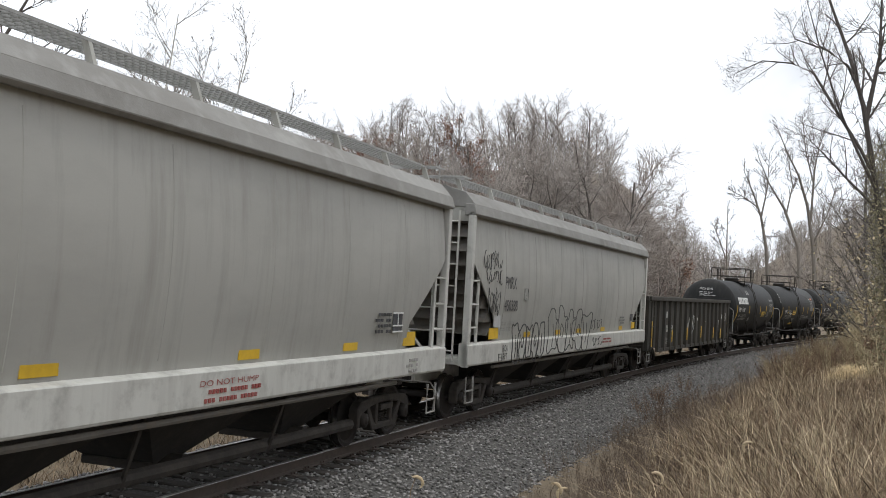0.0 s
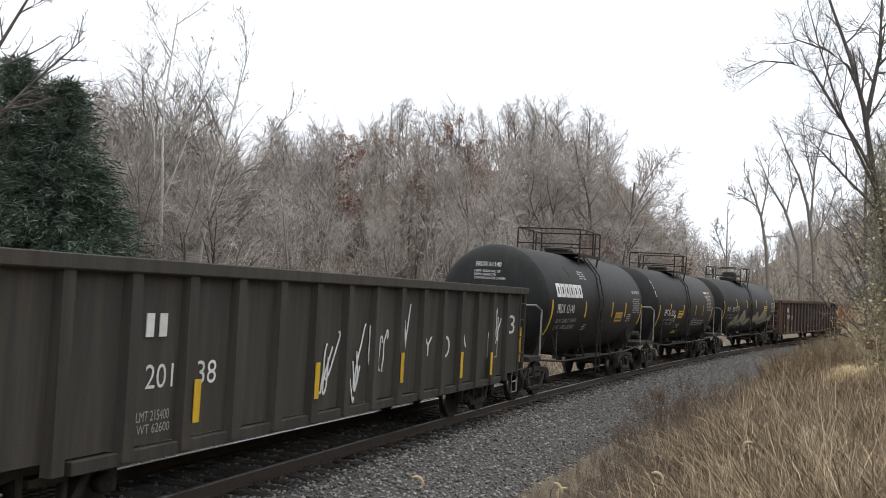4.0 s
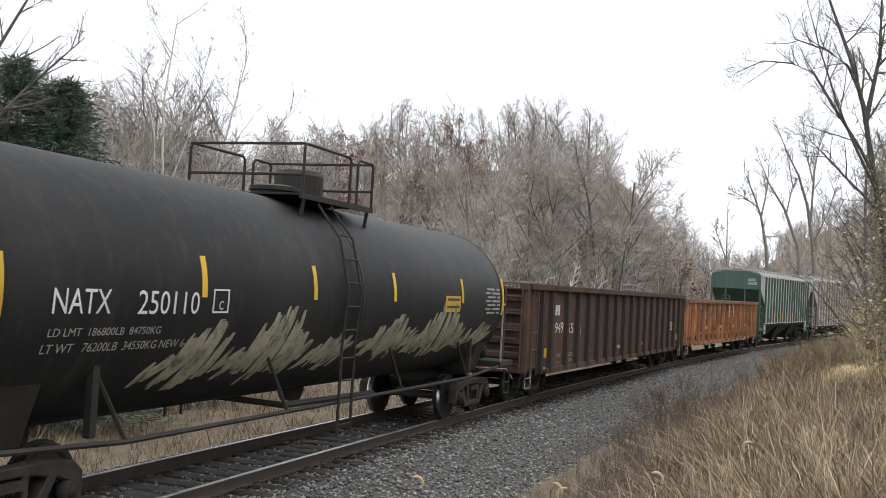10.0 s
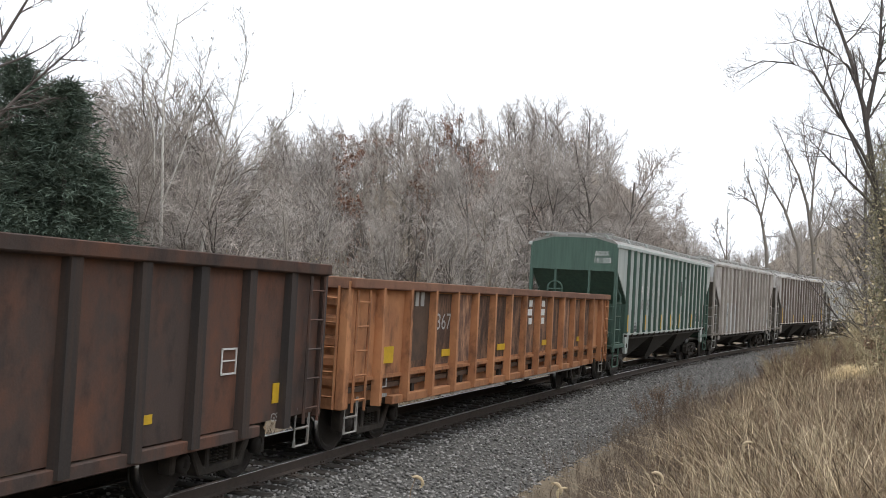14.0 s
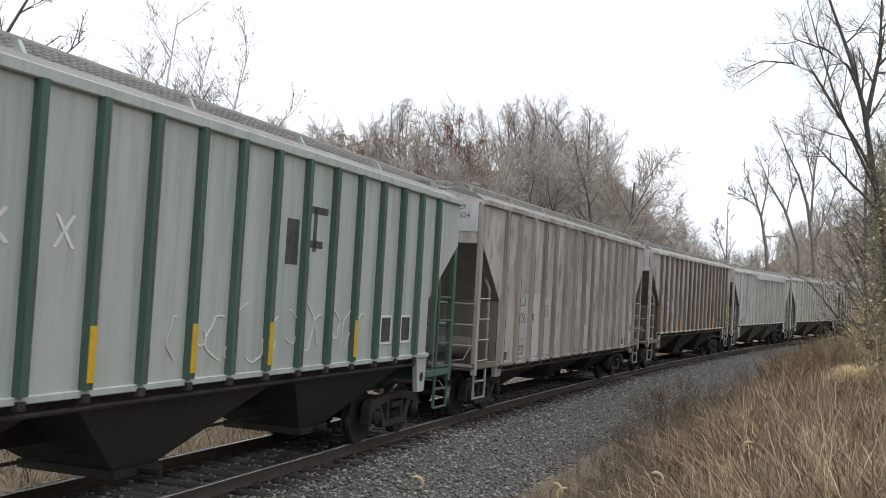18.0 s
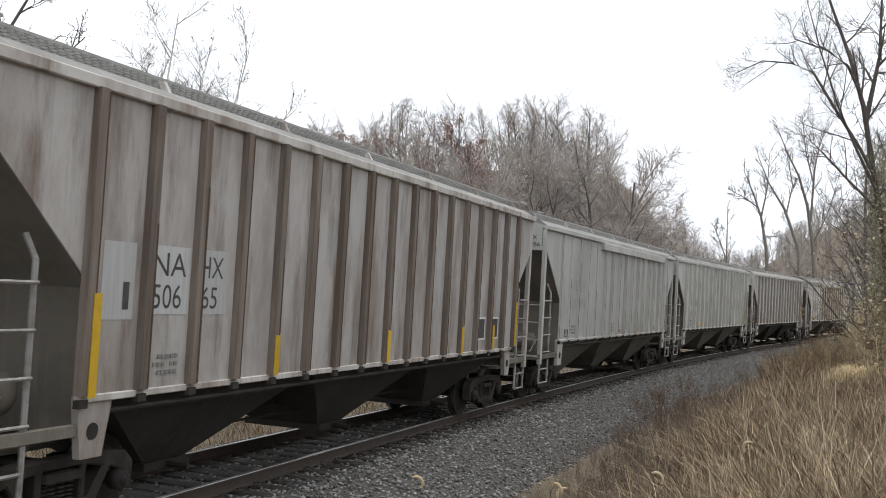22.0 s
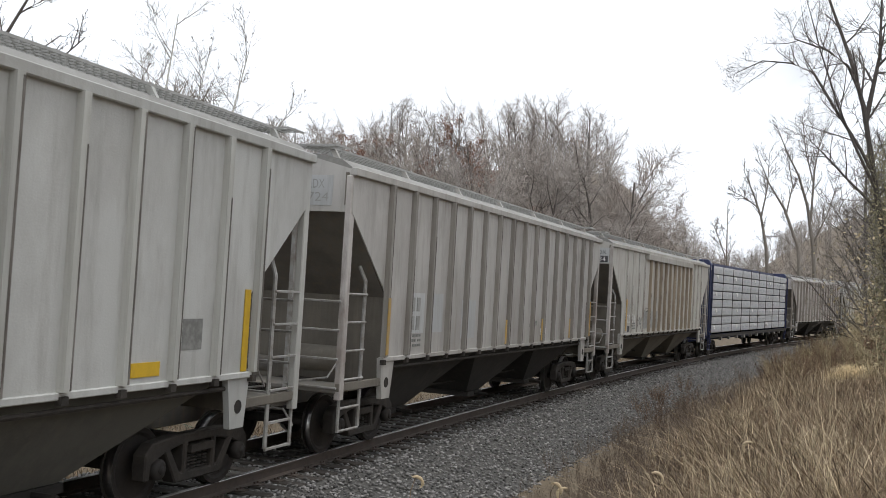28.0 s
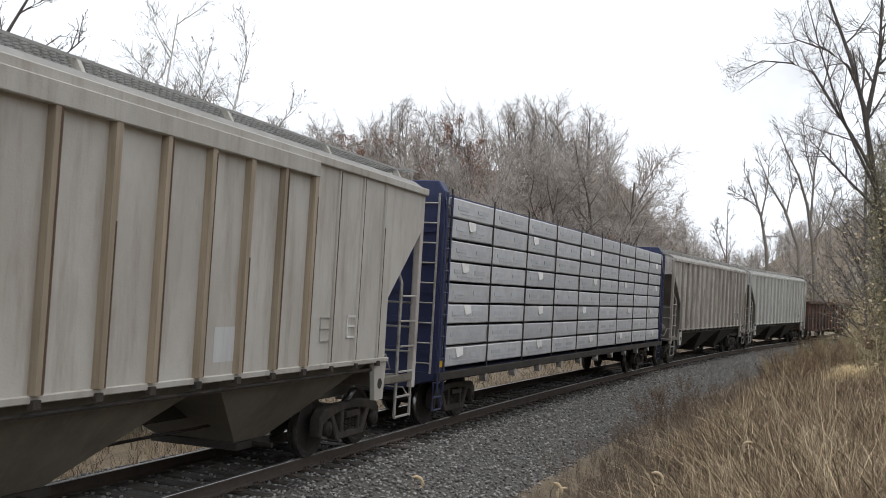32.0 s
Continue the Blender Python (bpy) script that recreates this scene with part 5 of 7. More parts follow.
# ---------------------------------------------------------------- gondolas
def gondola(s0, s1, paint, label, posts, top=2.88, sill=0.86, ends="ribbed", tags=None, chord=None, recess=False, ribs=None, margin=1.05, second=None):
    L = s1 - s0
    car = thing("gondola_car", label, "gondola car", "cars of the train")
    chord = chord or paint
    for k in (1, -1):
        u = 1.44 * k
        low = 1.22 if recess else sill
        side = part("side_sheet", Shape().box(min(u, u + 0.02 * k), max(u, u + 0.02 * k), -L / 2, L / 2, low, top), paint, car)
        part("top_chord", Shape().prism([(u - 0.06 * k, top - 0.02), (u - 0.06 * k, top + 0.03), (u + 0.15 * k, top + 0.03), (u + 0.15 * k, top - 0.12), (u + 0.02 * k, top - 0.14)], 1, -L / 2 - 0.02, L / 2 + 0.02), chord, car, bevel=0.012)
        part("side_sill", Shape().box(min(u - 0.05 * k, u + 0.09 * k), max(u - 0.05 * k, u + 0.09 * k), -L / 2 + 1.7, L / 2 - 1.7, sill - 0.16, sill - 0.02), paint, car, bevel=0.01)
        if recess:
            part("lower_sheet", Shape().box(min(u - 0.10 * k, u - 0.12 * k), max(u - 0.10 * k, u - 0.12 * k), -L / 2, L / 2, sill - 0.06, low + 0.02), paint, car)
            part("ledge", Shape().box(min(u - 0.10 * k, u + 0.05 * k), max(u - 0.10 * k, u + 0.05 * k), -L / 2, L / 2, low - 0.03, low + 0.03), paint, car)
        for i in range(posts):
            y = -L / 2 + (second if second and i == 1 else margin + (L - 2 * margin) * i / (posts - 1))
            w = 0.045 if recess else 0.085
            a, b = u + 0.02 * k, u + (0.17 if recess else 0.135) * k
            part("side_post", Shape().add([(a, y - w * 1.3, sill - 0.12), (b, y - w, sill - 0.12), (b, y + w, sill - 0.12), (a, y + w * 1.3, sill - 0.12), (a, y - w * 1.3, top - 0.1), (b - 0.02 * k, y - w, top - 0.1), (b - 0.02 * k, y + w, top - 0.1), (a, y + w * 1.3, top - 0.1)],
                 [(0, 1, 2, 3), (4, 7, 6, 5), (0, 4, 5, 1), (1, 5, 6, 2), (2, 6, 7, 3), (3, 7, 4, 0)]), ribs or paint, side)
        for m in (-1, 1):
            ladder(car, u + 0.12 * k, m * (L / 2 - 0.35), 0.75, top - 0.15, 0.42, paint if ends != "ladder" else chord, "y", 5)
            stirrup(car, u, m * (L / 2 - 0.35), GALV)
    part("floor", Shape().box(-1.43, 1.43, -L / 2 + 0.03, L / 2 - 0.03, 1.02, 1.10), RUST, car, "rusty empty floor")
    part("centre_sill", Shape().box(-0.3, 0.3, -L / 2, L / 2, 0.72, 1.02), BLACK_FRAME, car)
    for i in range(6):
        y = -L / 2 + 2.8 + (L - 5.6) * i / 5
        part("crossbearer", Shape().prism([(-1.42, 1.02), (1.42, 1.02), (1.42, 0.86), (0.4, 0.70), (-0.4, 0.70), (-1.42, 0.86)], 1, y - 0.06, y + 0.06), BLACK_FRAME, car)
    for m in (-1, 1):
        y = m * L / 2
        end = part("end_sheet", Shape().box(-1.44, 1.44, min(y, y - m * 0.03), max(y, y - m * 0.03), 0.95, top), paint, car)
        part("end_chord", Shape().box(-1.5, 1.5, min(y - m * 0.05, y + m * 0.12), max(y - m * 0.05, y + m * 0.12), top - 0.14, top + 0.035), chord, car, bevel=0.012)
        for i in range(5):
            z = 1.2 + i * (top - 1.45) / 4.3
            part("end_rib", Shape().prism([(y, z - 0.10), (y + m * 0.07, z - 0.05), (y + m * 0.07, z + 0.05), (y, z + 0.10)], 0, -1.36, 1.36), paint, end)
        part("end_sill", Shape().box(-1.44, 1.44, min(y, y - m * 0.25), max(y, y - m * 0.25), 0.78, 1.0), paint, car, bevel=0.015)
        ladder(car, 1.15, y + m * 0.12, 0.8, top - 0.1, 0.42, chord if ends == "ladder" else paint, "x", 5)
        for u in (1.44, -1.44):
            part("corner_post", Shape().box(u - 0.07, u + 0.07, y - 0.08, y + 0.08, 0.80, top - 0.02), paint, car, bevel=0.01)
    if tags:
        tags(car, L)
    running_gear(car, (-L / 2 + 1.85, L / 2 - 1.85), L / 2 + 0.05)
    TRAIN.append((car, (s0 + s1) / 2, L - 3.7))


def tags_gon_black(car, L):
    side = on_side(L, 1.472)
    bars(car, 2.77 - L / 2, 2.01, 2, 0.13, 0.25, 0.10, WHITE, 1.465)
    words("201", (2.81, 3.30, 1.46, 1.72), WHITE, car, side)
    words("38", (3.76, 4.15, 1.45, 1.72), WHITE, car, side)
    words("LD LMT 215400", (2.53, 3.27, 1.12, 1.23), GREY_MARK, car, side)
    words("LT WT 62600", (2.55, 3.29, 0.99, 1.09), GREY_MARK, car, side)
    strip(car, L, 0.57, 0.92, 1.90, 1.48)
    for y, z0, z1 in ((3.55, 1.05, 1.53), (6.45, 1.08, 1.58), (9.5, 1.10, 1.60), (12.5, 1.0, 1.5), (14.4, 0.95, 1.42), (16.9, 1.1, 1.9)):
        strip(car, L, y, z0, z1, 1.585 if y < 16 else 1.475, 0.12)
    for y0, y1, z0, z1, n, seed in ((6.7, 7.25, 1.12, 2.0, 3, 21), (7.55, 8.2, 0.95, 2.03, 4, 22), (8.45, 9.15, 1.13, 2.0, 4, 23), (14.5, 15.3, 1.58, 2.3, 6, 26)):
        scrawl(car, y0 - L / 2, y1 - L / 2, z0, z1, n, 0.035, WHITE, seed, label="white sprayed scrawl", shift=-0.03)
    for text, y0, y1, z0, z1 in (("V", 9.75, 10.1, 1.65, 2.4), ("Y", 10.8, 11.2, 1.48, 1.82), ("D", 11.7, 12.15, 1.40, 1.83), ("A", 12.7, 13.1, 1.57, 1.90), ("3", 16.0, 16.45, 1.77, 2.19)):
        words(text, (y0, y1, z0, z1), WHITE, car, side, "white sprayed letter")
    frame_mark(car, L, L - 2.6, L - 1.9, 1.28, 1.75, GREY_MARK, 1.465, 0.03, False)
    words("01138", (0.55, 1.25, 2.03, 2.17), GREY_MARK, car, on_face(-L / 2 - 0.085))


def tags_gon_brown(car, L):
    side = on_side(L, 1.472)
    bars(car, 2.29 - L / 2, 2.17, 2, 0.14, 0.27, 0.09, WHITE, 1.465)
    words("1949", (2.14, 3.06, 1.71, 1.99), WHITE, car, side)
    words("55", (3.50, 4.02, 1.68, 1.95), WHITE, car, side)
    words("LD LMT", (2.55, 2.95, 1.07, 1.16), GREY_MARK, car, side)
    words("LT WT", (2.56, 2.88, 0.89, 0.97), GREY_MARK, car, side)
    words("178200", (3.56, 4.0, 1.05, 1.16), GREY_MARK, car, side)
    words("83800", (3.60, 4.0, 0.91, 1.00), GREY_MARK, car, side)
    strip(car, L, 1.16, 1.11, 1.34, 1.465, 0.5)
    for y in (5.5, 9.25, 13.0, 16.4):
        strip(car, L, y, 1.09, 1.19, 1.465, 0.42)
    strip(car, L, 19.48, 1.08, 1.34, 1.465, 0.4)
    words("GS-9A", (19.47, 19.92, 0.84, 0.95), GREY_MARK, car, side)
    # painted lifting arrow
    a = 11.3 - L / 2
    sh = Shape()
    sh.prism([(a - 0.03, 0.82), (a + 0.03, 0.82), (a + 0.03, 1.12), (a - 0.03, 1.12)], 0, 1.465, 1.478)
    sh.prism([(a, 0.78), (a + 0.15, 0.96), (a + 0.12, 1.04), (a, 0.90), (a - 0.12, 1.04), (a - 0.15, 0.96)], 0, 1.465, 1.479)
    part("arrow_mark", sh, WHITE, car, "white painted down arrow")
    frame_mark(car, L, 4.50, 4.80, 1.62, 1.88, GREY_MARK, 1.465, 0.018)
    frame_mark(car, L, 18.15, 18.50, 1.52, 1.84, WHITE, 1.465, 0.022)
    bars(car, 1.06 - L / 2, 0.81, 8, 0.05, 0.06, 0.025, GREY_MARK, 1.465)
    words("NS 194955", (0.43, 1.29, 2.82, 2.92), GREY_MARK, car, on_face(-L / 2 - 0.126))


def tags_gon_orange(car, L):
    side = on_side(L, 1.472)
    pitch = (L - 2.1) / 14
    for i in range(14):
        y = -L / 2 + 1.05 + pitch * i
        if i not in (0, 13):
            part("worn_panel", Shape().box(1.460, 1.4635, y + 0.075, y + pitch - 0.075, 1.30, 2.60), GON_FLAKED, car, "dark rusted panel with flaking orange paint")
        # brown plates put in for the shadow pockets under the ledge
        part("panel_pocket", Shape().box(1.345, 1.36, y + 0.16, y + pitch - 0.16, 0.98, 1.16), GON_CHORD, car, "brown plate standing for the shade under the ledge")
    part("dark_panel", Shape().box(1.464, 1.467, -L / 2 + 2.42, -L / 2 + 3.38, 1.42, 2.64), RUST, car, "dark bare-metal panel")
    for k in (1, -1):
        part("sill_angle", Shape().box(1.40, 1.52, k * L * 0.02 - L * 0.30, k * L * 0.02 + L * 0.30, 0.70, 0.735) if k > 0 else Shape().box(-1.52, -1.40, -L * 0.3, L * 0.3, 0.70, 0.735), GALV, car, "pale bent sill angle")
    strip(car, L, 1.21, 1.43, 1.70, 1.469, 0.53)
    for y in (3.95, 7.2, 10.7, 14.2):
        strip(car, L, y, 1.44, 1.57, 1.469, 0.55)
    words("367", (3.62, 4.34, 1.94, 2.24), GREY_MARK, car, side)
    bars(car, 2.55 - L / 2, 2.37, 2, 0.15, 0.27, 0.10, GREY_MARK, 1.469)
    for y0 in (9.03, 10.11):
        for i in range(3):
            part("logo_shape", side_box(Shape(), y0 - L / 2, y0 - L / 2 + 0.28, 1.97 + i * 0.21, 2.12 + i * 0.21, 1.469), WHITE, car)
            part("logo_shape", side_box(Shape(), y0 - L / 2 + (0.34 if i % 2 else 0.42), y0 - L / 2 + 0.66, 1.97 + i * 0.21, 2.12 + i * 0.21, 1.469), WHITE, car)
    frame_mark(car, L, 1.24, 1.54, 1.04, 1.21, GREY_MARK, 1.47, 0.02, False)
    bars(car, 1.0 - L / 2, 0.88, 8, 0.05, 0.06, 0.025, GREY_MARK, 1.465)


# ---------------------------------------------------------------- centrebeam flat car with its lumber
def centrebeam(s0, s1):
    L = s1 - s0
    car = thing("centerbeam_flat_car", "navy blue centerbeam flat car loaded with white-wrapped lumber", "flat car", "cars of the train")
    part("deck", Shape().prism([(-1.45, 1.12), (1.45, 1.12), (1.45, 1.0), (0.5, 0.72), (-0.5, 0.72), (-1.45, 1.0)], 1, -L / 2, L / 2), NAVY, car, bevel=0.01)
    part("centre_beam", Shape().box(-0.06, 0.06, -L / 2, L / 2, 1.1, 4.5).box(-0.35, 0.35, -L / 2, L / 2, 4.62, 4.74), NAVY, car)
    for m in (-1, 1):
        y = m * (L / 2 - 0.16)
        bulk = part("bulkhead", Shape().prism([(-1.42, 1.05), (1.42, 1.05), (1.38, 4.55), (1.25, 4.75), (-1.25, 4.75), (-1.38, 4.55)], 1, y - 0.14, y + 0.14), NAVY, car, "navy blue end bulkhead", bevel=0.02)
        for z in np.linspace(1.5, 4.4, 6):
            part("bulkhead_rib", Shape().box(-1.36, 1.36, y + m * 0.14 - 0.03, y + m * 0.14 + 0.03, z - 0.06, z + 0.06), NAVY, bulk)
        ladder(car, 1.1, y + m * 0.22, 1.1, 4.5, 0.45, GALV, "x", 9)
        ladder(car, 1.46, y + m * 0.02, 0.75, 4.5, 0.26, NAVY, "y", 9)
        stirrup(car, 1.4, y, NAVY)
        part("reflective_strip", Shape().box(1.42, 1.44, y - 0.1, y + 0.12, 1.22, 1.34), YELLOW, car)
        bars(car, y - 0.08, 4.25, 1, 0.14, 0.18, 0.02, WHITE, 1.40)
    part("top_chord", Shape().box(-0.55, 0.55, -L / 2, L / 2, 4.60, 4.70), NAVY, car)
    rows, cols = 8, 9
    h, w = 3.22 / rows, (L - 0.72) / cols
    r = random.Random(12)
    for k in (1, -1):
        for i in range(rows):
            for j in range(cols):
                y = -L / 2 + 0.36 + w * (j + 0.5)
                z = 1.17 + (h + 0.012) * i
                pk = part("lumber_package", lambda: Shape().box(-0.62, 0.62, -w / 2 + 0.012, w / 2 - 0.012, 0.035, h), WRAP, car, "white-wrapped lumber package" if i + j == 0 else "", bevel=0.02, key="package", at=pose(k * 0.78 + r.uniform(-0.012, 0.012), y, z, 0, r.uniform(-0.5, 0.5), r.uniform(-0.25, 0.25)))
                if k > 0:
                    part("wrap_print", lambda: Shape().box(0.621, 0.628, -w * 0.36, -w * 0.12, 0.19, 0.27).box(0.621, 0.628, w * 0.10, w * 0.34, 0.19, 0.27).box(0.621, 0.628, -w * 0.3, w * 0.3, 0.12, 0.138), WRAP_PRINT, pk, key="print")
                    if j % 2 == 0 and i % 2 == 0:
                        part("wrap_flap", lambda: Shape().add([(0.63, -0.2, h), (0.63, 0.22, h), (0.66, 0.16, h - 0.16), (0.655, -0.12, h - 0.2), (0.622, -0.2, h), (0.622, 0.22, h), (0.622, 0.16, h - 0.16), (0.622, -0.12, h - 0.2)], [(0, 3, 2, 1), (4, 5, 6, 7), (0, 1, 5, 4), (1, 2, 6, 5), (2, 3, 7, 6), (3, 0, 4, 7)]), WHITE, pk, "loose wrap end", key="flap", at=(0, r.uniform(-0.6, 0.6), 0))
        for j in range(cols + 1):
            y = -L / 2 + 0.36 + w * j
            part("strap", Shape().box(min(k * 1.405, k * 1.42), max(k * 1.405, k * 1.42), y - 0.025, y + 0.025, 1.12, 4.62), BLACK_FRAME, car)
    for u in (1.43, -1.43):
        part("side_rail", Shape().box(u - 0.07, u + 0.07, -L / 2, L / 2, 0.98, 1.12), BLACK_FRAME, car)
    for i in range(10):
        y = -L / 2 + 2.6 + (L - 5.2) * i / 9
        part("winch", Shape().lathe([(1.36, 0.09), (1.5, 0.09)], 0, (0, y, 0.9), 10), GALV, car)
    running_gear(car, (-L / 2 + 1.9, L / 2 - 1.9), L / 2 + 0.05)
    TRAIN.append((car, (s0 + s1) / 2, L - 3.8))


smooth_hopper(0.6, 18.5, "grey smooth-sided covered hopper with dirt streaks and a roof walkway", tags_plain)
smooth_hopper(19.85, 37.75, "grey smooth-sided covered hopper with black sprayed graffiti", tags_sprayed)
gondola(38.55, 55.65, GON_BLACK, "black ribbed gondola with white graffiti and yellow strips", 15, 2.80, 0.88, tags=tags_gon_black, margin=1.46)
tank_car(57.3, 69.7, "black tank car with a white company name and a top platform", tags_brand)
tank_car(71.6, 84.5, "black tank car with white initials and placards", tags_initials)
tank_car(86.3, 101.9, "black tank car stained by a pale sulphur spill", tags_long, True, sulphur_spill)
gondola(103.6, 124.4, GON_BROWN, "long dark brown ribbed gondola with rust patches", 18, 2.92, 0.86, tags=tags_gon_brown, ribs=GON_BROWN_POST, second=1.86)
gondola(125.35, 143.15, GON_ORANGE, "orange-brown ribbed gondola flaking to dark rust", 15, 2.76, 0.90, ends="plain", tags=tags_gon_orange, recess=True, chord=GON_CHORD)
LONG = 17.15
green = ribbed_hopper(144.35, 161.5, "green", 18, "faded green and grey covered hopper with dark posts", gear=POSTS["green"], mark=("AOKX", "181503", 0.72, 1.26, 3.82, 4.20, None, WHITE), knee=3.55, margin=1.31)
for text, y in (("A", 3.36), ("O", 4.20), ("K", 5.07), ("X", 5.89)):
    words(text, (y, y + 0.30, 2.86, 3.17), WHITE, green, on_side(LONG))
for text, y in (("18", 3.25), ("15", 4.11)):
    words(text, (y, y + 0.52, 2.34, 2.68), DARK_FADED, green, on_side(LONG))
for y in (1.26, 3.82, 6.39, 8.10, 9.81, 12.37):
    strip(green, LONG, y, 1.61, 2.15, 1.586, 0.095)
for y0, y1, z0, z1 in ((10.25, 10.58, 2.90, 3.50), (10.75, 11.3, 3.15, 3.25), (10.75, 10.85, 3.10, 3.70), (11.0, 11.1, 3.10, 3.72), (10.75, 11.42, 3.62, 3.72)):
    panel(green, LONG, y0, y1, z0, z1, SPRAY, "dark rubbed-out lettering")
scrawl(green, 7.7 - LONG / 2, 12.9 - LONG / 2, 1.70, 2.38, 12, 0.016, WHITE, 31, label="thin white sprayed loops")
panel(green, LONG, 2.58, 2.92, 1.57, 1.77, DARK_MARK, "dark label plate")

LONG = 16.65
grimy = ribbed_hopper(162.95, 179.6, "grime", 15, "grimy grey covered hopper with patched white number panels", 4.58, 1.13, 3.68, 2.5, 1.3, margin=1.48, post_width=0.12, mark=("PLCX", "27624", 0.82, 1.19, 4.20, 4.50, None, DARK_MARK), stencils=False)
for y0, y1, z1 in ((2.56, 3.36, 2.68), (3.52, 4.30, 2.69), (4.52, 5.30, 2.61), (8.42, 9.15, 1.89), (14.05, 14.6, 2.32), (14.72, 15.30, 2.27)):
    panel(grimy, LONG, y0, y1, 1.20, z1, PATCH, "pale repainted panel")
part("number_panel", Shape().box(0.62, 1.38, -LONG / 2 + 0.022, -LONG / 2 + 0.029, 3.92, 4.55), PATCH, grimy, "pale repainted end panel")
words("PLCX", (2.60, 3.22, 2.39, 2.66), DARK_MARK, grimy, on_side(LONG))
words("276", (2.68, 3.20, 2.00, 2.25), DARK_MARK, grimy, on_side(LONG))
words("24", (3.53, 3.88, 2.00, 2.25), DARK_MARK, grimy, on_side(LONG))
words("LD LMT 201550", (2.62, 3.26, 1.58, 1.66), DARK_FADED, grimy, on_side(LONG))
words("LT WT 61300", (2.62, 3.26, 1.41, 1.49), DARK_FADED, grimy, on_side(LONG))
frame_mark(grimy, LONG, 4.73, 4.97, 2.16, 2.43, DARK_FADED, 1.505, 0.016)
strip(grimy, LONG, 15.12, 1.30, 2.31, 1.507, 0.14)
bars(grimy, 14.75 - LONG / 2, 1.76, 5, 0.05, 0.05, 0.02, DARK_FADED, 1.505, rows=3, pitch=0.08)
for y in (1.0, 12.9):
    strip(grimy, LONG, y + 0.75, 1.20, 1.38, 1.5, 0.2, RUST)

LONG = 17.15
rusted = ribbed_hopper(181.2, 198.35, "rusty", 17, "grey covered hopper streaked with brown rust", 4.52, 1.46, post_width=0.13, mark=("NAHX", "50665", 0.44, 0.86, 4.19, 4.44, PATCH, DARK_MARK))
for y0, y1, z0 in ((1.62, 2.13, 2.20), (2.38, 3.09, 2.25), (3.27, 3.85, 2.25)):
    panel(rusted, LONG, y0, y1, z0, 2.98, PATCH, "pale repainted panel")
words("NA", (2.42, 3.02, 2.66, 2.91), DARK_MARK, rusted, on_side(LONG))
words("HX", (3.29, 3.76, 2.66, 2.90), DARK_MARK, rusted, on_side(LONG))
words("1", (1.95, 2.05, 2.30, 2.58), DARK_MARK, rusted, on_side(LONG))
words("506", (2.44, 2.95, 2.31, 2.57), DARK_MARK, rusted, on_side(LONG))
words("65", (3.34, 3.66, 2.31, 2.56), DARK_MARK, rusted, on_side(LONG))
strip(rusted, LONG, 1.42, 1.46, 2.46, 1.59)
strip(rusted, LONG, 15.68, 1.50, 2.49, 1.59)
for y in (4.93, 8.52, 12.10, 14.30):
    strip(rusted, LONG, y, 1.48, 1.98, 1.51 if y > 14 else 1.59)

LONG = 17.3
pale = ribbed_hopper(199.6, 216.9, "pale", 17, "pale grey covered hopper with a faint number", split=(0.28, 0.93), knee=3.8, bays=BAY_GREY, post_width=0.08, mark=("CEFX", "301956", 0.82, 1.32, 3.90, 4.18, None, DARK_MARK), stencils=False)
for text, y0, y1, z0, z1 in (("CE", 2.58, 3.06, 2.84, 3.11), ("FX", 3.42, 3.85, 2.86, 3.12), ("301", 2.56, 3.10, 2.34, 2.62), ("956", 3.36, 3.98, 2.34, 2.63)):
    words(text, (y0, y1, z0, z1), DARK_WORN, pale, on_side(LONG))
words("CAUTION", (6.98, 7.50, 1.83, 1.92), DARK_MARK, pale, on_side(LONG))
for y0, z0, rows in ((6.95, 1.74, 2), (8.78, 1.92, 4), (10.62, 1.94, 4)):
    bars(pale, y0 - LONG / 2, z0, 8, 0.05, 0.04, 0.02, DARK_WORN, rows=rows, pitch=0.075)
for y in (7.88, 10.64, 13.32):
    strip(pale, LONG, y, 1.60, 1.71, 1.5, 0.5, FADED_RED)
frame_mark(pale, LONG, 1.95, 2.25, 1.60, 1.79, DARK_MARK, 1.503, 0.02)

LONG = 17.65
lined = ribbed_hopper(217.85, 235.5, "pale", 18, "pale grey covered hopper with a yellow end strip", bays=BAY_GREY, mark=("CRDX", "5576", 0.70, 1.26, 3.85, 4.20, DARK_MARK, WHITE), stencils=False)
for y in (4.4, 8.2, 11.0, 13.8):
    strip(lined, LONG, y, 1.60, 1.75, 1.5, 0.5)
strip(lined, LONG, 16.0, 1.55, 2.55, 1.505, 0.13)
panel(lined, LONG, 14.7, 15.1, 1.85, 2.2, DARK_FADED, "dark worn stencil block")
for y0, z0 in ((2.4, 2.5), (3.3, 2.5), (2.4, 2.05), (3.3, 2.05)):
    bars(lined, y0 - LONG / 2, z0, 3, 0.12, 0.25, 0.07, DARK_WORN)

LONG = 16.75
dusty = ribbed_hopper(236.85, 253.6, "dull", 16, "dull grey covered hopper with narrow posts", post_width=0.09, mark=("GRDX", "6724", 0.62, 1.10, 3.92, 4.26, PATCH, DARK_WORN), stencils=False)
for y0, y1, z0, z1 in ((2.4, 3.1, 1.9, 2.6), (3.3, 4.0, 1.9, 2.6), (5.0, 5.8, 1.75, 2.5)):
    panel(dusty, LONG, y0, y1, z0, z1, PATCH, "faint repainted panel")
bars(dusty, 2.5 - LONG / 2, 2.28, 2, 0.14, 0.24, 0.1, DARK_WORN, 1.506)
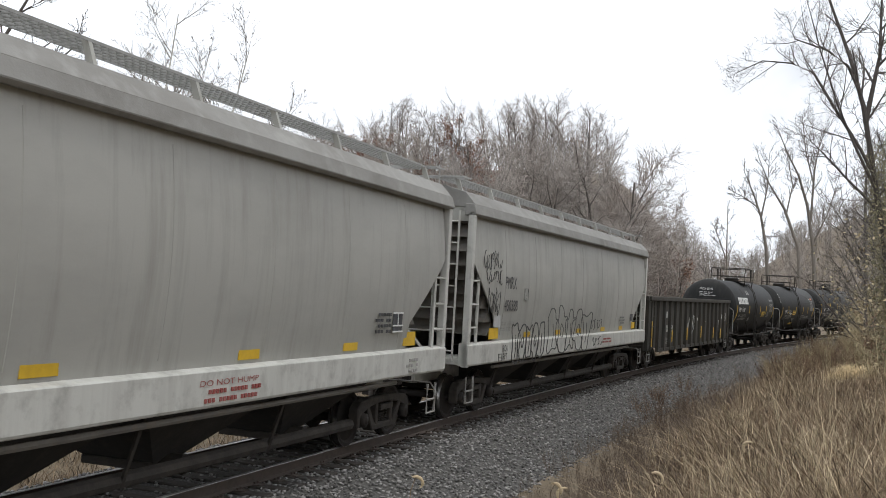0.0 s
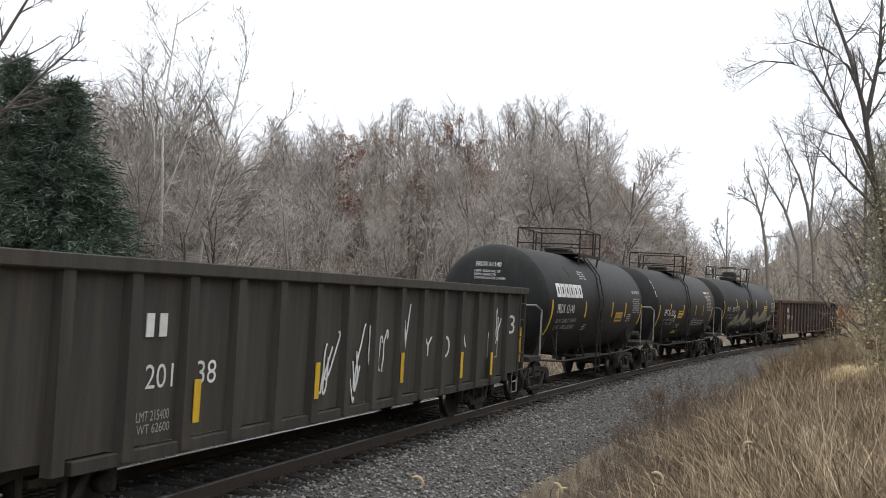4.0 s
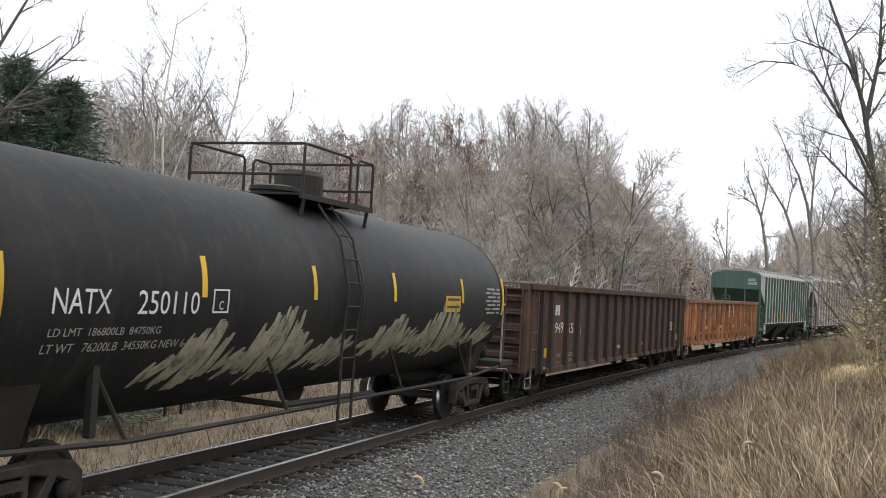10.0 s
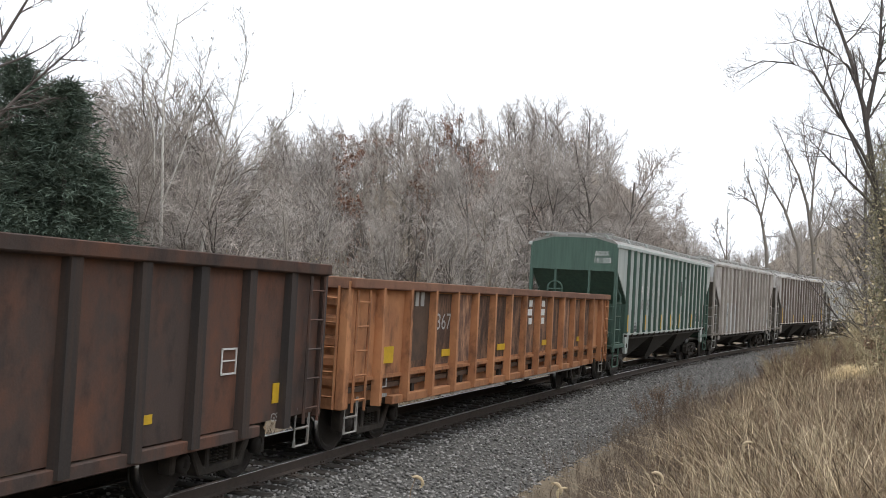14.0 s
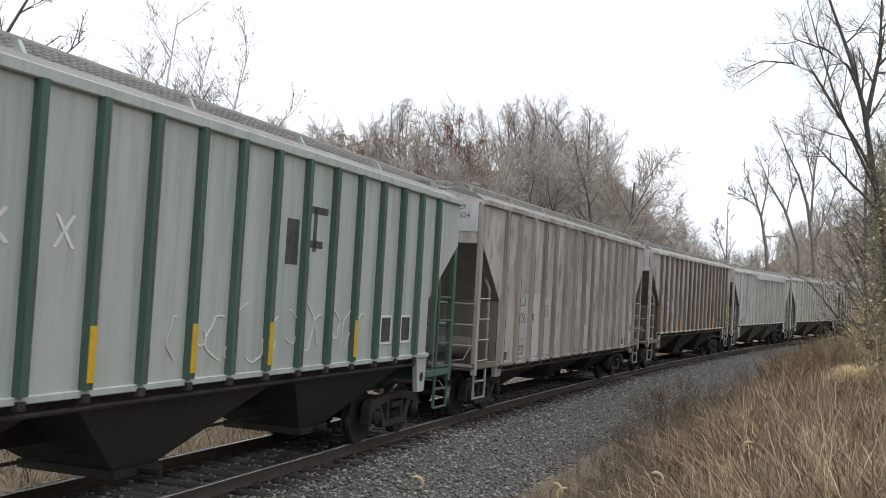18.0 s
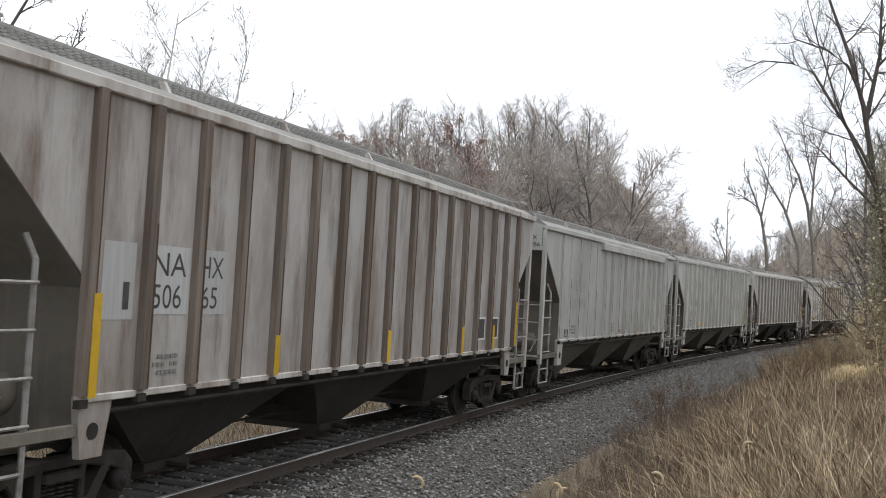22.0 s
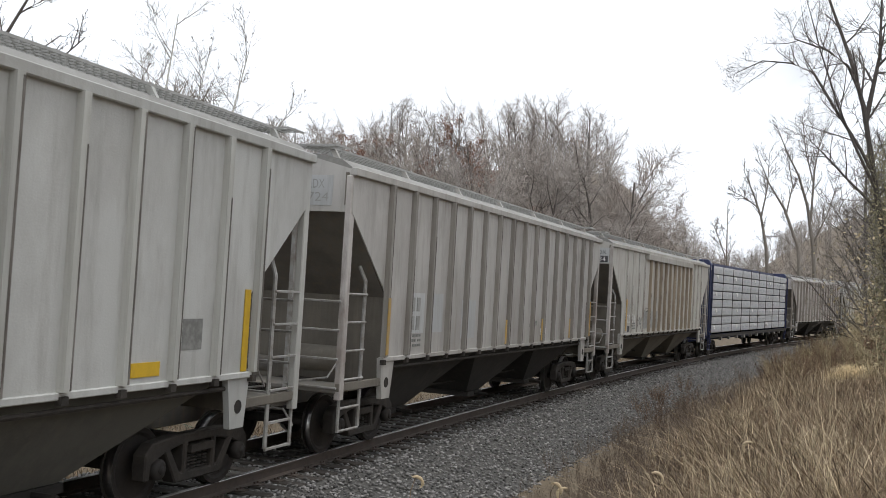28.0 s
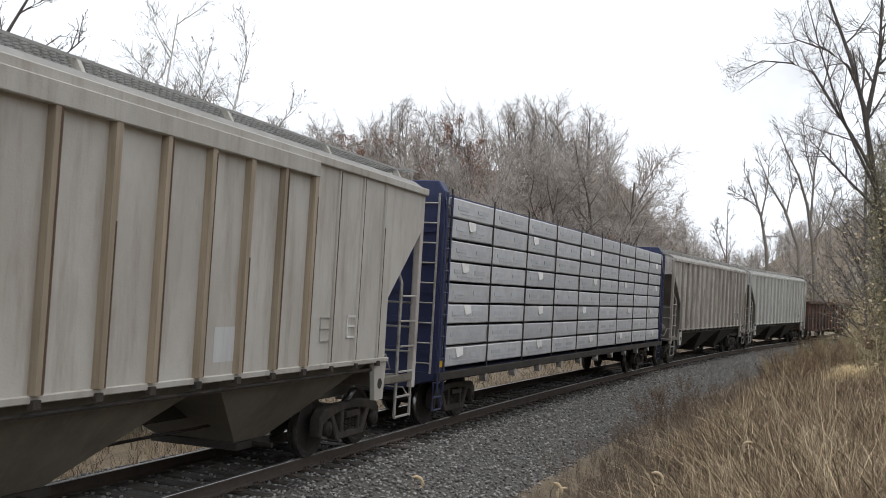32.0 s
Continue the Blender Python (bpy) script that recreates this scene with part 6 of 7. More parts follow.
bars(dusty, 2.5 - LONG / 2, 1.96, 2, 0.14, 0.24, 0.1, DARK_WORN, 1.506)
part("round_mark", Shape().lathe([(1.5, 0.155), (1.508, 0.155)], 0, (0, 11.73 - LONG / 2, 2.02), 20), WHITE, dusty, "white disc with a dark cross")
words("X", (11.63, 11.83, 1.92, 2.12), DARK_MARK, dusty, on_side(LONG, 1.51))
for y, z1, u in ((1.35, 2.5, 1.592), (7.55, 2.10, 1.592), (10.38, 2.10, 1.592), (13.05, 2.09, 1.592), (15.35, 2.56, 1.592)):
    strip(dusty, LONG, y, 1.58, z1, u, 0.09, OCHRE)
frame_mark(dusty, LONG, 10.60, 11.05, 1.71, 1.86, WHITE, 1.503, 0.02)
scrawl(dusty, 9.65 - LONG / 2, 10.25 - LONG / 2, 1.85, 2.08, 6, 0.012, DARK_FADED, 41, label="thin dark scrawl")

LONG = 17.45
tan = ribbed_hopper(255.3, 272.75, "cream", 17, "cream-grey covered hopper with tan rusty posts", split=(0.22, 0.80), bays=BAY_TAN, margin=1.87, stencils=False)
part("number_panel", Shape().box(0.45, 1.38, -LONG / 2 + 0.022, -LONG / 2 + 0.029, 3.80, 4.28), PATCH, tan, "white end panel")
part("number_panel", Shape().box(0.72, 1.34, -LONG / 2 + 0.016, -LONG / 2 + 0.021, 3.82, 4.02), DARK_MARK, tan, "dark band behind the number")
words("OFOX", (0.78, 1.28, 4.08, 4.19), DARK_MARK, tan, on_face(-LONG / 2 + 0.018))
words("2234", (0.82, 1.26, 3.85, 3.99), WHITE, tan, on_face(-LONG / 2 + 0.012))
for text, y0, y1, z0, z1, ink in (("OF", 2.17, 2.61, 2.29, 2.52, DARK_WORN), ("OX", 2.92, 3.36, 2.29, 2.54, DARK_WORN), ("22", 2.19, 2.60, 1.90, 2.16, WHITE), ("34", 2.90, 3.34, 1.89, 2.19, WHITE)):
    words(text, (y0, y1, z0, z1), ink, tan, on_side(LONG, 1.51))
for y0, y1 in ((4.60, 5.20), (5.46, 6.06), (6.30, 6.86)):
    panel(tan, LONG, y0, y1, 1.66, 2.28, DARK_WORN, "grey painted-out patch")
panel(tan, LONG, 10.79, 11.40, 1.69, 2.10, PATCH, "grey painted-out patch")
scrawl(tan, 4.5 - LONG / 2, 5.6 - LONG / 2, 2.26, 2.42, 3, 0.015, SPRAY, 42)
scrawl(tan, 3.6 - LONG / 2, 4.4 - LONG / 2, 1.70, 2.1, 4, 0.012, DARK_FADED, 43)
strip(tan, LONG, 2.02, 1.62, 2.67, 1.506, 0.13, OCHRE)
frame_mark(tan, LONG, 14.40, 14.80, 1.88, 2.22, WHITE, 1.503, 0.03)
frame_mark(tan, LONG, 13.51, 13.90, 1.85, 2.20, DARK_WORN, 1.503, 0.015)
panel(tan, LONG, 2.32, 2.60, 1.58, 1.78, DARK_MARK, "dark label plate")
centrebeam(274.05, 296.6)
ribbed_hopper(298.4, 316.3, "grime", 16, "weathered grey covered hopper far down the train")
ribbed_hopper(317.5, 336.2, "pale", 16, "light grey covered hopper far down the train")
gondola(337.4, 354.5, GON_BROWN, "rusty brown gondola far down the train", 14, 2.9, 0.9)


# ---------------------------------------------------------------- trees and undergrowth
def limb(r, start, heading, length, radius, bits, wander, lift):
    """A crooked tapering limb: its points and radii."""
    pts, d, p = [start.copy()], heading.normalized(), start.copy()
    for i in range(bits):
        d = (d + Vector((r.uniform(-1, 1), r.uniform(-1, 1), r.uniform(-1, 1))) * wander + Vector((0, 0, lift))).normalized()
        p = p + d * length / bits
        pts.append(p.copy())
    return pts, [radius * (1 - 0.72 * i / bits) for i in range(bits + 1)]


def branches(seed, tall, radius, depth, fan, first=0.3, spread=0.8, lift=0.06, lean=(0, 0), ratio=0.55, wander=0.12, thin=0.006):
    """All limbs of a bare tree, trunk first, as (level, points, radii)."""
    r, out = random.Random(seed), []
    trunk = limb(r, Vector((0, 0, -0.3)), Vector((lean[0], lean[1], 1)), tall, radius, 9, wander * 0.45, 0.02)
    out.append((0, *trunk))

    def split(pts, rad, level, length):
        k = len(pts) - 1
        n = fan[level] if level < len(fan) else fan[-1]
        for i in range(n):
            f = (first if level == 0 else 0.15) + (1 - (first if level == 0 else 0.15)) * (i + r.random()) / n
            f = min(f, 0.99)
            j = min(int(f * k), k - 1)
            p = pts[j].lerp(pts[j + 1], f * k - j)
            d = (pts[j + 1] - pts[j]).normalized()
            side = d.orthogonal()
            side.rotate(Matrix.Rotation(r.uniform(0, 6.283), 3, d))
            h = d * r.uniform(0.55, 1.0) + side.normalized() * spread * r.uniform(0.6, 1.25)
            ln = length * ratio * r.uniform(0.6, 1.2) * (1 - 0.5 * f if level == 0 else 1 - 0.35 * f)
            rd = max(min(rad[j] * 0.6, radius * 0.45 ** (level + 0.6)), thin)
            q = limb(r, p, h, ln, rd, 4 if level < 2 else 3 if level == 2 else 2, wander * (1 + 0.35 * level), lift)
            out.append((level + 1, *q))
            if level + 1 < depth:
                split(*q, level + 1, ln)
    split(*trunk, 0, tall * 0.8)
    return out


def fine_twigs(limbs, seed, per, long, width, from_level, loose=0.8, up=0.12):
    """Corners of slim blades along the outer limbs, four to a blade."""
    r, tv = random.Random(seed), []
    for lv, pts, rad in limbs:
        if lv < from_level:
            continue
        n = len(pts) - 1
        for _ in range(per):
            q = r.random() ** 0.7 * n * 0.999
            j = int(q)
            p = pts[j].lerp(pts[j + 1], q - j)
            d = ((pts[j + 1] - pts[j]).normalized() + Vector((r.gauss(0, loose), r.gauss(0, loose), r.gauss(up, loose * 0.8)))).normalized()
            e = d.orthogonal().normalized() * width
            ln = long * r.uniform(0.5, 1.3)
            tv += [p - e, p + e, p + d * ln + e * 0.3, p + d * ln - e * 0.3]
    return tv


def twiggy(limbs, seed, per, long, width, from_level):
    """The limbs' arrays with fine twigs added, and which faces are wood (0) or twigs (1)."""
    v, f = arrays(limbs)
    tv = fine_twigs(limbs, seed, per, long, width, from_level)
    f = np.concatenate([f, np.arange(len(v), len(v) + len(tv)).reshape(-1, 4)])
    kind = np.ones(len(f), int)
    if limbs[0][0] == 0 and all(q[0] for q in limbs[1:]):
        order = [len(arrays([q])[1]) for q in limbs]
        at = np.concatenate([[0], np.cumsum(order)])
        for q, a, b in zip(limbs, at[:-1], at[1:]):
            kind[a:b] = 0 if q[0] < 2 else 1
    return np.concatenate([v, np.array([tuple(q) for q in tv])]), f, kind


def skin(limbs, wood, twig, name, cut=2, fine=None):
    """Two meshes of a bare tree: the trunk with its limbs, and the crown of finer branches."""
    out = []
    for outer, material in ((False, wood), (True, twig)):
        vs, fs = [], []
        for level, pts, rad in limbs:
            if (level >= cut) != outer:
                continue
            sides = 8 if level == 0 else 5 if level == 1 else 3 if level == 2 else 2
            k, base = len(pts), len(vs)
            for i, p in enumerate(pts):
                d = (pts[min(i + 1, k - 1)] - pts[max(i - 1, 0)]).normalized()
                a = d.orthogonal().normalized()
                b = d.cross(a)
                for j in range(sides):
                    w = 6.2832 * j / sides
                    vs.append(p + (a * math.cos(w) + b * math.sin(w)) * rad[i] * (1.3 if sides == 2 else 1))
            for i in range(k - 1):
                for j in range(sides if sides > 2 else 1):
                    fs.append((base + i * sides + j, base + i * sides + (j + 1) % sides, base + (i + 1) * sides + (j + 1) % sides, base + (i + 1) * sides + j))
        if outer and fine:
            k = len(vs)
            extra = fine_twigs(limbs, len(limbs), *fine)
            vs += extra
            fs += [(k + i, k + i + 1, k + i + 2, k + i + 3) for i in range(0, len(extra), 4)]
        me = bpy.data.meshes.new(name)
        me.from_pydata(vs, [], fs)
        me.materials.append(material)
        out.append(me)
    return out


def arrays(limbs):
    """The same limbs as bare arrays, for woods that are joined: slim three-sided trunks, the rest as tapering slips."""
    vs, fs = [], []
    for level, pts, rad in limbs:
        keep = range(0, len(pts), 3) if level == 0 else (0, len(pts) // 2, len(pts) - 1) if len(pts) > 3 else (0, len(pts) - 1)
        pts, rad = [pts[i] for i in keep], [rad[i] for i in keep]
        sides, wide = (3, 1.0) if level == 0 else (2, 1.35)
        k, base = len(pts), len(vs)
        a = (pts[-1] - pts[0]).orthogonal().normalized()
        a.rotate(Matrix.Rotation(len(vs) * 0.7, 3, pts[-1] - pts[0]))
        b = (pts[-1] - pts[0]).normalized().cross(a)
        for i, p in enumerate(pts):
            for j in range(sides):
                w = 6.2832 * j / sides
                vs.append(p + (a * math.cos(w) + b * math.sin(w)) * rad[i] * wide)
        for i in range(k - 1):
            for j in range(sides if sides > 2 else 1):
                fs.append((base + i * sides + j, base + i * sides + (j + 1) % sides, base + (i + 1) * sides + (j + 1) % sides, base + (i + 1) * sides + j))
    return np.array([tuple(v) for v in vs]), np.array(fs)


def leaf_cloud(limbs, seed, count, size, from_level=2, around=0.25):
    """Small leaves hung about the twigs, as quads."""
    r = random.Random(seed)
    pool = [p for lv, pts, _ in limbs if lv >= from_level for p in pts[1:]]
    vs, fs = [], []
    for _ in range(count):
        p = r.choice(pool) + Vector((r.gauss(0, around), r.gauss(0, around), r.gauss(0, around)))
        a = Vector((r.gauss(0, 1), r.gauss(0, 1), r.gauss(0, 1))).normalized()
        b = a.orthogonal().normalized()
        s = size * r.uniform(0.6, 1.3)
        k = len(vs)
        vs += [p - a * s, p + b * s * 0.55, p + a * s, p - b * s * 0.55]
        fs.append((k, k + 1, k + 2, k + 3))
    return vs, fs


def joined(name, pieces, material, label, category):
    """Many placed copies of arrays as one object that nobody would count."""
    V, F, M, base = [], [], [], 0
    for (v, f, *kind), (x, y, z, turn, size, stretch) in pieces:
        M.append(kind[0] if kind else np.zeros(len(f), int))
        c, s = math.cos(turn) * size, math.sin(turn) * size
        V.append(np.stack([v[:, 0] * c - v[:, 1] * s + x, v[:, 0] * s + v[:, 1] * c + y, v[:, 2] * size * stretch + z], -1))
        F.append(f + base)
        base += len(v)
    V, F = np.concatenate(V), np.concatenate(F)
    me = bpy.data.meshes.new(name)
    n, k = F.shape
    me.vertices.add(len(V))
    me.vertices.foreach_set("co", V.astype(np.float32).ravel())
    me.loops.add(n * k)
    me.loops.foreach_set("vertex_index", F.astype(np.int32).ravel())
    me.polygons.add(n)
    me.polygons.foreach_set("loop_start", np.arange(0, n * k, k, dtype=np.int32))
    me.update(calc_edges=True)
    pair = material if isinstance(material, tuple) else (material,)
    for m in pair:
        me.materials.append(m)
    if len(pair) > 1:
        me.polygons.foreach_set("material_index", np.concatenate(M).astype(np.int32))
    me.validate()
    return tagged(new(name, me), label, category, kind="stuff")


def put_tree(template, x, y, size, turn, label, crown=None, name="bare_tree", group="", z=None):
    """A tree of its own: an Empty at its foot with trunk-and-limbs, and a crown of leaves where it has one."""
    tree = thing(name, label, "tree", group)
    tree.matrix_basis = pose(x, y, float(height(x, y)) if z is None else z, 0, 0, turn) @ Matrix.Scale(size, 4)
    for kind, me in (("trunk", template[0]), ("crown", template[1]), ("vine", crown)):
        if me is not None:
            new(kind, me).parent = tree
    return tree


def leaves_mesh(name, limbs, seed, count, size, material, **kw):
    me = bpy.data.meshes.new(name)
    v, f = leaf_cloud(limbs, seed, count, size, **kw)
    me.from_pydata(v, [], f)
    me.materials.append(material)
    return me


def centre_x(y):
    keep = _s < 330
    return float(np.interp(y, _y[keep], _x[keep]))


def bearing_of(x, y):
    return math.degrees(math.atan2(-x, y))


# the woods on the hill beyond the track
far_limbs = [branches(40 + i, 1.0, 0.0105, 2, (16, 6), 0.30, 0.80, 0.06, ratio=0.48, wander=0.18, thin=0.0010) for i in range(7)]
far_kinds = [twiggy(l, i, 7, 0.062, 0.00075, 2) for i, l in enumerate(far_limbs)]
light_kinds = [twiggy([q for k, q in enumerate(l) if q[0] < 2 or k % 2], i, 4, 0.10, 0.0013, 2) for i, l in enumerate(far_limbs)]
rng = random.Random(21)


def wood_spots(count, near, far, right=5.9, left=47):
    out = []
    while len(out) < count:
        b, d = rng.uniform(right, left), near + (far - near) * rng.random() ** 0.8
        x, y = -math.sin(radians(b)) * d, math.cos(radians(b)) * d
        if across(x, y) < -15:
            out.append((x, y))
    return out


def grove(name, spots, kinds, low, high, material, label):
    joined(name, [(kinds[rng.randrange(len(kinds))], (x, y, float(height(x, y)) - 0.1, rng.uniform(0, 6.28), rng.uniform(low, high), rng.uniform(0.9, 1.12))) for x, y in spots], material, label, "woods")


grove("hillside_woods", wood_spots(260, 62, 150), far_kinds, 9, 14, (BARK, TWIG), "leafless grey-brown woods on the hillside")
grove("ridge_top_woods", wood_spots(130, 115, 165, 7.5), far_kinds, 12, 16, (BARK_DARK, TWIG), "leafless woods along the top of the hill")
edge = [(-math.sin(radians(b)) * d, math.cos(radians(b)) * d) for b, d in [(rng.uniform(3.5, 14), rng.uniform(78, 135)) for _ in range(110)]]
grove("spur_woods", [s for s in edge if across(*s) < -13], far_kinds, 8, 11.5, (BARK_DARK, TWIG), "leafless woods on the spur of the hill")
behind = [(-math.sin(radians(b)) * d, math.cos(radians(b)) * d) for b, d in [(rng.uniform(31, 43), rng.uniform(42, 60)) for _ in range(80)]]
grove("woods_behind_sycamores", behind, far_kinds, 11.5, 15.5, (BARK_DARK, TWIG_DARK), "dense grey-brown leafless woods behind the sycamores")
grove("understory_woods", wood_spots(95, 95, 160, 7.0), far_kinds, 5.5, 9, (BARK, TWIG), "low leafless trees under the hillside woods")
grove("dark_hillside_trees", wood_spots(70, 60, 140), far_kinds, 9, 13, BARK_DARK, "darker bare trees among the hillside woods")
oak = [leaf_cloud(l, 9 + i, 700, 0.016, 1, 0.02) for i, l in enumerate(far_limbs[:3])]
oak = [(np.array([tuple(p) for p in v]), np.array(f)) for v, f in oak]
red_spots = wood_spots(34, 75, 150) + [(-math.sin(radians(b)) * d, math.cos(radians(b)) * d) for b, d in ((4.9, 112), (5.5, 116), (6.2, 106), (9.0, 95), (10.4, 92), (12.4, 90), (16.8, 128), (17.4, 132), (19.0, 128), (21.8, 130), (22.6, 128), (26.2, 118), (27.3, 118), (28.4, 116), (29.3, 116))]
flank = [(-math.sin(radians(b)) * d, math.cos(radians(b)) * d) for b, d in [(rng.uniform(25.5, 32), rng.uniform(90, 118)) for _ in range(34)]]
grove("flank_woods", flank, far_kinds, 12, 15.5, (BARK_DARK, TWIG), "leafless woods on the flank of the hill")
red_spots += flank[:6]
joined("oak_leaves", [(oak[i % 3], (x, y, float(height(x, y)) - 0.1, rng.uniform(0, 6.28), rng.uniform(8, 12), 1.0)) for i, (x, y) in enumerate(red_spots)], LEAF_RED, "dead red-brown leaves clinging to hillside oaks", "leaves")
grove("oak_trees", red_spots, far_kinds[:3], 8, 13, BARK_DARK, "bare oaks with clinging dead leaves")

# far ridge at the end of the valley
spots = []
while len(spots) < 430:
    a, d = radians(rng.uniform(-10, 5.5)), rng.uniform(170, 380)
    spots.append((-math.sin(a) * d, math.cos(a) * d))
grove("valley_woods", [p for p in spots if abs(across(*p)) > 8], light_kinds, 8, 12, (BARK, TWIG), "distant bare woods at the end of the valley")
grove("bank_woods", [(x, y) for x, y in [(rng.uniform(6, 40), rng.uniform(60, 190)) for _ in range(220)] if across(x, y) > 9], light_kinds, 7, 12, (BARK, TWIG), "bare woods on the slope above the near bank")

# thickets between track and hill
bush_limbs = [sum([branches(70 + 5 * i + j, 1.0, 0.010, 2, (7, 3), 0.15, 0.55, 0.06, (rng.uniform(-0.5, 0.5), rng.uniform(-0.5, 0.5)), 0.5, 0.16, 0.0022) for j in range(5)], []) for i in range(5)]
bush = [twiggy(l, 30 + i, 2, 0.16, 0.0016, 1) for i, l in enumerate(bush_limbs)]


def brush(name, count, y0, y1, u0, u1, low, high, material, label, kinds=bush, keep=None):
    pieces = []
    while len(pieces) < count:
        y, u = rng.uniform(y0, y1), rng.uniform(u0, u1)
        x = centre_x(y) + u
        size = rng.uniform(low, high)
        if keep and not keep(x, y, size):
            continue
        pieces.append((kinds[rng.randrange(len(kinds))], (x, y, float(height(x, y)) - 0.05, rng.uniform(0, 6.28), size, 1.0)))
    joined(name, pieces, material, label, "shrubs")


brush("thicket", 230, 16, 120, -40, -14, 2.3, 5.2, THICKET, "tangled leafless thicket of saplings and brush")
def left_gap(x, y, size):
    return 31 < bearing_of(x, y) < 41 and 27 < math.hypot(x, y) < 46


brush("left_thicket", 60, 20, 40, -34, -13, 3.5, 6.5, BARK, "dense leafless thicket beside the evergreens", bush, left_gap)
brush("pale_brush", 120, 30, 100, -30, -12, 1.6, 3.6, OLIVE, "pale olive-brown brush below the woods")
leafy = [(np.array([tuple(p) for p in v]), np.array(f)) for v, f in [leaf_cloud(l, 90 + i, 480, 0.0095, 1, 0.04) for i, l in enumerate(bush_limbs)]]
brush("leafy_brush", 210, 40, 115, -36, -12, 2.2, 4.8, OLIVE, "olive and tan leafy brush at the foot of the hill", leafy, lambda x, y, size: 2.5 < bearing_of(x, y) < 33)
brush("dark_thicket", 85, 24, 60, -40, -13, 4.5, 8.0, BARK_DARK, "dark dense thicket behind the sycamores", bush, lambda x, y, size: 26 < bearing_of(x, y) < 40 and math.hypot(x, y) > 31)
brush("thicket_leaves", 60, 24, 60, -40, -13, 4.0, 7.0, OLIVE, "olive leaves left on the thicket behind the sycamores", leafy, lambda x, y, size: 26 < bearing_of(x, y) < 37 and math.hypot(x, y) > 33)
reds = [(np.array([tuple(p) for p in v]), np.array(f)) for v, f in [leaf_cloud(l, 60 + i, 260, 0.022, 1, 0.03) for i, l in enumerate(bush_limbs[:3])]]
brush("red_leaf_brush", 44, 60, 95, -26, -14, 3.0, 4.8, LEAF_RED, "brush with rusty dead leaves", reds, lambda x, y, size: 6 < bearing_of(x, y) < 15)

mid_kinds = [branches(100 + i, 1.0, 0.009, 3, (13, 6, 4), 0.28, 0.65, 0.06, ratio=0.48, thin=0.0009) for i in range(4)]
mid_mesh = [skin(b, BARK, TWIG, "bare_tree", 2, (3, 0.06, 0.0006, 3)) for b in mid_kinds]
dark_mesh = [skin(b, BARK_DARK, BARK_DARK, "dark_bare_tree", 2, (3, 0.055, 0.0006, 3)) for b in mid_kinds[:2]]
broad_mesh = [skin(branches(120 + i, 0.88, 0.011, 3, (13, 7, 5), 0.26, 0.78, 0.08, ratio=0.52, wander=0.16, thin=0.0008), BARK_DARK, TWIG, "broad_tree", 2, (6, 0.07, 0.0005, 3)) for i in range(3)]
for i in range(54):
    while True:
        y, u = rng.uniform(24, 90), -rng.uniform(17, 42)
        x = centre_x(y) + u
        if 5.9 < bearing_of(x, y) < 44:
            break
    dark = i % 3 == 0
    put_tree(dark_mesh[i % 2] if dark else mid_mesh[i % 4], x, y, rng.uniform(7, 11.5), rng.uniform(0, 360), "dark crooked leafless tree in the thicket" if dark else "slim leafless tree in the thicket beyond the track", group="trees beyond the track")
for b, d, size in ((5.3, 128, 17), (5.9, 116, 19), (6.5, 104, 20), (7.3, 97, 21.5), (8.0, 101, 22), (8.7, 92, 22), (9.6, 88, 22), (10.5, 93, 22.5), (11.4, 86, 21.5), (12.4, 84, 20), (13.8, 86, 19), (15.2, 84, 18), (16.6, 92, 18), (18.0, 96, 18)):
    x, y = -math.sin(radians(b)) * d, math.cos(radians(b)) * d
    put_tree(broad_mesh[int(b) % 3], x, y, size * (1.12 if b > 8.5 else 0.92), b * 77, "broad-crowned leafless tree at the foot of the hill", group="trees beyond the track")


def from_lines(lines, seed, fan, spread, ratio, wander, thin, depth=4, lift=0.06):
    """A tree whose main limbs follow drawn lines: (points, radius at foot, radius at tip, reach of its boughs)."""
    r, out = random.Random(seed), []

    def split(pts, rad, level, length):
        k = len(pts) - 1
        n = fan[min(level, len(fan) - 1)]
        for i in range(n):
            f = min(0.25 + 0.75 * (i + r.random()) / n, 0.99) if level == 0 else min(0.1 + 0.9 * (i + r.random()) / n, 0.99)
            j = min(int(f * k), k - 1)
            p, d = pts[j].lerp(pts[j + 1], f * k - j), (pts[j + 1] - pts[j]).normalized()
            side = d.orthogonal()
            side.rotate(Matrix.Rotation(r.uniform(0, 6.283), 3, d))
            ln = length * ratio * r.uniform(0.55, 1.25) * (1 - 0.4 * f)
            q = limb(r, p, d * r.uniform(0.5, 1.0) + side.normalized() * spread * r.uniform(0.6, 1.3), ln, max(min(rad[j] * 0.55, 0.05 * 0.5 ** level), thin), 4 if level < 2 else 3, wander * (1 + 0.3 * level), lift)
            out.append((level + 1, *q))
            if level + 1 < depth:
                split(*q, level + 1, ln)
    for pts, r0, r1, reach in lines:
        pts = [Vector(p) for p in pts]
        rad = [r0 + (r1 - r0) * i / (len(pts) - 1) for i in range(len(pts))]
        out.append((0, pts, rad))
        split(pts, rad, 0, reach)
    return out


